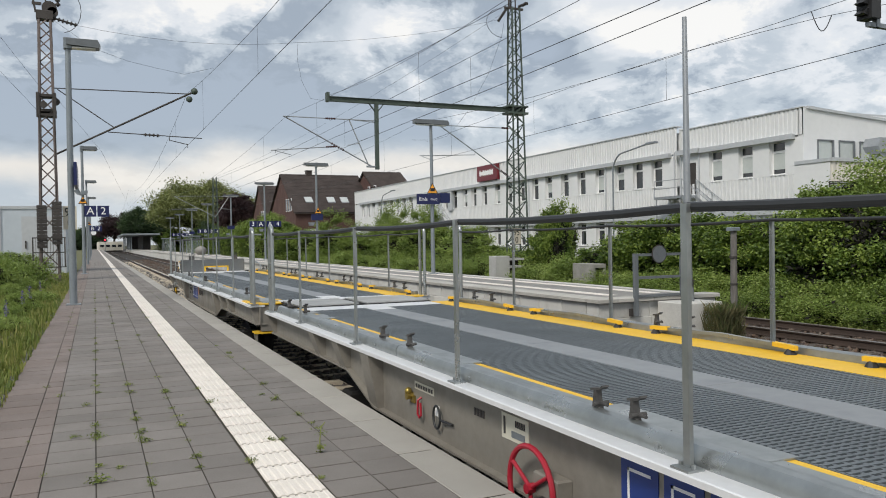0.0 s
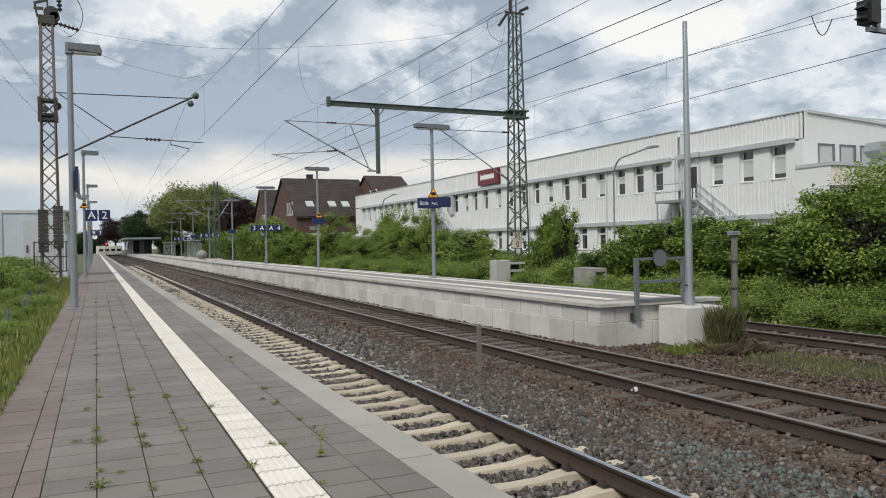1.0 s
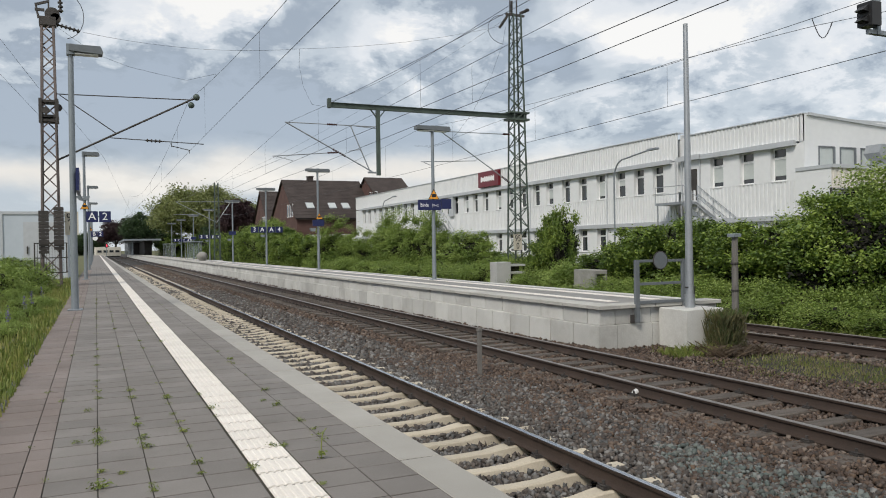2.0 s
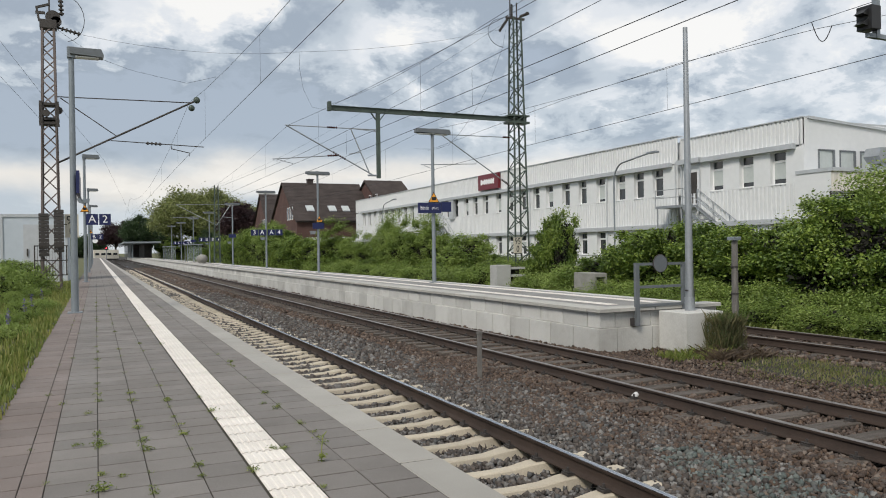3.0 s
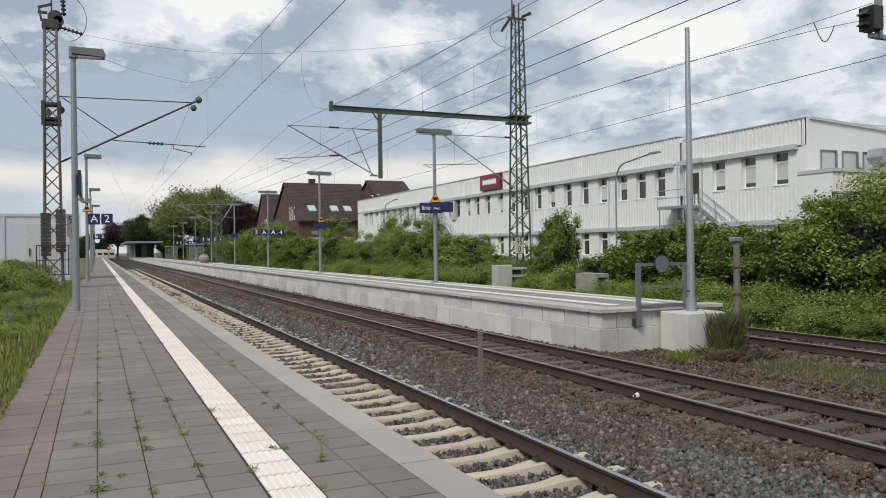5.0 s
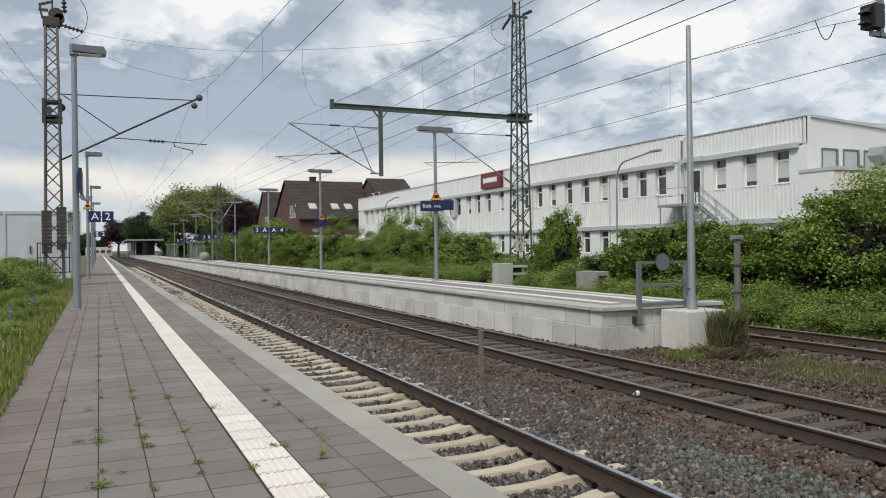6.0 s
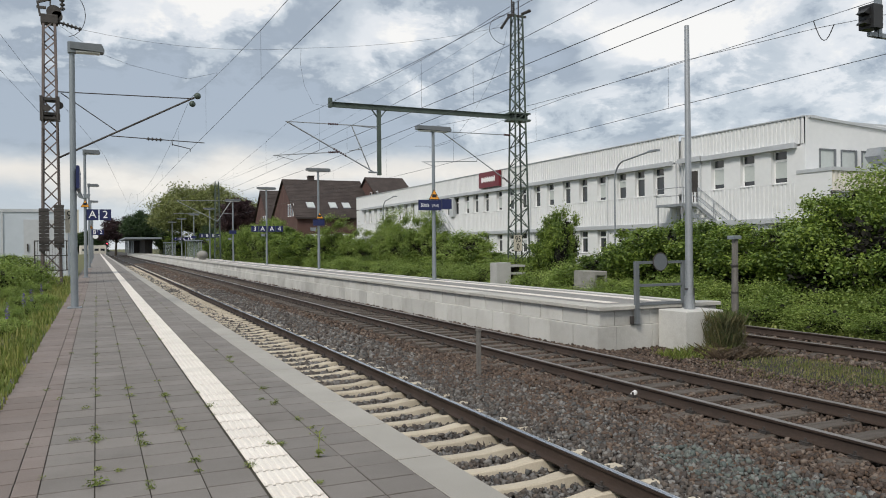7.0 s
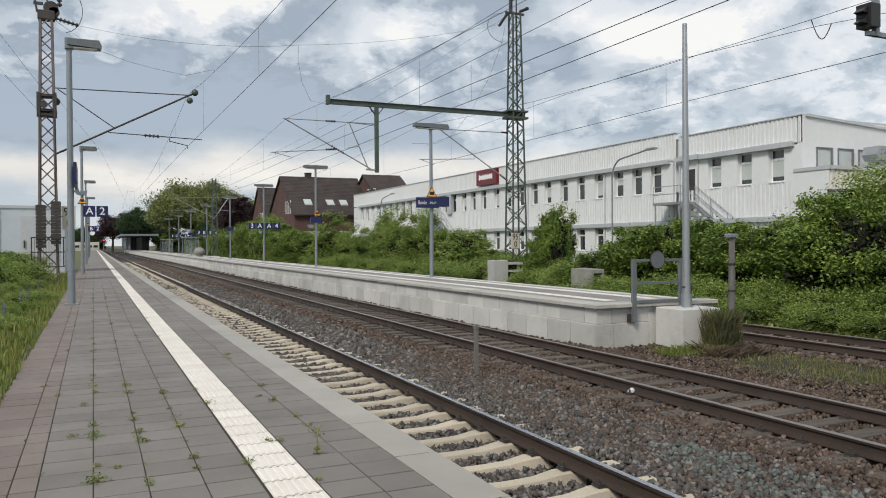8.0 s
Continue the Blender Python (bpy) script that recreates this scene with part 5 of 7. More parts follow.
def bush_template(seed, rx, ry, rz, leaves, size, mat, airy=False, clumps=46):
    rng = np.random.default_rng(seed)
    p, c = crown_points(rng, 60 if airy else clumps, leaves, rx * (0.8 if airy else 1), ry * (0.8 if airy else 1), rz * 0.62, rz * 0.42, 0.25 if airy else 0.2, 0.1 if airy else 0.72)
    v = leaf_quads(p, size, rng)
    low = np.column_stack([rng.uniform(-rx, rx, leaves // 6), rng.uniform(-ry, ry, leaves // 6), rng.uniform(0.05, rz * 0.4, leaves // 6)])
    v = np.concatenate([v, leaf_quads(low, size, rng)])
    me = mesh_from_arrays("foliage", v, len(v) // 4, mat)
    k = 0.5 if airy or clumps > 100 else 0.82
    # dark leaf quads added inside the crown, painting the shade between the leaves
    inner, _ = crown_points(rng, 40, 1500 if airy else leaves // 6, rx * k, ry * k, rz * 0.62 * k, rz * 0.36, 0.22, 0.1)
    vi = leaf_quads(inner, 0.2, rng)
    twigs = mesh_from_arrays("undergrowth", vi, len(vi) // 4, M_INNER_SHADE)
    st = stems_mesh(rng, c[rng.permutation(len(c))[:22 if airy else 14]], 0.025 if airy else 0.03, rx * 0.25)
    return me, st, twigs


TEMPLATES = {
    "hedge": [bush_template(10 + k, 1.5, 1.6, 3.2, 17000, 0.115, M_LEAF) for k in range(3)],
    "low": [bush_template(20 + k, 1.2, 1.4, 1.3, 11000, 0.075, M_LEAF_LIGHT, clumps=120) for k in range(2)],
    "airy": [bush_template(30 + k, 1.5, 1.6, 5.0, 15000, 0.115, M_LEAF_LIGHT, True) for k in range(3)],
    "dark": [bush_template(40 + k, 1.4, 1.5, 3.4, 14000, 0.10, M_LEAF_DARK) for k in range(2)],
    "young": [bush_template(50 + k, 1.3, 1.3, 3.6, 15000, 0.11, M_LEAF_LIGHT) for k in range(2)],
}
BUSH_LABELS = {"hedge": "dense mid-green hedge bush beside the siding", "low": "low pale green bramble at the foot of the hedge",
               "airy": "tall loose shrub with pale young leaves", "dark": "dark green dense bush", "young": "fresh light green bush in full leaf"}


def bush(kind, x, y, z, sx=1.0, sz=1.0):
    # twigs holds the near-black inner mesh that stands in for shade
    me, st, twigs = RNG.choice(TEMPLATES[kind])
    e = thing("bush", BUSH_LABELS[kind], "bush", "bushes along the line", (x, y, z), RNG.uniform(0, 360))
    e.scale = (sx, sx, sz)
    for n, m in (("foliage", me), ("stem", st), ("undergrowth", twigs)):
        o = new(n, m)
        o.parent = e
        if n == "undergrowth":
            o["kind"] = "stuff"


def plant_hedge():
    r = RNG
    # the thick hedge beside the siding, nearest the camera first
    for y, h in ((6.5, 3.1), (8.5, 3.2), (10.4, 3.3), (12.2, 3.35), (13.9, 3.1), (15.6, 3.2), (17.2, 2.7), (18.7, 2.3), (20.3, 2.5), (21.8, 2.7), (23.5, 2.9), (25.2, 2.5), (26.6, 1.4)):
        bush("hedge", 20.4 + r.uniform(-0.3, 0.3), y, -0.9, 1.05, (h + 0.9) / 4.0)
        bush("hedge" if r.random() < 0.6 else "young", 22.3 + r.uniform(-0.4, 0.4), y + 0.8, -0.9, 1.1, (h + 0.75) / 4.0)
    for y, h in ((11.6, 3.5), (13.2, 3.1), (15.2, 3.5), (17.3, 3.3)):
        bush("young", 22.9 + r.uniform(-0.4, 0.4), y, -0.9, 1.0, (h + 1.2) / 4.0)
    for y in np.arange(7.5, 26, 1.9):
        bush("low", 18.6 + r.uniform(-0.2, 0.3), float(y), -0.95, 0.9, 0.75 + r.uniform(-0.1, 0.15))
        bush("low", 17.6 + r.uniform(-0.15, 0.15), float(y) + 0.9, -0.95, 0.75, 0.45 + r.uniform(-0.05, 0.1))
    for y, h, k in ((28.2, 1.1, "hedge"), (29.6, 0.7, "hedge"), (31.5, 3.9, "oval"), (32.2, 2.6, "oval"), (34.5, 1.0, "low"), (37.0, 0.9, "low")):
        bush("hedge" if k == "oval" else k, 20.6 + r.uniform(-0.2, 0.3), y, -0.9, 0.62 if k == "oval" else 1.0, (h + 1.0) / (4.0 if k != "low" else 1.7))
    for y, h, k, x in ((38.5, 0.7, "young", 21.6), (40.6, 0.9, "young", 21.8), (43.0, 2.5, "young", 21.4), (46.2, 1.0, "young", 21.5), (49.4, 3.9, "airy", 21.9), (51.2, 3.8, "airy", 21.4),
                       (52.4, 3.9, "airy", 22.3), (55.2, 4.3, "airy", 21.5), (57.5, 4.2, "airy", 21.6), (60.2, 3.6, "airy", 22.0), (63.5, 3.0, "airy", 21.6), (67.0, 3.3, "airy", 21.2),
                       (71.5, 4.4, "airy", 20.8), (75.0, 3.2, "hedge", 20.5), (78.5, 3.2, "hedge", 20.0), (82.0, 3.0, "hedge", 20.2), (86.0, 3.2, "young", 19.6), (90.0, 4.6, "hedge", 20.0),
                       (94.5, 5.2, "young", 20.2), (99.0, 5.6, "young", 20.3), (104.0, 5.2, "hedge", 20.2), (109.0, 5.0, "young", 20.0), (115.0, 4.5, "hedge", 20.0), (122.0, 4.5, "hedge", 20.0),
                       (130.0, 4.4, "young", 19.5), (139.0, 4.6, "hedge", 19.5), (149.0, 4.6, "hedge", 19.5)):
        bush(k, x, y, -0.9, (0.92 if k == "airy" else 1.1) if y < 70 else 1.5, (h + 1.0) / (5.6 if k == "airy" else 4.0))
    for y in np.arange(28, 84, 3.0):
        bush("low", 19.4 + r.uniform(-0.4, 0.5), float(y), -0.95, 1.0, 0.8 + r.uniform(-0.1, 0.25))
        if y > 36:
            bush("hedge", 21.2 + r.uniform(-0.3, 0.8), float(y) + 1.2, -0.9, 1.0, 0.48 + r.uniform(-0.08, 0.12))
    # taller loose shrubs rising behind the hedge
    for x, y, h in ((22.8, 16.2, 3.9), (23.8, 15.0, 4.1), (22.6, 18.6, 3.2), (23.6, 17.4, 3.7), (24.2, 13.6, 4.2), (23.0, 12.0, 3.9)):
        bush("airy", x, y, -0.9, 0.95, (h + 1.0) / 5.6)
    # dark growth under the far trees
    for k in range(15):
        bush("dark" if k % 3 else "hedge", 19.0 + 1.35 * k + r.uniform(-0.6, 0.6), 228 + 60 * r.random() if k < 5 else 205 + 30 * r.random(), -0.9, 1.9, 2.1 + r.uniform(-0.3, 0.5))
    for k in range(6):
        bush("dark", -12 + 2.6 * k + r.uniform(-0.6, 0.6), 300 + 12 * r.random(), -0.9, 2.2, 1.3 + r.uniform(-0.2, 0.3))
    # verge on the camera's side
    for x, y, h, k in ((-3.4, 30.0, 1.3, "low"), (-4.4, 27.5, 1.5, "young"), (-2.8, 33.0, 1.1, "low"), (-5.4, 31, 1.7, "hedge"), (-3.2, 38.0, 1.3, "young"), (-6.5, 26, 1.6, "hedge")):
        bush(k, x, y, -0.4, 0.9, (h + 0.4) / (4.0 if k != "low" else 1.7))
    for k in range(26):
        bush("low", r.uniform(-3.2, -1.2), 6 + 24 * r.random(), -0.15, 0.2 + 0.12 * r.random(), 0.18 + 0.14 * r.random())


plant_hedge()


def far_tree(x, y, r, h, mat, label, seed, leaves=24000):
    rng = np.random.default_rng(seed)
    t = thing("tree", label, "tree", "far trees", (x, y, -0.9))
    part("trunk", Build().tube((0, 0, 0), (0.2, 0, h * 0.35), r * 0.09, r * 0.06, n=9), M_BARK, t)
    p, c = crown_points(rng, 120, leaves, r, r, h * 0.42, h * 0.55, r * 0.11, 0.55)
    v = np.concatenate([leaf_quads(p, 0.2 + r * 0.03, rng), leaf_quads(crown_points(rng, 60, leaves // 4, r * 0.75, r * 0.75, h * 0.34, h * 0.5, r * 0.2, 0.2)[0], 0.7, rng)])
    o = new("crown", mesh_from_arrays("crown", v, len(v) // 4, mat))
    o.parent = t
    b = Build()
    for q in c[:14]:
        b.tube((0.2, 0, h * 0.33), tuple(q), r * 0.035, r * 0.01, n=5)
    part("limb", b, M_BARK, t)["kind"] = "stuff"


far_tree(28.5, 235, 12.5, 19.6, M_LEAF_OLIVE, "large round olive-green tree far behind the platform", 1, 90000)
far_tree(40.0, 240, 8.0, 17.0, M_LEAF_OLIVE, "olive-green tree far behind the platform", 2)
far_tree(13.2, 262, 6.0, 14.5, M_LEAF_DARK, "dark green tree far down the line", 3)
far_tree(6.0, 285, 5.0, 13.0, M_LEAF_COPPER, "dark copper beech far down the line", 4)
far_tree(29.0, 175, 4.2, 14.0, M_LEAF_COPPER, "dark copper-leaved tree beside the brick houses", 5)
far_tree(33.5, 190, 4.5, 12.5, M_LEAF_COPPER, "dark copper-leaved tree beside the brick houses", 6)
far_tree(-12.0, 57, 3.6, 8.0, M_LEAF_DARK, "dark tree behind the cabin", 7)
far_tree(-1.5, 310, 5.0, 9.0, M_LEAF_DARK, "dark tree at the end of the line", 8)
far_tree(17.5, 290, 6.0, 12.0, M_LEAF_DARK, "dark green tree far down the line", 9)
far_tree(-8.0, 330, 7.0, 8.0, M_LEAF_OLIVE, "green tree at the end of the line", 10)


def blades(name, label, category, n, area, hmin, hmax, z_of, mat, seed, keep=None, lean=0.35, width=0.012):
    rng = np.random.default_rng(seed)
    x = rng.uniform(area[0], area[1], n)
    # thicker near the camera
    y = area[2] + (area[3] - area[2]) * rng.uniform(0, 1, n) ** 1.5
    if keep is not None:
        k = keep(x, y, rng)
        x, y = x[k], y[k]
    n = len(x)
    z = z_of(x)
    h = rng.uniform(hmin, hmax, n) * (0.6 + 0.8 * rng.uniform(0, 1, n) ** 2)
    a = rng.uniform(0, 2 * np.pi, n)
    dx, dy = np.cos(a), np.sin(a)
    l = rng.uniform(0.1, 1.0, n) * lean * h
    v = np.empty((n, 4, 3))
    w = width * rng.uniform(0.6, 1.4, n)
    ca, sa = -dy * w, dx * w
    v[:, 0] = np.column_stack([x - ca, y - sa, z])
    v[:, 1] = np.column_stack([x + ca, y + sa, z])
    v[:, 2] = np.column_stack([x + dx * l * 0.4 + ca * 0.7, y + dy * l * 0.4 + sa * 0.7, z + h * 0.6])
    v[:, 3] = np.column_stack([x + dx * l, y + dy * l, z + h])
    o = new(name, mesh_from_arrays(name, v.reshape(-1, 3), n, mat))
    return tagged(o, label, category, kind="stuff")


def verge_z(x):
    return np.interp(x, [-60, -20, -8, -4, -2, -0.75], [-0.6, -0.5, -0.35, -0.2, -0.1, -0.03])


blades("grass", "long uncut grass on the verge beside the platform", "grass", 60000, (-7.0, -0.86, 4.5, 45.0), 0.04, 0.15, verge_z, M_GRASS, 11)
blades("grass", "short grass fringe along the platform's back edge", "grass", 7000, (-1.2, -0.76, 4.5, 30.0), 0.05, 0.16, verge_z, M_GRASS, 12)


def gap_keep(x, y, rng):
    d = np.hypot((x - 12.4) / 1.8, (y - 9.9) / 2.9)
    tufts = np.sin(x * 5.1 + 1.3 * np.sin(y * 3.7)) * np.sin(y * 4.3 + x * 2.1)
    return (d < 1.0) & (rng.uniform(-0.4, 1.1, len(x)) > d * 0.6 - tufts * 0.5)


blades("grass", "sparse green and dry grass between the tracks", "grass", 20000, (10.6, 14.2, 6.5, 12.6), 0.02, 0.07, lambda x: np.full_like(x, -1.0), M_THINGRASS, 13, gap_keep, width=0.007)
blades("grass", "dry straw-coloured grass between the tracks", "grass", 15000, (10.4, 14.2, 6.0, 13.0), 0.02, 0.08, lambda x: np.full_like(x, -1.0), M_DRYGRASS, 23, gap_keep, lean=0.7, width=0.006)
def low_z(x):
    return np.full_like(x, -1.0)


def twig_z(x):
    return -1.0 + 0.7 * np.abs(np.sin(x * 9173.1)) ** 1.4


blades("broom_bush", "fine dark olive broom twigs leaning on the concrete block", "bush", 3000, (12.15, 12.85, 12.35, 12.95), 0.08, 0.22, twig_z, M_STALK, 24, lean=0.7, width=0.0025)
blades("broom_bush", "green upper twigs of the broom beside the block", "bush", 2000, (12.2, 12.8, 12.4, 12.95), 0.12, 0.26, twig_z, M_BROOM, 25, lean=0.5, width=0.0025)
blades("broom_bush", "long bare stalks rising from the broom", "bush", 260, (12.2, 12.8, 12.4, 12.95), 0.45, 0.8, low_z, M_STALK, 27, lean=0.3, width=0.0025)
blades("dead_bramble", "tangled brown dead stalks at the foot of the broom", "weeds", 2200, (11.5, 12.9, 11.7, 12.7), 0.04, 0.2, low_z, M_DEAD, 26, lean=2.2, width=0.004)
blades("grass", "rank grass at the foot of the concrete block", "grass", 1700, (10.8, 12.2, 12.2, 13.0), 0.04, 0.2, low_z, M_GRASS, 14, lean=0.9, width=0.005)
blades("ground_cover", "low green weeds between siding and hedge", "weeds", 30000, (16.6, 21.0, 7.0, 80.0), 0.05, 0.16, lambda x: np.full_like(x, -0.98), M_WEED, 15, lean=1.4, width=0.035)


def verge_flowers():
    rng = np.random.default_rng(5)
    for k in range(9):
        x, y = rng.uniform(-2.2, -1.0), rng.uniform(9, 24)
        t = thing("wild_flower", "tall purple wild flower spike in the grass", "flower", "wild flowers", (float(x), float(y), float(verge_z(x))))
        part("stem", Build().tube((0, 0, 0), (0.02, 0, 0.55), 0.006, 0.004, n=5), M_WEED, t)
        pts = np.column_stack([rng.normal(0, 0.018, 60), rng.normal(0, 0.018, 60), rng.uniform(0.36, 0.62, 60)])
        v = leaf_quads(pts, 0.03, rng)
        o = new("blossom", mesh_from_arrays("blossom", v, len(v) // 4, leaf_flower))
        o.parent = t


leaf_flower = plain("violet blossom", (0.13, 0.10, 0.28), 0.6)
verge_flowers()


def weed_tuft(x, y, z, r, h, seed, n=26, mat=None):
    rng = np.random.default_rng(seed)
    pts = np.column_stack([rng.normal(0, r * 0.45, n), rng.normal(0, r * 0.45, n), rng.uniform(0.006, h, n)])
    v = leaf_quads(pts, max(r * 0.42, 0.012), rng, 0.5, 0.4)
    t = new("weed", mesh_from_arrays("weed", v, len(v) // 4, mat or M_WEED))
    t.location = (x, y, z)
    tagged(t, "small green weed growing in a paving joint", "weed", "joint weeds")


def joint_weeds():
    r = random.Random(3)
    joints = [-0.018, 0.273, 0.578]
    spots = [(-0.01, 11.86, 0.03), (-0.02, 11.06, 0.05), (-0.02, 10.22, 0.04), (-0.02, 8.98, 0.04), (-0.01, 7.92, 0.05), (-0.09, 7.35, 0.05), (-0.02, 6.47, 0.06), (-0.01, 6.08, 0.07), (-0.16, 6.16, 0.05), (-0.00, 5.28, 0.05), (-0.01, 4.93, 0.09), (0.12, 5.18, 0.04), (0.28, 8.17, 0.06), (0.28, 7.76, 0.06), (0.27, 6.53, 0.06), (0.28, 6.81, 0.04), (0.30, 6.10, 0.06), (0.29, 5.79, 0.07), (0.28, 4.72, 0.03), (0.27, 14.75, 0.05), (0.27, 12.06, 0.04), (0.58, 7.60, 0.06), (0.57, 6.84, 0.04), (0.58, 6.16, 0.06), (0.58, 5.20, 0.06), (0.57, 4.95, 0.04), (0.59, 12.65, 0.03), (0.89, 6.93, 0.06), (0.87, 7.65, 0.04), (0.87, 12.36, 0.05), (0.88, 4.93, 0.06), (1.48, 10.73, 0.04), (1.52, 9.89, 0.06), (1.49, 9.50, 0.04), (1.49, 7.56, 0.06), (1.37, 7.06, 0.04), (1.43, 6.78, 0.06), (1.11, 5.41, 0.05), (1.18, 5.37, 0.05), (1.19, 4.38, 0.04)]
    for i, (x, y, s) in enumerate(spots):
        weed_tuft(x, y, -0.004, s * 0.8, s * 0.55, 100 + i, 60)
    for i in range(110):
        x = r.choice(joints + joints + [-0.455, -0.313, 0.875, 1.475])
        weed_tuft(x + r.uniform(-0.006, 0.006), 4.6 + 22 * r.random() ** 1.3, -0.004, r.uniform(0.02, 0.05), 0.025, 200 + i, 22)
    # one tall dry stalk standing in the paving
    t = thing("dry_stalk", "thin yellowish weed stalk standing in the paving", "weed", at=(1.33, 4.93, 0))
    part("stem", Build().path([(0, 0, 0), (0.0, 0, 0.09), (0.01, 0, 0.17), (0.035, 0, 0.2)], 0.004, 5), M_WEED, t)
    rng = np.random.default_rng(9)
    v = leaf_quads(np.column_stack([rng.normal(0, 0.012, 30), rng.normal(0, 0.012, 30), rng.uniform(0.004, 0.06, 30)]), 0.03, rng)
    o = new("leaf_rosette", mesh_from_arrays("leaf_rosette", v, len(v) // 4, M_WEED))
    o.parent = t


joint_weeds()


# ---------------------------------------------------------------- car-carrier wagon, two coupled units
M_WGIRDER = material("moving grey wagon paint", (0.25, 0.235, 0.205), (0.20, 0.185, 0.16), 0.55, 0.1, grain=14, stain=1.4, bump=0.04, dirt=(0.13, 0.105, 0.085), dirt_amount=0.35)
M_WFLANGE = material("moving bright galvanised plate", (0.80, 0.81, 0.82), (0.70, 0.71, 0.72), 0.4, 0.3, grain=12, stain=2.0, bump=0.03)
M_WGUARD = material("moving galvanised guard", (0.40, 0.42, 0.42), (0.29, 0.31, 0.31), 0.35, 0.75, grain=9, stain=3.0, bump=0.05)
M_WGRATE = material("moving blue-grey grating", (0.150, 0.172, 0.185), (0.112, 0.128, 0.140), 0.5, 0.35, grain=10, stain=0.8, bump=0.05)
M_WUNDER = material("moving dark underframe", (0.022, 0.021, 0.020), (0.012, 0.012, 0.012), 0.8, 0.1, grain=20, stain=1.5, bump=0.1)
M_WSTRIP = material("moving grey deck plate", (0.27, 0.285, 0.30), (0.22, 0.235, 0.25), 0.55, 0.2, grain=10, stain=0.9, bump=0.05)
M_WYELLOW = material("moving yellow paint", (0.80, 0.50, 0.03), (0.72, 0.43, 0.025), 0.55, grain=14, stain=1.2, bump=0.04, dirt=(0.42, 0.28, 0.06), dirt_amount=0.25)
M_WCHOCK = material("moving dark chock iron", (0.14, 0.135, 0.13), (0.07, 0.068, 0.066), 0.6, 0.5, grain=20, stain=3.0, bump=0.1)
M_WROPE = plain("black rope cover", (0.022, 0.024, 0.026), 0.55)
M_WRED = plain("red handwheel paint", (0.36, 0.018, 0.035), 0.4)
M_WBLUE = plain("blue wagon mark", (0.018, 0.045, 0.21), 0.4)
M_WORANGE = plain("faded orange mark", (0.46, 0.20, 0.11), 0.5)
M_WLABEL = plain("cream label", (0.62, 0.60, 0.50), 0.5)
M_WINK = plain("dark stencil ink", (0.05, 0.045, 0.045), 0.6)
M_WPLATE = material("moving chequer plate", (0.22, 0.23, 0.235), (0.15, 0.16, 0.165), 0.5, 0.6, grain=20, stain=1.5, bump=0.08)

M_WBRIDGE = material("moving worn bridge plate", (0.46, 0.46, 0.44), (0.33, 0.33, 0.32), 0.5, 0.4, grain=16, stain=1.8, bump=0.1)
UNIT_L = 14.45


def girder_bottom(y):
    """Lower edge of the fish-bellied side girder, y measured from the unit's end."""
    d = min(y, UNIT_L - y)
    return 0.11 if d < 3.55 else (-0.115 if d > 4.35 else 0.11 - 0.225 * (d - 3.55) / 0.8)


def end_loop(t, x, y, s, bent=False):
    """Bent-tube hand loop at a unit's corner."""
    r = 0.1
    if bent:
        pts = [(x, y, 0.45), (x, y, 0.62), (x - 0.04, y + 0.05 * s, 0.70), (x - 0.22, y + 0.14 * s, 0.78), (x - 0.26, y + 0.16 * s, 0.9), (x - 0.28, y + 0.16 * s, 1.62), (x - 0.2, y + 0.1 * s, 1.68), (x, y - 0.25 * s, 1.67)]
    else:
        pts = [(x, y, 0.42), (x, y, 1.52)] + [(x, y - s * (r - r * math.cos(a)), 1.52 + r * math.sin(a)) for a in [math.pi * i / 8 for i in range(1, 8)]] + [(x, y - s * 2 * r, 1.52), (x, y - s * 2 * r, 0.42)]
    lp = part("hand_loop", Build().path(pts, 0.026, 10), M_WGUARD, t, "bent galvanised hand loop")
    for yy in ((y,) if bent else (y, y - s * 2 * r)):
        part("foot", Build().box(x - 0.06, x + 0.06, yy - 0.05, yy + 0.05, 0.42, 0.436), M_WGUARD, lp, smooth=False)


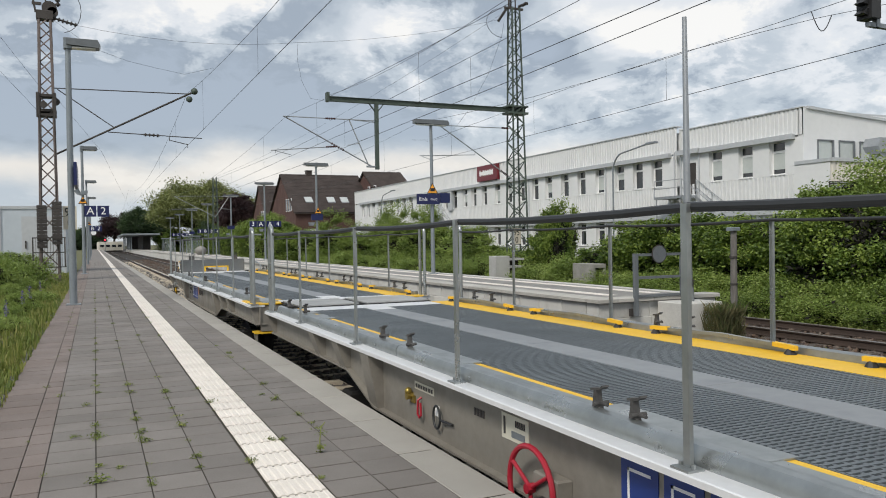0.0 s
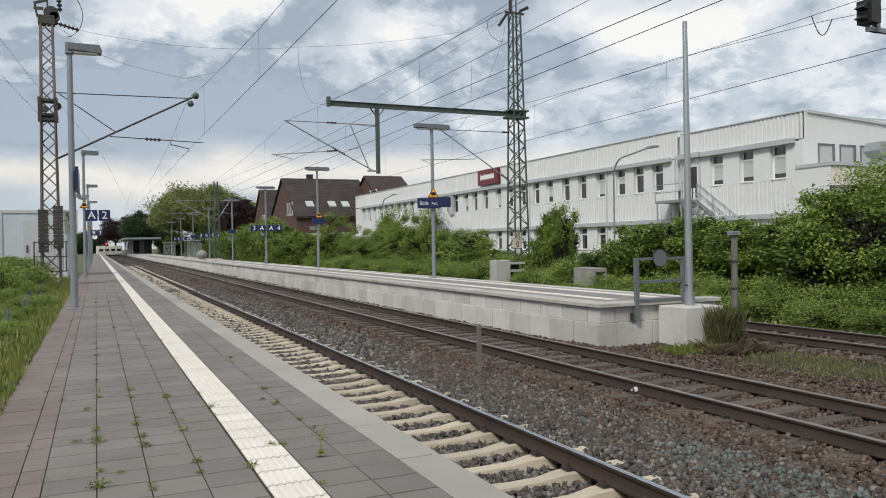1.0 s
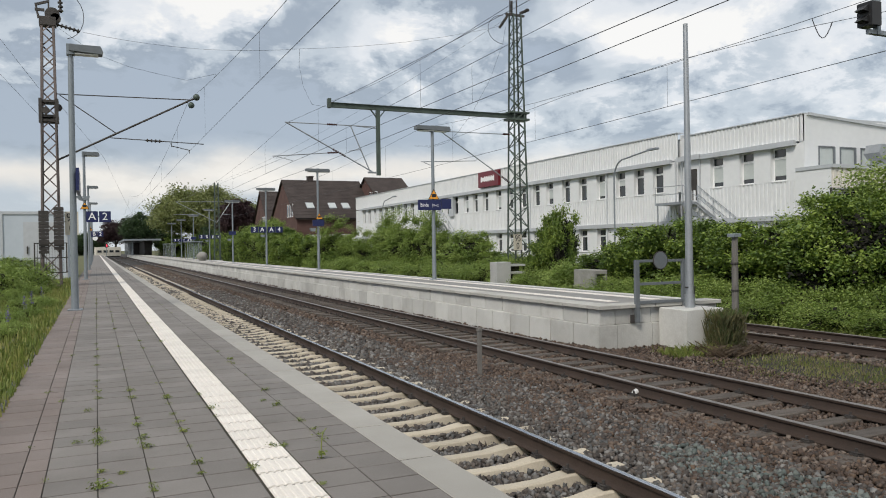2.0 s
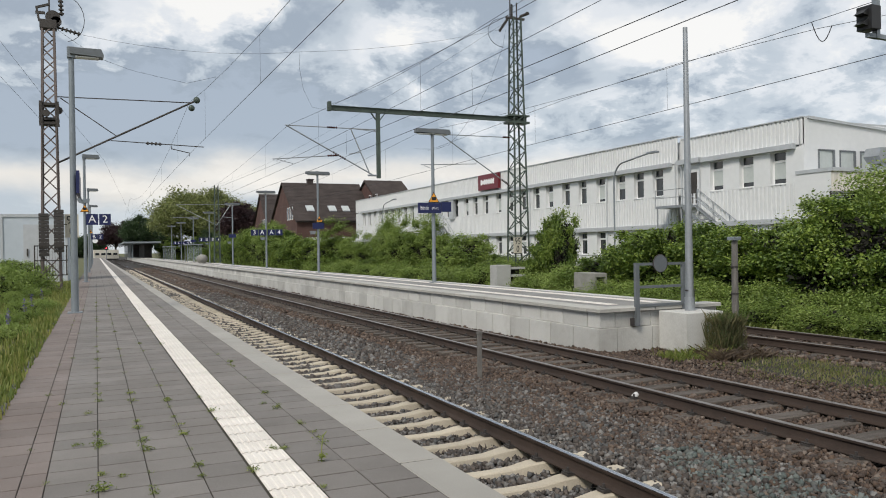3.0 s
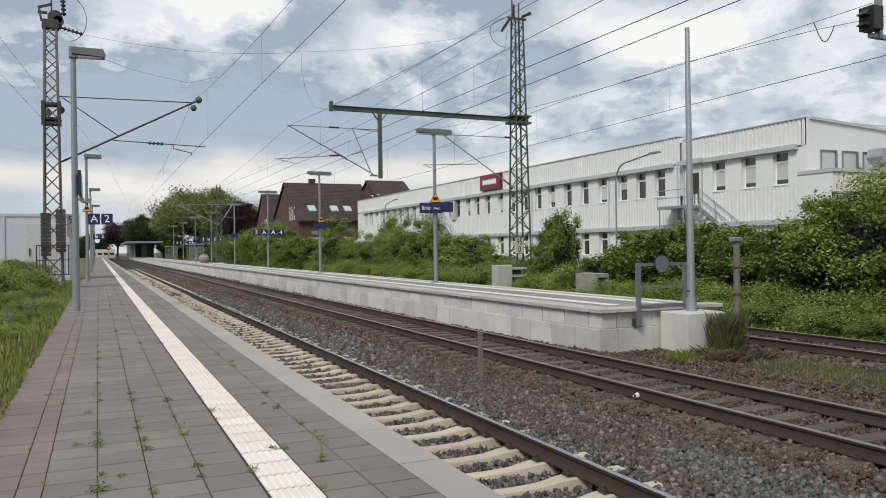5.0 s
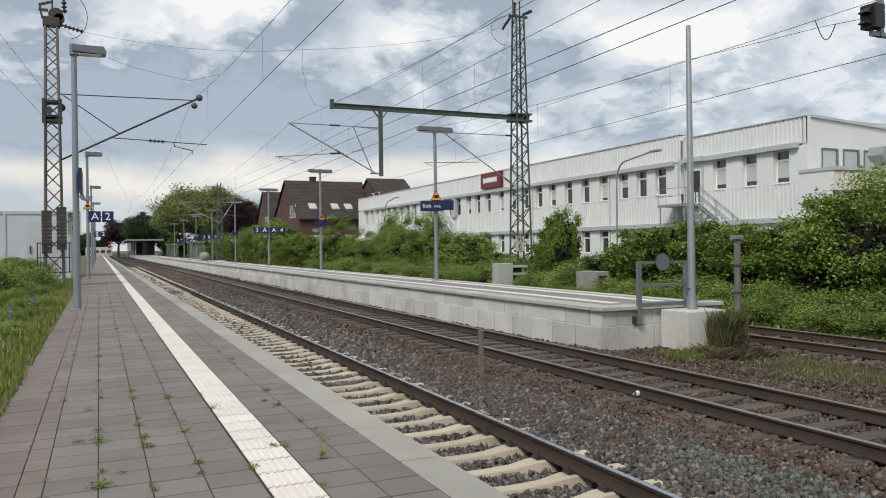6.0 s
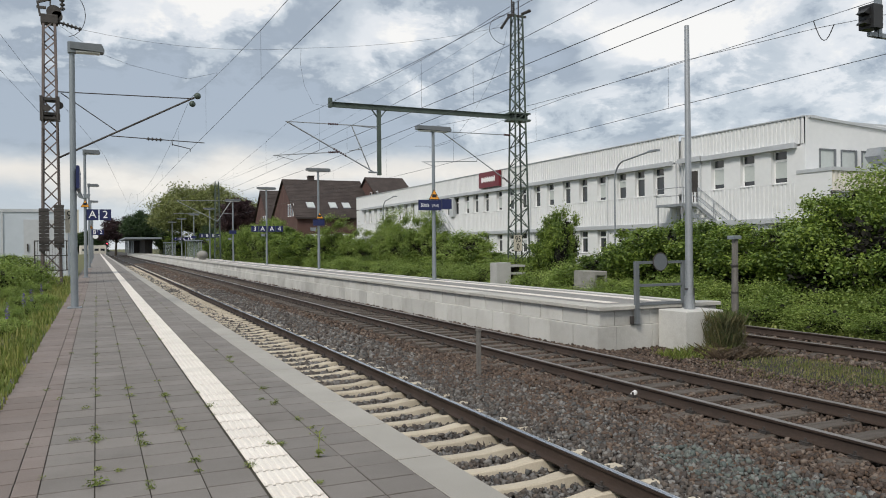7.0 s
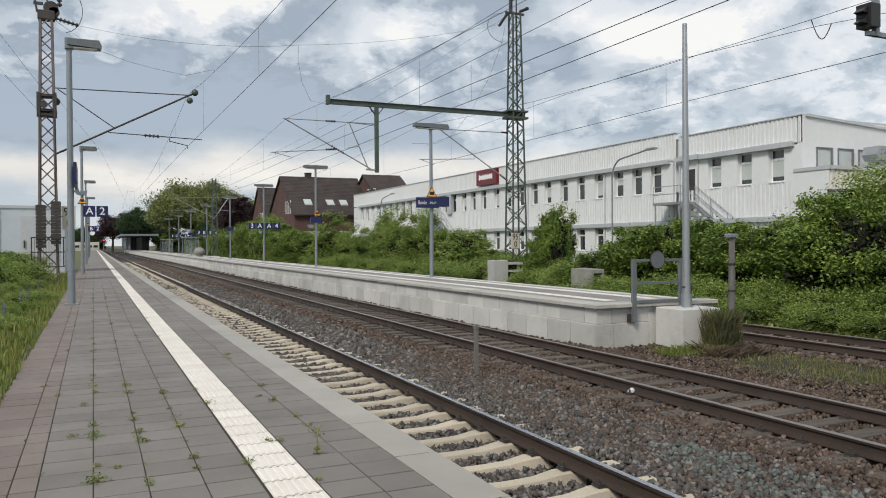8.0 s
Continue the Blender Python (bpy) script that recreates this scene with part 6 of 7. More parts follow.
def wagon_unit(name, label, rear):
    t = thing(name, label, "railway wagon", "wagon units")
    L = UNIT_L
    ys = [0.0, 3.55, 4.35, L - 4.35, L - 3.55, L]
    for s in (-1, 1):
        xw = s * 1.37
        poly = [(-L, 0.385)] + [(-y, girder_bottom(y)) for y in reversed(ys)] + [(0.0, 0.385)]
        g = part("side_girder", Build().prism(poly, xw - 0.012, xw + 0.012, "x"), M_WGIRDER, t, "grey fish-bellied side girder with stencilled markings", False)
        b = Build()
        for a, c in zip(ys, ys[1:]):
            b.bar((s * 1.36, -a, girder_bottom(a)), (s * 1.36, -c, girder_bottom(c)), 0.17, 0.018)
        part("lower_flange", b, M_WGIRDER, g, smooth=False)
        part("top_flange", Build().box(min(s * 1.30, s * 1.54), max(s * 1.30, s * 1.54), -L, 0.0, 0.385, 0.42, 0.006), M_WFLANGE, t, "bright galvanised top flange", False)
        for y in (0.06, 2.47, 3.4, 4.35, L - 4.35, L - 3.4, L - 2.47, L - 0.06):
            zb = girder_bottom(y) + 0.01
            b = Build()
            for o in (-0.11, 0.11) if 1 < y < L - 1 else (0.0,):
                pl = [(s * 1.38, zb), (s * 1.43, zb), (s * 1.53, 0.384), (s * 1.38, 0.384)]
                b.prism(pl if s > 0 else pl[::-1], -y + o - 0.008, -y + o + 0.008)
            if 1 < y < L - 1:
                b.bar((s * 1.43, -y, zb), (s * 1.525, -y, 0.384), 0.012, 0.22, (0, 1, 0))
            part("gusset", b, M_WGIRDER, g, smooth=False)
        # wheel guard in lengths along the deck's edge
        prof = [(1.425, 0.42), (1.425, 0.475), (1.405, 0.507), (1.365, 0.517), (1.325, 0.50), (1.315, 0.42)] if s < 0 else [(1.45, 0.42), (1.45, 0.48), (1.435, 0.50), (1.40, 0.505), (1.37, 0.49), (1.365, 0.42)]
        prof = [(s * a, c) for a, c in (prof if s < 0 else prof[::-1])]
        for k in range(3):
            y0, y1 = 0.3 + k * (L - 0.6) / 3, 0.3 + (k + 1) * (L - 0.6) / 3 - 0.012
            part("wheel_guard", Build().prism(prof[::-1] if s > 0 else prof[::-1], -y1, -y0), M_WGUARD, t, "galvanised wheel guard rail")
        bolt = Build().tube((0.02, 0, 0), (-0.02, 0, 0), 0.016, n=6).mesh("bolt", M_WGUARD)
        for k in range(15):
            piece("bolt", bolt, t, (s * 1.42, -0.6 - k * 0.95, 0.455))
        # painted edge strip inside the guard
        xa, xb = (-1.31, -1.03) if s < 0 else (0.99, 1.36)
        part("edge_strip", Build().box(xa, xb, -L + 0.02, -0.05, 0.41, 0.436), M_WYELLOW, t, "yellow painted deck edge", False)
        if s < 0:
            part("edge_plate", Build().box(-1.30, -1.10, -L + 0.1, -0.1, 0.4365, 0.4445, 0.003), M_WGUARD, t, "galvanised plate over the deck edge", False)
            for ya, yb in ((0.62, 1.0), (1.2, 1.74), (4.25, 5.7), (7.4, 8.6), (10.6, 11.8), (13.4, 14.1)):
                part("edge_plate", Build().box(-1.30, -1.01, -yb, -ya, 0.4375, 0.449, 0.003), M_WGUARD, t, "galvanised plate over the deck edge", False)
        # low lift bars with yellow ends on the far side, plain on the near one
        for ya, yb in ((0.15, 2.1), (2.6, 4.4), (4.9, 6.6), (7.2, 9.0), (9.6, 11.4), (12.0, 14.1)):
            if s > 0:
                bar = part("lift_bar", Build().bar((1.30, -ya, 0.49), (1.37, -(ya + yb) / 2, 0.505), 0.04, 0.03).bar((1.37, -(ya + yb) / 2, 0.505), (1.30, -yb, 0.49), 0.04, 0.03), M_WGUARD, t, smooth=False)
                for y_end, d in ((ya, 1), (yb, -1)):
                    part("yellow_end", Build().bar((1.295, -y_end + 0.01 * d, 0.491), (1.315, -y_end - 0.22 * d, 0.50), 0.046, 0.036), M_WYELLOW, bar, "yellow painted bar end", False)
                for y_end in (ya + 0.05, yb - 0.05):
                    part("rubber_foot", Build().tube((1.30, -y_end, 0.436), (1.30, -y_end, 0.48), 0.05, 0.025), M_WROPE, bar)
        for y in (0.75, 1.6, 4.4, 5.05, 7.65, 7.95, 13.2) if s < 0 else (0.8, 1.35, 4.85, 5.3, 7.6, 8.05, 9.9, 10.4, 13.1, 13.6):
            xc = -1.355 if s < 0 else 1.40
            b = Build().prism([(-y - 0.03, 0.495), (-y + 0.03, 0.495), (-y + 0.014, 0.57), (-y + 0.011, 0.605), (-y - 0.010, 0.605), (-y - 0.014, 0.57)], xc - 0.018, xc + 0.018, "x")
            b.bar((xc, -y + 0.035, 0.603), (xc, -y - 0.045, 0.617), 0.042, 0.012).bar((xc, -y - 0.045, 0.617), (xc, -y - 0.068, 0.632), 0.042, 0.010)
            b.tube((xc - 0.04, -y - 0.02, 0.535), (xc + 0.05, -y - 0.02, 0.535), 0.012, n=8).tube((xc, -y - 0.02, 0.537), (xc, -y - 0.085, 0.537), 0.009, n=6)
            part("wheel_chock", b, M_WCHOCK, t, "dark iron wheel chock clamped on the guard")
        # railing posts and rope
        posts = [1.85, 4.0, 6.22, 8.45, 10.6, 12.6]
        for y in posts:
            x = s * 1.485
            u = [(-0.004, -0.019), (-0.004, 0.019), (0.018, 0.019), (0.018, 0.014), (0.002, 0.014), (0.002, -0.014), (0.018, -0.014), (0.018, -0.019)]
            u = [(x - s * a, -y + c) for a, c in u]
            b = Build().prism(u if s > 0 else u[::-1], 0.43, 1.53, "z")
            p = part("railing_post", b, M_WGUARD, t, "galvanised channel railing post", False)
            part("foot_plate", Build().box(x - 0.045, x + 0.045, -y - 0.055, -y + 0.055, 0.42, 0.43).tube((x, -y + 0.038, 0.43), (x, -y + 0.038, 0.448), 0.011, n=6).tube((x, -y - 0.038, 0.43), (x, -y - 0.038, 0.448), 0.011, n=6), M_WGUARD, p, smooth=False)
        rope, allp = [], [0.22] + posts + [L - 0.22]
        for a, c in zip(allp, allp[1:]):
            seg = sag((s * 1.45, -a, 1.515), (s * 1.45, -c, 1.515), 0.018, 5)
            rope += seg if not rope else seg[1:]
        part("safety_rope", Build().path(rope, 0.021 if s < 0 else 0.014, 8), M_WROPE, t, "black covered safety rope")
        end_loop(t, s * 1.46, -0.03, 1, bent=(s > 0 and rear))
        end_loop(t, s * 1.46, -L + 0.03, -1)
        # underneath
        for y in (2.75, L - 2.75):
            w = part("wheel", Build().tube((s * 0.70, -y, -0.40), (s * 0.82, -y, -0.40), 0.36, n=28).tube((s * 0.67, -y, -0.40), (s * 0.70, -y, -0.40), 0.385, n=28), M_WUNDER, t, "dark steel wheel")
            part("axle_box", Build().box(min(s * 0.9, s * 1.2), max(s * 0.9, s * 1.2), -y - 0.16, -y + 0.16, -0.52, -0.26, 0.03), M_WUNDER, w, smooth=False)
            b = Build()
            for k in range(5):
                b.box(s * 1.05 - 0.06, s * 1.05 + 0.06, -y - 0.55 + k * 0.09, -y + 0.55 - k * 0.09, -0.24 + k * 0.03, -0.215 + k * 0.03)
            part("leaf_spring", b, M_WUNDER, w, smooth=False)
    for y in (2.75, L - 2.75):
        part("axle", Build().tube((-1.1, -y, -0.40), (1.1, -y, -0.40), 0.08, n=12), M_WUNDER, t)
    part("centre_sill", Build().box(-0.45, 0.45, -L + 0.1, -0.1, -0.05, 0.36), M_WUNDER, t, smooth=False)
    part("floor_pan", Build().box(-1.28, 1.28, -L + 0.04, -0.04, 0.36, 0.402), M_WCHOCK, t, "dark floor beneath the gratings", False)
    # gratings: bearing bars along, short bars across
    for xa, xb in ((-1.0, -0.23), (0.11, 0.99)):
        b = Build()
        n = int(round((xb - xa) / 0.062))
        for i in range(n + 1):
            x = xa + i * (xb - xa) / n
            b.box(x - 0.011, x + 0.011, -L + 0.5, -0.5, 0.406, 0.432)
        m = int((L - 1.0) / 0.042)
        for j in range(m + 1):
            y = -0.5 - j * (L - 1.0) / m
            b.box(xa, xb, y - 0.011, y + 0.011, 0.410, 0.4345)
        part("grating", b, M_WGRATE, t, "blue-grey open steel deck grating", False)
    for k in range(6):
        y0, y1 = 0.5 + k * (L - 1.0) / 6, 0.5 + (k + 1) * (L - 1.0) / 6 - 0.008
        pl = part("centre_plate", Build().box(-0.23, 0.11, -y1, -y0, 0.408, 0.441, 0.003), M_WSTRIP, t, "smooth grey centre plate", False)
    for y0, y1 in ((0.03, 0.5), (L - 0.5, L - 0.03)):
        part("end_plate", Build().box(-1.0, 0.99, -y1, -y0, 0.40, 0.440, 0.003), M_WFLANGE, t, "bright end plate of the deck", False)
        part("end_plate_tongue", Build().box(-0.23, 0.11, -y1 - 0.42 if y0 < 1 else -y0, -y1 if y0 < 1 else -y0 + 0.42, 0.41, 0.444), M_WFLANGE, t, smooth=False)
    for y in (-0.06, -L + 0.02):
        part("end_beam", Build().box(-1.36, 1.36, y, y + 0.04, 0.0, 0.40), M_WGIRDER, t, "grey end beam", False)
    return t


WAGON_A = wagon_unit("wagon_unit", "flat car-carrier wagon unit with steel ramp plate at its end", True)
WAGON_B = wagon_unit("wagon_unit", "flat car-carrier wagon unit coupled to its twin", False)


def side_face(t, name, y0, y1, z0, z1, mat, label="", d=0.004, lift=0.0):
    return part(name, Build().box(-1.384 - lift - d, -1.383 - lift, -y1, -y0, z0, z1), mat, t, label, False)


def blue_mark(t, y):
    """Company mark as plain blue blocks with a pale inner line, a pale orange disc and dark bars."""
    for k, (w, h) in enumerate(((0.27, 0.32), (0.25, 0.32), (0.33, 0.33))):
        ya = y + (0.0, 0.31, 0.60)[k]
        m = side_face(t, "blue_block", ya, ya + w, 0.01, 0.01 + h, M_WBLUE, "blue block of the company mark")
        b = Build()
        for a, c, d, e in ((ya + 0.05, ya + w - 0.05, 0.06, 0.075), (ya + 0.05, ya + 0.065, 0.06, h - 0.04), (ya + 0.05, ya + w - 0.05, h - 0.055, h - 0.04)):
            b.box(-1.3905, -1.3885, -c, -a, d, e)
        part("inner_line", b, M_WHITE, m, smooth=False)
    part("orange_disc", Build().tube((-1.3835, -y - 1.08, 0.245), (-1.388, -y - 1.08, 0.245), 0.12, n=24), M_WORANGE, t, "faded orange disc of the company mark")
    for k in range(8):
        side_face(t, "name_bar", y + 1.22 + k * 0.1, y + 1.22 + k * 0.1 + 0.035, 0.14, 0.26, M_WINK)


def unit_details():
    A, B = WAGON_A, WAGON_B
    blue_mark(A, 5.62)
    blue_mark(B, 7.88)
    for z, w in ((0.255, 0.36), (0.165, 0.52)):
        n = int(w / 0.06)
        for k in range(n):
            side_face(A, "number_bar", 4.82 + k * 0.06, 4.82 + k * 0.06 + 0.04, z, z + 0.07, M_WINK)
    letters("lettering", "Laadgrs", 0.10, M_WINK, A, (-1.387, -5.0, 0.10), -90, deep=0.002)
    for a, c, d, e in ((5.36, 5.57, 0.05, 0.056), (5.36, 5.57, 0.18, 0.186), (5.36, 5.366, 0.05, 0.186), (5.564, 5.57, 0.05, 0.186)):
        side_face(A, "frame_line", a, c, d, e, M_WINK)
    letters("lettering", "GE", 0.11, M_WINK, A, (-1.387, -5.465, 0.117), -90, deep=0.002)
    letters("lettering", "33,00 m", 0.075, M_WINK, A, (-1.387, -0.95, 0.19), -90, deep=0.002)
    letters("lettering", "31,74m", 0.06, M_WINK, A, (-1.387, -0.42, 0.28), -90, deep=0.002)
    letters("lettering", "G1", 0.09, M_WINK, A, (-1.387, -1.30, 0.26), -90, deep=0.002)
    for a, c, d, e in ((1.2, 1.42, 0.17, 0.175), (1.2, 1.205, 0.17, 0.34), (1.415, 1.42, 0.17, 0.34)):
        side_face(A, "frame_line", a, c, d, e, M_WINK)
    part("round_badge", Build().tube((-1.383, -0.66, 0.28), (-1.392, -0.66, 0.28), 0.05, n=18), M_WROPE, A)
    side_face(A, "red_mark", 0.82, 0.92, 0.25, 0.33, M_WRED, "small red warning mark")
    side_face(A, "label_plate", 1.62, 1.74, 0.15, 0.30, M_WLABEL, "small pale label plate")
    for y in (3.25, 4.15):
        for k in range(3):
            side_face(A, "table_line", y - 0.14, y + 0.14, 0.13 + 0.07 * k, 0.135 + 0.07 * k, M_WLABEL)
    side_face(A, "reflector_panel", 2.1, 2.35, 0.10, 0.33, plain("pale mesh panel", (0.30, 0.36, 0.36), 0.35), "pale green mesh panel")
    # the ramp plate folded up across the rear end
    for nm, x0, x1, z0, z1 in (("ramp_plate", -1.14, -0.34, 0.46, 0.86), ("ramp_plate", 0.36, 0.94, 0.46, 0.86), ("ramp_plate", -0.34, 0.36, 0.61, 0.86)):
        p = part(nm, Build().box(x0, x1, 0.10, 0.118, z0, z1), M_WPLATE, A, "upright chequer-plate ramp", False)
        b = Build()
        nx, nz = int((x1 - x0) / 0.06), int((z1 - z0) / 0.05)
        for i in range(nx):
            for j in range(nz):
                cx, cz, s = x0 + 0.03 + i * 0.06, z0 + 0.025 + j * 0.05, 1 if (i + j) % 2 else -1
                b.bar((cx - 0.016, 0.098, cz - 0.012 * s), (cx + 0.016, 0.098, cz + 0.012 * s), 0.006, 0.007, (0, 1, 0))
        part("chequer", b, M_WPLATE, p, smooth=False)["kind"] = "stuff"
    b = Build().bar((-0.36, 0.085, 0.62), (0.38, 0.085, 0.62), 0.03, 0.045).bar((-0.36, 0.085, 0.46), (-0.36, 0.085, 0.64), 0.05, 0.03, (0, 1, 0)).bar((0.38, 0.085, 0.46), (0.38, 0.085, 0.64), 0.05, 0.03, (0, 1, 0))
    part("recess_rim", b, M_WYELLOW, A, "yellow rim round the recess", False)
    for x in (-0.78, 0.62):
        part("latch_plate", Build().box(x - 0.09, x + 0.09, 0.12, 0.135, 0.84, 1.0).bar((x - 0.08, 0.13, 1.0), (x - 0.08, 0.13, 1.06), 0.02, 0.015, (0, 1, 0)).bar((x + 0.08, 0.13, 1.0), (x + 0.08, 0.13, 1.06), 0.02, 0.015, (0, 1, 0)).box(x - 0.09, x + 0.09, 0.12, 0.135, 1.055, 1.07), M_WCHOCK, A, "brown latch plate", False)
    for z in (0.58, 0.76):
        part("grab_handle", Build().path([(-1.15, 0.11, z - 0.05), (-1.2, 0.11, z - 0.045), (-1.21, 0.11, z), (-1.2, 0.11, z + 0.045), (-1.15, 0.11, z + 0.05)], 0.013, 8), M_WYELLOW, A, "yellow grab handle")
    part("ramp_hinge", Build().box(-1.1, 0.95, 0.0, 0.12, 0.40, 0.455).bar((-1.16, 0.02, 0.44), (-1.2, 0.12, 0.8), 0.03, 0.03), M_WFLANGE, A, "bright hinge plate of the ramp", False)
    for x in (-0.875, 0.875):
        bf = part("buffer", Build().tube((x, 0.0, 0.29), (x, 0.42, 0.29), 0.11, n=20), M_WUNDER, A, "black buffer")
        part("buffer_head", Build().prism([(x - 0.27, 0.08), (x + 0.27, 0.08), (x + 0.29, 0.2), (x + 0.27, 0.46), (x - 0.27, 0.46), (x - 0.29, 0.2)], 0.42, 0.48), M_WROPE, bf)
    part("hook", Build().path([(-1.36, -1.25, 0.10), (-1.42, -1.25, 0.02), (-1.43, -1.25, -0.08), (-1.40, -1.18, -0.14), (-1.40, -1.1, -0.12), (-1.40, -1.08, -0.06)], 0.03, 8), M_WYELLOW, A, "yellow towing hook")
    part("hook_block", Build().box(-1.47, -1.34, -1.32, -1.14, 0.05, 0.2, 0.01), M_WGUARD, A, smooth=False)
    part("foot_step", Build().bar((-1.4, -0.42, 0.1), (-1.4, -0.42, -0.12), 0.03, 0.03, (1, 0, 0)).bar((-1.4, -0.78, 0.1), (-1.4, -0.78, -0.12), 0.03, 0.03, (1, 0, 0)).box(-1.48, -1.26, -0.8, -0.4, -0.14, -0.12), M_WUNDER, A, "dark foot step below the end", False)
    # between the units
    y = -UNIT_L
    for xa, xb in ((-1.5, -0.9), (0.95, 1.5)):
        part("corner_plate", Build().box(xa, xb, y, y + 0.9, 0.421, 0.437), M_WYELLOW, A, "yellow corner plate of the deck", False)
    st = part("yellow_step", Build().box(-1.45, -1.12, y + 0.02, y + 0.3, -0.04, -0.015), M_WYELLOW, A, "yellow foot step", False)
    part("step_leg", Build().bar((-1.42, y + 0.06, -0.02), (-1.42, y + 0.06, -0.4), 0.06, 0.02, (1, 0, 0)).bar((-1.42, y + 0.28, -0.02), (-1.36, y + 0.24, -0.42), 0.06, 0.02, (1, 0, 0)), M_WGIRDER, st, smooth=False)
    for x0, x1 in ((-1.02, -0.12), (0.0, 1.02)):
        br = part("bridge_plate", Build().box(x0, x1, 0.0 + 0.02, 1.15, 0.452, 0.468), M_WBRIDGE, B, "hinged bridge plate over the gap between the units", False)
        part("rubber_edge", Build().box(x0 - 0.02, x1 + 0.02, 0.0, 1.17, 0.438, 0.452), M_WROPE, br, smooth=False)
    part("drawbar", Build().box(-0.12, 0.12, -0.1, 1.0, 0.1, 0.3), M_WUNDER, B, smooth=False)
    # valves, placard and handwheel on the second unit
    side_face(B, "pale_tag", 5.22, 5.6, 0.2, 0.26, M_WLABEL)
    for k in range(7):
        side_face(B, "tag_line", 5.25 + k * 0.05, 5.28 + k * 0.05, 0.215, 0.245, M_WINK, lift=0.004)
    pl = side_face(B, "placard", 6.67, 7.0, 0.14, 0.30, M_WLABEL, "cream placard with small dark print")
    for k in range(5):
        part("print_bar", Build().box(-1.392, -1.389, -6.86 - 0.025 * k, -6.845 - 0.025 * k, 0.235, 0.275), M_WINK, pl, smooth=False)
    part("print_bar", Build().box(-1.392, -1.389, -6.96, -6.8, 0.165, 0.205), M_GREY, pl, smooth=False)
    part("print_bar", Build().box(-1.392, -1.389, -6.72, -6.70, 0.17, 0.28), M_WINK, pl, smooth=False)
    v = part("valve", Build().ball((-1.42, -5.16, 0.17), 0.032).tube((-1.38, -5.16, 0.13), (-1.44, -5.16, 0.13), 0.03).box(-1.4, -1.385, -5.23, -5.15, 0.08, 0.14), plain("brass valve", (0.40, 0.30, 0.08), 0.35, 0.8), B, "brass brake valve")
    part("lever", Build().path([(-1.39, -5.36, 0.15), (-1.42, -5.36, 0.13), (-1.42, -5.35, 0.02), (-1.42, -5.39, 0.0), (-1.42, -5.42, 0.02), (-1.42, -5.41, 0.12)], 0.01, 6), M_WRED, B, "red pull lever")
    ring = [(-1.42, -5.72 - 0.06 * math.cos(a), 0.07 + 0.085 * math.sin(a)) for a in [i * math.pi / 8 for i in range(17)]]
    part("pull_ring", Build().path(ring + [(-1.42, -5.78, 0.06), (-1.40, -5.96, 0.06)], 0.009, 6), M_WROPE, B, "black pull ring")
    side_face(B, "pale_tag", 5.62, 5.70, 0.06, 0.14, M_WHITE)
    for k in range(4):
        side_face(B, "number_bar", 6.28 + k * 0.04, 6.305 + k * 0.04, 0.2, 0.25, M_WINK)
    c = (-1.50, -7.2, -0.02)
    rim = [(c[0], c[1] + 0.235 * math.cos(a), c[2] + 0.235 * math.sin(a)) for a in [i * math.pi / 14 for i in range(29)]]
    hw = part("handwheel", Build().path(rim, 0.017, 8), M_WRED, B, "red brake handwheel")
    for a in (0.5, 2.6, 4.7):
        part("spoke", Build().tube(c, (c[0], c[1] + 0.23 * math.cos(a), c[2] + 0.23 * math.sin(a)), 0.013), M_WRED, hw)
    part("hub", Build().tube((c[0] - 0.03, c[1], c[2]), (-1.38, c[1], c[2]), 0.03), M_WRED, hw)
    part("gear_box", Build().box(-1.48, -1.385, -7.45, -7.2, -0.04, 0.08, 0.01), M_WGIRDER, B, smooth=False)


unit_details()


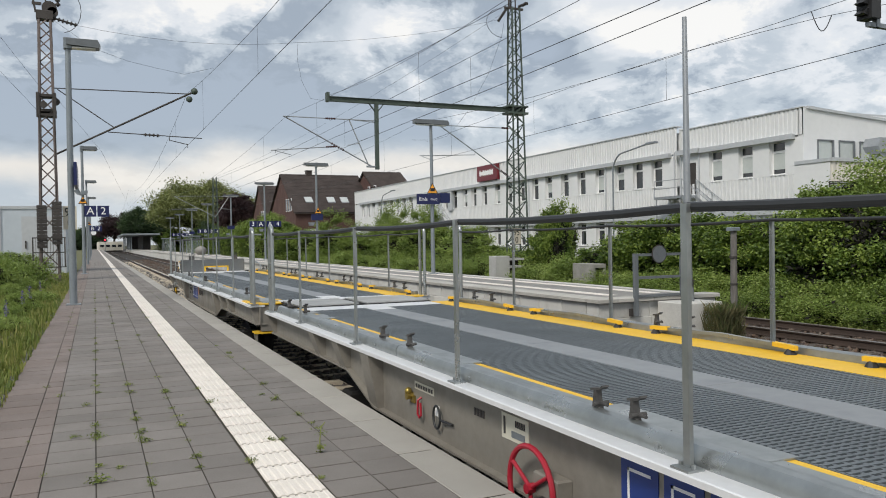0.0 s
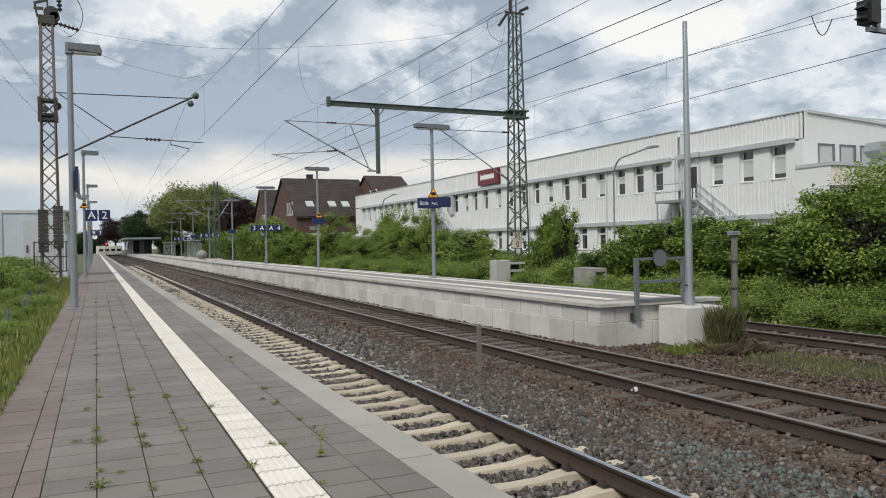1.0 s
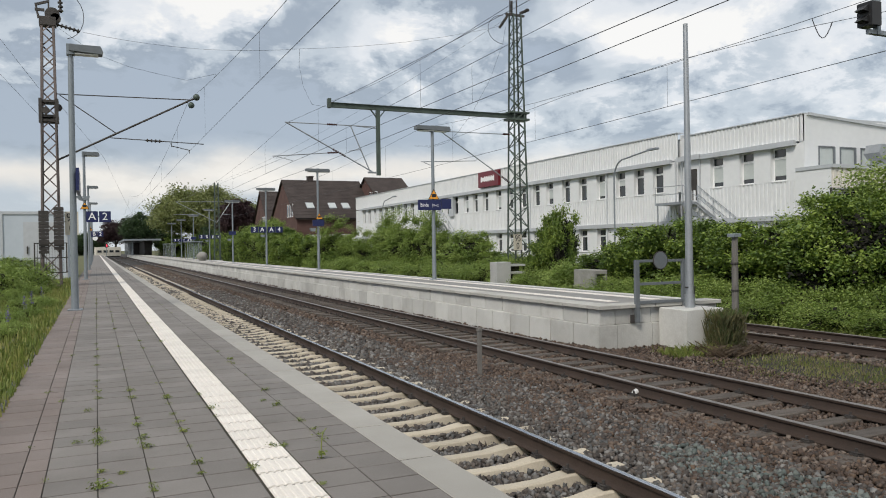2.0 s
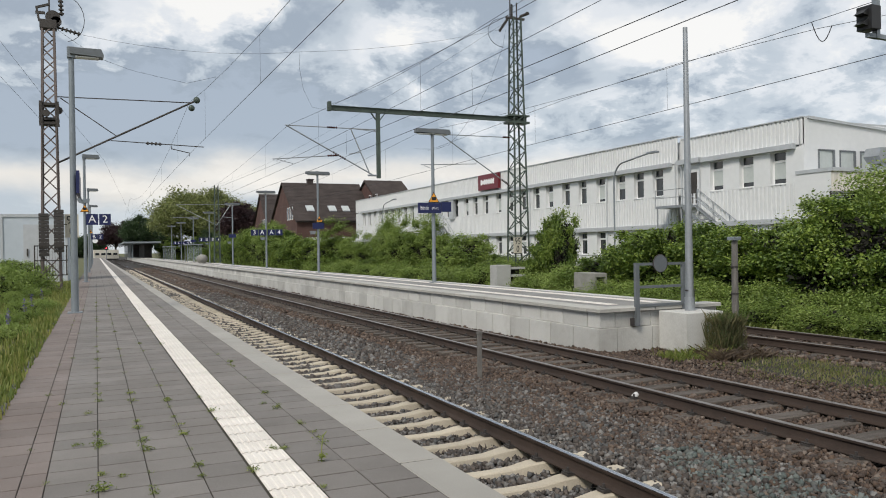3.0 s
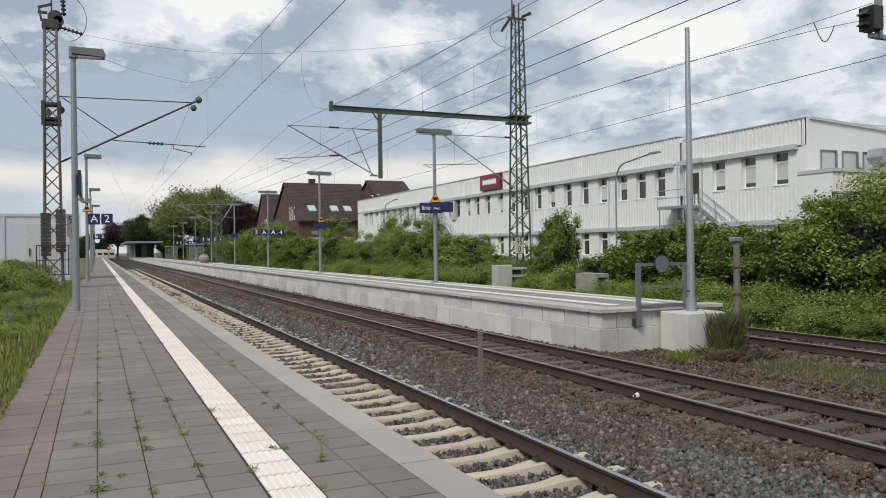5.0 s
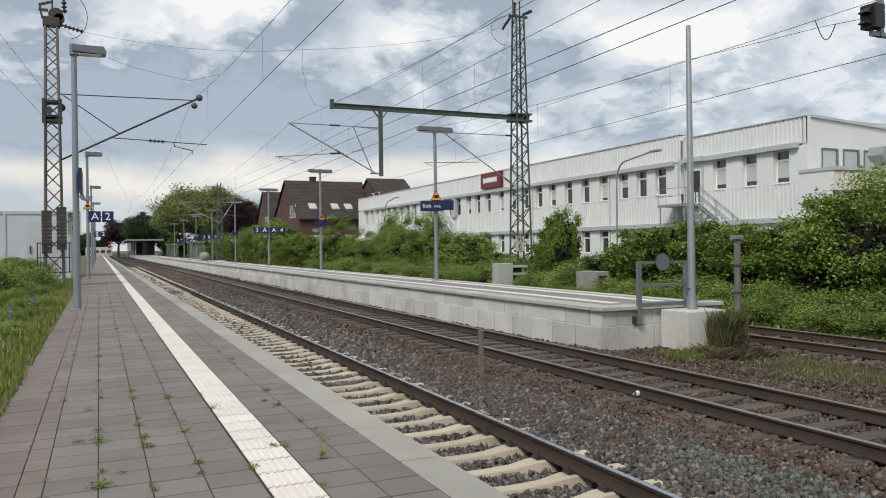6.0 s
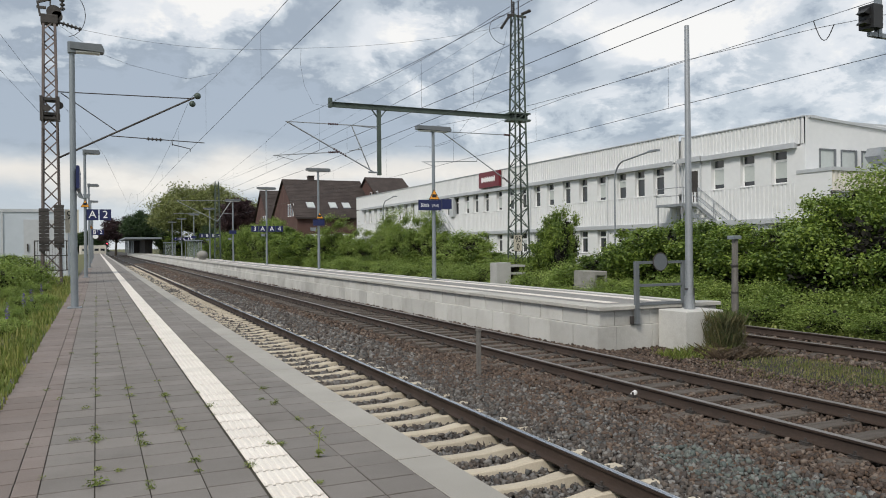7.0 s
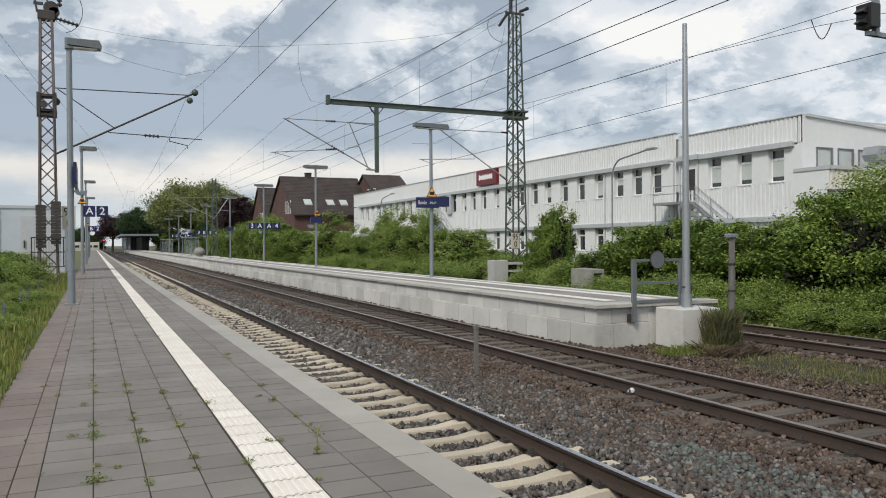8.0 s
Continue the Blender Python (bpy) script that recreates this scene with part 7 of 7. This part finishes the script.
# ---------------------------------------------------------------- ballast
def ballast(name, label, n, x0, x1, y0, y1, size, mat, seed, z=-0.985, power=1.0, skip=None):
    """Angular stones: each a jittered box, turned at random."""
    rng = np.random.default_rng(seed)
    x = rng.uniform(x0, x1, n)
    y = y0 + (y1 - y0) * rng.uniform(0, 1, n) ** power
    if skip is not None:
        k = ~skip(x, y)
        x, y = x[k], y[k]
    n = len(x)
    cube = np.array([(-1, -1, -1), (1, -1, -1), (1, 1, -1), (-1, 1, -1), (-1, -1, 1), (1, -1, 1), (1, 1, 1), (-1, 1, 1)], float)
    v = cube[None] * rng.uniform(0.55, 1.25, (n, 8, 3))
    q = rng.normal(size=(n, 4))
    q /= np.linalg.norm(q, axis=1, keepdims=True)
    w, a, b, c = q.T
    R = np.stack([1 - 2 * (b * b + c * c), 2 * (a * b - c * w), 2 * (a * c + b * w), 2 * (a * b + c * w), 1 - 2 * (a * a + c * c), 2 * (b * c - a * w),
                  2 * (a * c - b * w), 2 * (b * c + a * w), 1 - 2 * (a * a + b * b)], 1).reshape(n, 3, 3)
    s = size * rng.uniform(0.5, 1.4, (n, 1, 1)) * np.array([1.0, 0.8, 0.62])
    v = np.einsum("nij,nkj->nki", R, v * s * 0.5)
    v += np.column_stack([x, y, z + rng.uniform(-0.03, 0.03, n)])[:, None]
    quads = np.array([(0, 3, 2, 1), (4, 5, 6, 7), (0, 1, 5, 4), (1, 2, 6, 5), (2, 3, 7, 6), (3, 0, 4, 7)])
    idx = (quads[None] + (np.arange(n) * 8)[:, None, None]).reshape(-1)
    me = bpy.data.meshes.new(name)
    me.vertices.add(n * 8)
    me.vertices.foreach_set("co", v.astype(np.float32).ravel())
    me.loops.add(n * 24)
    me.loops.foreach_set("vertex_index", idx.astype(np.int32))
    me.polygons.add(n * 6)
    me.polygons.foreach_set("loop_start", np.arange(0, n * 24, 4, dtype=np.int32))
    me.materials.append(mat)
    me.update()
    me.validate()
    return tagged(new(name, me), label, "ballast", kind="stuff")


NEAR_LABEL, MID_LABEL = "grey broken-stone ballast round the near track", "rust-brown ballast round the middle track"
ballast("ballast", NEAR_LABEL, 19000, 2.15, 4.45, 2.2, 13.0, 0.054, M_STONE, 1, z=-1.06)
ballast("ballast", NEAR_LABEL, 17000, 2.15, 4.45, 13.0, 45.0, 0.085, M_STONE, 2, z=-1.05, power=1.4)
ballast("ballast", NEAR_LABEL, 20000, 4.52, 6.3, 2.2, 13.0, 0.052, M_STONE, 11, z=-0.985)
ballast("ballast", NEAR_LABEL, 8000, 4.52, 6.3, 13.0, 45.0, 0.085, M_STONE, 12, z=-0.985, power=1.4)
ballast("ballast", MID_LABEL, 22000, 5.3, 7.45, 2.2, 15.0, 0.052, M_STONE_RUST, 3, z=-0.975)
ballast("ballast", MID_LABEL, 11000, 7.6, 9.0, 2.2, 15.0, 0.048, M_STONE_RUST, 13, z=-0.99)
ballast("ballast", MID_LABEL, 12000, 9.1, 10.3, 2.2, 15.0, 0.052, M_STONE_RUST, 14, z=-0.975)
ballast("ballast", MID_LABEL, 16000, 5.3, 10.15, 15.0, 48.0, 0.085, M_STONE_RUST, 4, z=-1.02, power=1.4)
ballast("ballast", NEAR_LABEL, 9000, 2.15, 6.3, 44.0, 130.0, 0.14, M_STONE, 21, z=-1.055, power=1.5)
ballast("ballast", MID_LABEL, 9000, 5.3, 10.15, 47.0, 130.0, 0.14, M_STONE_RUST, 22, z=-1.035, power=1.5)
ballast("ballast", "mixed grey stones scattered over the brown ballast", 6000, 4.8, 6.6, 2.2, 12.0, 0.052, M_STONE, 5, z=-0.96)
ballast("ballast", "greenish-grey stones lying in a patch on the ballast", 1500, 5.2, 6.6, 3.6, 7.2, 0.052, M_STONE_GREEN, 8, z=-0.95,
        skip=lambda x, y: np.hypot((x - 5.9) / 0.5, (y - 5.4) / 1.6) > 1)
ballast("ballast", "stony ground beside the island platform's end", 9000, 10.0, 13.2, 5.0, 14.0, 0.045, M_STONE_RUST, 6, z=-0.99,
        skip=lambda x, y: np.hypot((x - 12.4) / 1.5, (y - 9.9) / 2.4) < 0.8)
ballast("ballast", "dark ballast round the siding", 9000, 13.2, 16.6, 6.0, 20.0, 0.075, M_STONE_RUST, 7)


# ---------------------------------------------------------------- sleepers and fastenings
def concrete_sleeper_mesh():
    """A trough-backed sleeper: high, sloped rail seats and a lower waist."""
    b = Build()
    st = [(-1.3, 0.0, 0.11), (-1.12, -0.005, 0.13), (-0.95, 0.0, 0.14), (-0.55, -0.01, 0.135), (-0.3, -0.045, 0.105), (0.0, -0.05, 0.10),
          (0.3, -0.045, 0.105), (0.55, -0.01, 0.135), (0.95, 0.0, 0.14), (1.12, -0.005, 0.13), (1.3, 0.0, 0.11)]
    for x, z, w in st:
        b.v += [(x, -w, -0.2), (x, -w * 0.72, z - 0.015), (x, -w * 0.58, z), (x, w * 0.58, z), (x, w * 0.72, z - 0.015), (x, w, -0.2)]
    for i in range(len(st) - 1):
        for j in range(5):
            k = i * 6 + j
            b.f.append((k, k + 1, k + 7, k + 6)[::-1])
    b.f.append(tuple(range(6)))
    b.f.append(tuple(len(b.v) - 6 + i for i in reversed(range(6))))
    return b.mesh("sleeper", M_SLEEPER)


def wood_sleeper_mesh():
    b = Build().box(-1.3, 1.3, -0.13, 0.13, -0.16, 0.0, 0.012)
    return b.mesh("sleeper", M_WOOD)


def clip_mesh():
    """Rail fastening: base plate, spring clips and bolts on both sides of the foot."""
    b = Build()
    for s in (-1, 1):
        b.box(s * 0.115 - 0.045, s * 0.115 + 0.045, -0.06, 0.06, 0.0, 0.022)
        b.tube((s * 0.12, 0, 0.02), (s * 0.12, 0, 0.075), 0.017, n=6)
        b.path([(s * 0.085, -0.05, 0.022), (s * 0.14, -0.06, 0.035), (s * 0.145, 0.0, 0.03), (s * 0.14, 0.06, 0.035), (s * 0.085, 0.05, 0.022)], 0.008, 5)
    return b.mesh("fastening", M_DARK)


def lay_sleepers():
    conc, wood, clip = concrete_sleeper_mesh(), wood_sleeper_mesh(), clip_mesh()
    z = RAIL_Z - 0.174
    r = random.Random(5)
    # tips of the near track's sleepers fix the phase
    for k in range(-8, 180):
        y = 5.373 + 0.607 * k
        piece("sleeper", conc, TRACK1, (T1, y, z))
        if -4 < k < 60:
            for s in (-1, 1):
                piece("fastening", clip, TRACK1, (T1 + s * 0.7535, y, z))
    for k in range(-10, 150):
        y = 5.62 + 0.63 * k + r.uniform(-0.02, 0.02)
        piece("sleeper", wood, TRACK2, (T2 + r.uniform(-0.02, 0.02), y, z - 0.002), r.uniform(-0.008, 0.008))
        if -4 < k < 60:
            for s in (-1, 1):
                piece("fastening", clip, TRACK2, (T2 + s * 0.7535, y, z))
    for k in range(-6, 60):
        y = 5.5 + 0.65 * k + r.uniform(-0.02, 0.02)
        piece("sleeper", wood, TRACK3, (T3 + r.uniform(-0.02, 0.02), y, z - 0.01), r.uniform(-0.008, 0.008))


lay_sleepers()
solid("litter_cup", Build().tube((7.44, 9.40, -0.9), (7.58, 9.48, -0.9), 0.042, 0.055, n=12), M_WHITE, "white paper cup lying in the ballast", "litter")


# ---------------------------------------------------------------- island platform blocks
def wall_blocks():
    def blk(name, dx, dy, dz, c=0.012):
        return Build().box(0, dx, 0, dy - 0.03, 0, dz, c).mesh(name, M_CONC)

    M_COPING = material("grey coping concrete", (0.47, 0.455, 0.42), (0.35, 0.34, 0.31), 0.75, grain=40, stain=0.8, bump=0.2, per_piece=0.08)
    lower, upper, cap = blk("wall_block", 0.5, 1.0, 0.58), blk("wall_block", 0.4, 1.0, 0.34), Build().box(0, 0.55, 0, 0.97, 0, 0.085, 0.012).mesh("coping_slab", M_COPING)
    for k in range(62):
        y = FAR_END + k * 1.0
        piece("wall_block", lower, PLAT_FAR, (FAR_X - 0.015, y + 0.03, -1.03))
        piece("wall_block", upper, PLAT_FAR, (FAR_X + 0.05, y + 0.56, -0.44))
        piece("coping_slab", cap, PLAT_FAR, (FAR_X - 0.04, y + 0.45, -0.085))
    piece("wall_block", blk("wall_block", 0.4, 0.5, 0.34), PLAT_FAR, (FAR_X + 0.05, FAR_END + 0.06, -0.44))
    piece("coping_slab", Build().box(0, 0.55, 0, 0.47, 0, 0.085, 0.012).mesh("coping_slab", M_COPING), PLAT_FAR, (FAR_X - 0.04, FAR_END - 0.05, -0.085))
    rest, tops = Build(), Build()
    for k in range(62, 240):
        y = FAR_END + k
        rest.box(FAR_X - 0.015, FAR_X + 0.45, y + 0.03, y + 1.015, -1.03, -0.45).box(FAR_X + 0.05, FAR_X + 0.45, y + 0.06, y + 1.045, -0.44, -0.1)
        tops.box(FAR_X - 0.04, FAR_X + 0.5, y + 0.45, y + 1.42, -0.085, 0.0)
    part("wall_rest", rest, M_CONC, PLAT_FAR, smooth=False)["kind"] = "stuff"
    part("coping_rest", tops, M_COPING, PLAT_FAR, smooth=False)["kind"] = "stuff"
    # end face
    for i in range(3):
        x = FAR_X - 0.015 + i * 1.0
        piece("end_block", Build().box(0, 0.985, 0, 0.4, 0, 0.58, 0.012).mesh("end_block", M_CONC), PLAT_FAR, (x + 0.512, FAR_END + 0.032, -1.03))
        piece("end_block", Build().box(0, 0.985, 0, 0.4, 0, 0.34, 0.012).mesh("end_block", M_CONC), PLAT_FAR, (x + 0.48, FAR_END + 0.062, -0.44))
        piece("coping_slab", Build().box(0, 0.985, 0, 0.5, 0, 0.085, 0.012).mesh("coping_slab", M_COPING), PLAT_FAR, (x + 0.53, FAR_END - 0.05, -0.083))
    # paving, white lines
    M_PAVEF = material("island platform paving", (0.25, 0.235, 0.215), (0.19, 0.18, 0.165), 0.5, grain=50, stain=0.6, bump=0.15)
    part("paving", Build().box(FAR_X + 0.52, 13.12, FAR_END + 0.48, 300, -0.1, -0.006), M_PAVEF, PLAT_FAR, "grey paving of the island platform", False)
    for x in (11.05, 12.35):
        part("white_line", Build().box(x, x + 0.3, FAR_END + 0.9, 290, -0.01, 0.002), M_TACTILE, PLAT_FAR, "pale tactile strip", False)
    part("rear_kerb", Build().box(12.95, 13.2, FAR_END, 300, -0.6, 0.012, 0.01), M_CONC, PLAT_FAR, smooth=False)


wall_blocks()


# ---------------------------------------------------------------- near platform pavers
def pave():
    g = 0.0075
    cols = [(-0.78, -0.455, M_PAVER_RED, 0.30), (-0.455, -0.313, M_PAVER_RED, 0.15), (-0.313, -0.018, M_PAVER, 0.30), (-0.018, 0.273, M_PAVER, 0.30), (0.273, 0.578, M_PAVER, 0.30),
            (0.578, 0.872, M_PAVER, 0.30), (1.175, 1.475, M_PAVER, 0.30), (1.475, 1.775, M_PAVER, 0.30)]
    gx = 0.0035
    rest = {}
    r = random.Random(8)
    near = 0
    for ci, (xa, xb, m, _) in enumerate(cols):
        me = Build().box(-(xb - xa) / 2 + gx, (xb - xa) / 2 - gx, -0.15 + g, 0.15 - g, -0.034, 0.0, 0.0015).mesh("paver", m)
        phase = (0.04, 0.05, 0.05, 0.07, 0.05, 0.06, 0.08, 0.07)[ci]
        for k in range(-32, 230):
            y = 2.6 + phase + k * 0.30
            if 3.1 < y < 14.0 and near < 296:
                piece("paver", me, PLAT, ((xa + xb) / 2, y, r.uniform(-0.0008, 0.0015)))
                near += 1
            else:
                dz = r.uniform(-0.0008, 0.0015)
                rest.setdefault(m.name, (Build(), m))[0].box(xa + gx, xb - gx, y - 0.15 + g, y + 0.15 - g, -0.034, dz, 0.0015)
    for nm, (b, m) in rest.items():
        o = part("paving_rest", b, M_PAVER_I if m is M_PAVER else M_PAVER_RED_I, PLAT, smooth=False)
        o["kind"] = "stuff"
    # far, where the joints are no longer seen
    part("far_paving", Build().box(-0.78, 0.88, 71.2, 300, -0.034, -0.001).box(1.175, 1.775, 71.2, 300, -0.034, -0.001), M_PAVER_I, PLAT, smooth=False)
    # tactile strip: ribbed tiles
    prof = []
    n = 6
    w = 0.295 - 2 * g
    for i in range(n):
        x = -w / 2 + i * w / n
        p = w / n
        prof += [(x, 0.0), (x + p * 0.3, 0.0), (x + p * 0.42, 0.006), (x + p * 0.88, 0.006)]
    prof += [(w / 2, 0.0), (w / 2, -0.034), (-w / 2, -0.034)]
    tile = Build().prism(prof[::-1], -0.139, 0.139).mesh("tactile_tile", M_TACTILE)
    for k in range(-31, 180):
        piece("tactile_tile", tile, PLAT, (1.0275, 2.53 + k * 0.30, r.uniform(-0.0005, 0.001)))
    part("far_tactile_strip", Build().box(0.885, 1.17, 56.6, 300, -0.03, 0.004), M_TACTILE, PLAT, smooth=False)
    # edge slabs
    slab = Build().box(-0.145, 0.148, -0.492, 0.492, -0.13, 0.0, 0.006)
    sm = slab.mesh("edge_slab", M_EDGE)
    for k in range(-11, 90):
        piece("edge_slab", sm, PLAT, (1.923, 4.16 + k * 1.0, r.uniform(-0.0005, 0.0015)))
    part("far_edge", Build().box(1.778, 2.07, 94, 300, -0.13, 0.0), M_EDGE, PLAT, smooth=False)
    part("rear_kerb", Build().box(-0.86, -0.785, -12, 300, -0.25, -0.004, 0.01), M_EDGE_DARK, PLAT, "grey kerb at the platform's back", False)


M_PAVER_I = material("concrete paver joined", (0.205, 0.187, 0.170), (0.155, 0.139, 0.126), 0.75, grain=90, stain=0.9, bump=0.25, per_piece=0.10, island=True, dirt=(0.08, 0.07, 0.06), dirt_amount=0.35)
M_PAVER_RED_I = material("reddish paver joined", (0.208, 0.172, 0.153), (0.158, 0.126, 0.111), 0.75, grain=90, stain=0.9, bump=0.25, per_piece=0.10, island=True)
M_EDGE_DARK = material("weathered kerb", (0.13, 0.125, 0.12), (0.09, 0.085, 0.08), 0.85, grain=60, stain=0.9, bump=0.2)
pave()


# ---------------------------------------------------------------- what moves
def motions():
    """The wagons run at a steady 26.85 m/s towards the near end of the line; the railcar creeps round the far curve."""
    for unit, lag in ((WAGON_A, 0.0), (WAGON_B, 15.62)):
        walk(unit, [(k * 0.5, pose(T1, 26.55 - lag - 26.85 * 0.5 * k, 0)) for k in range(17)])
    walk(RAILCAR, [(t, pose(x, 262 + (x - 4.6) * 0.21, -0.76, 0, 0, -78)) for t, x in ((0, 4.4), (2, 3.3), (4, 2.0), (6, 0.0), (8, -2.1))])


motions()
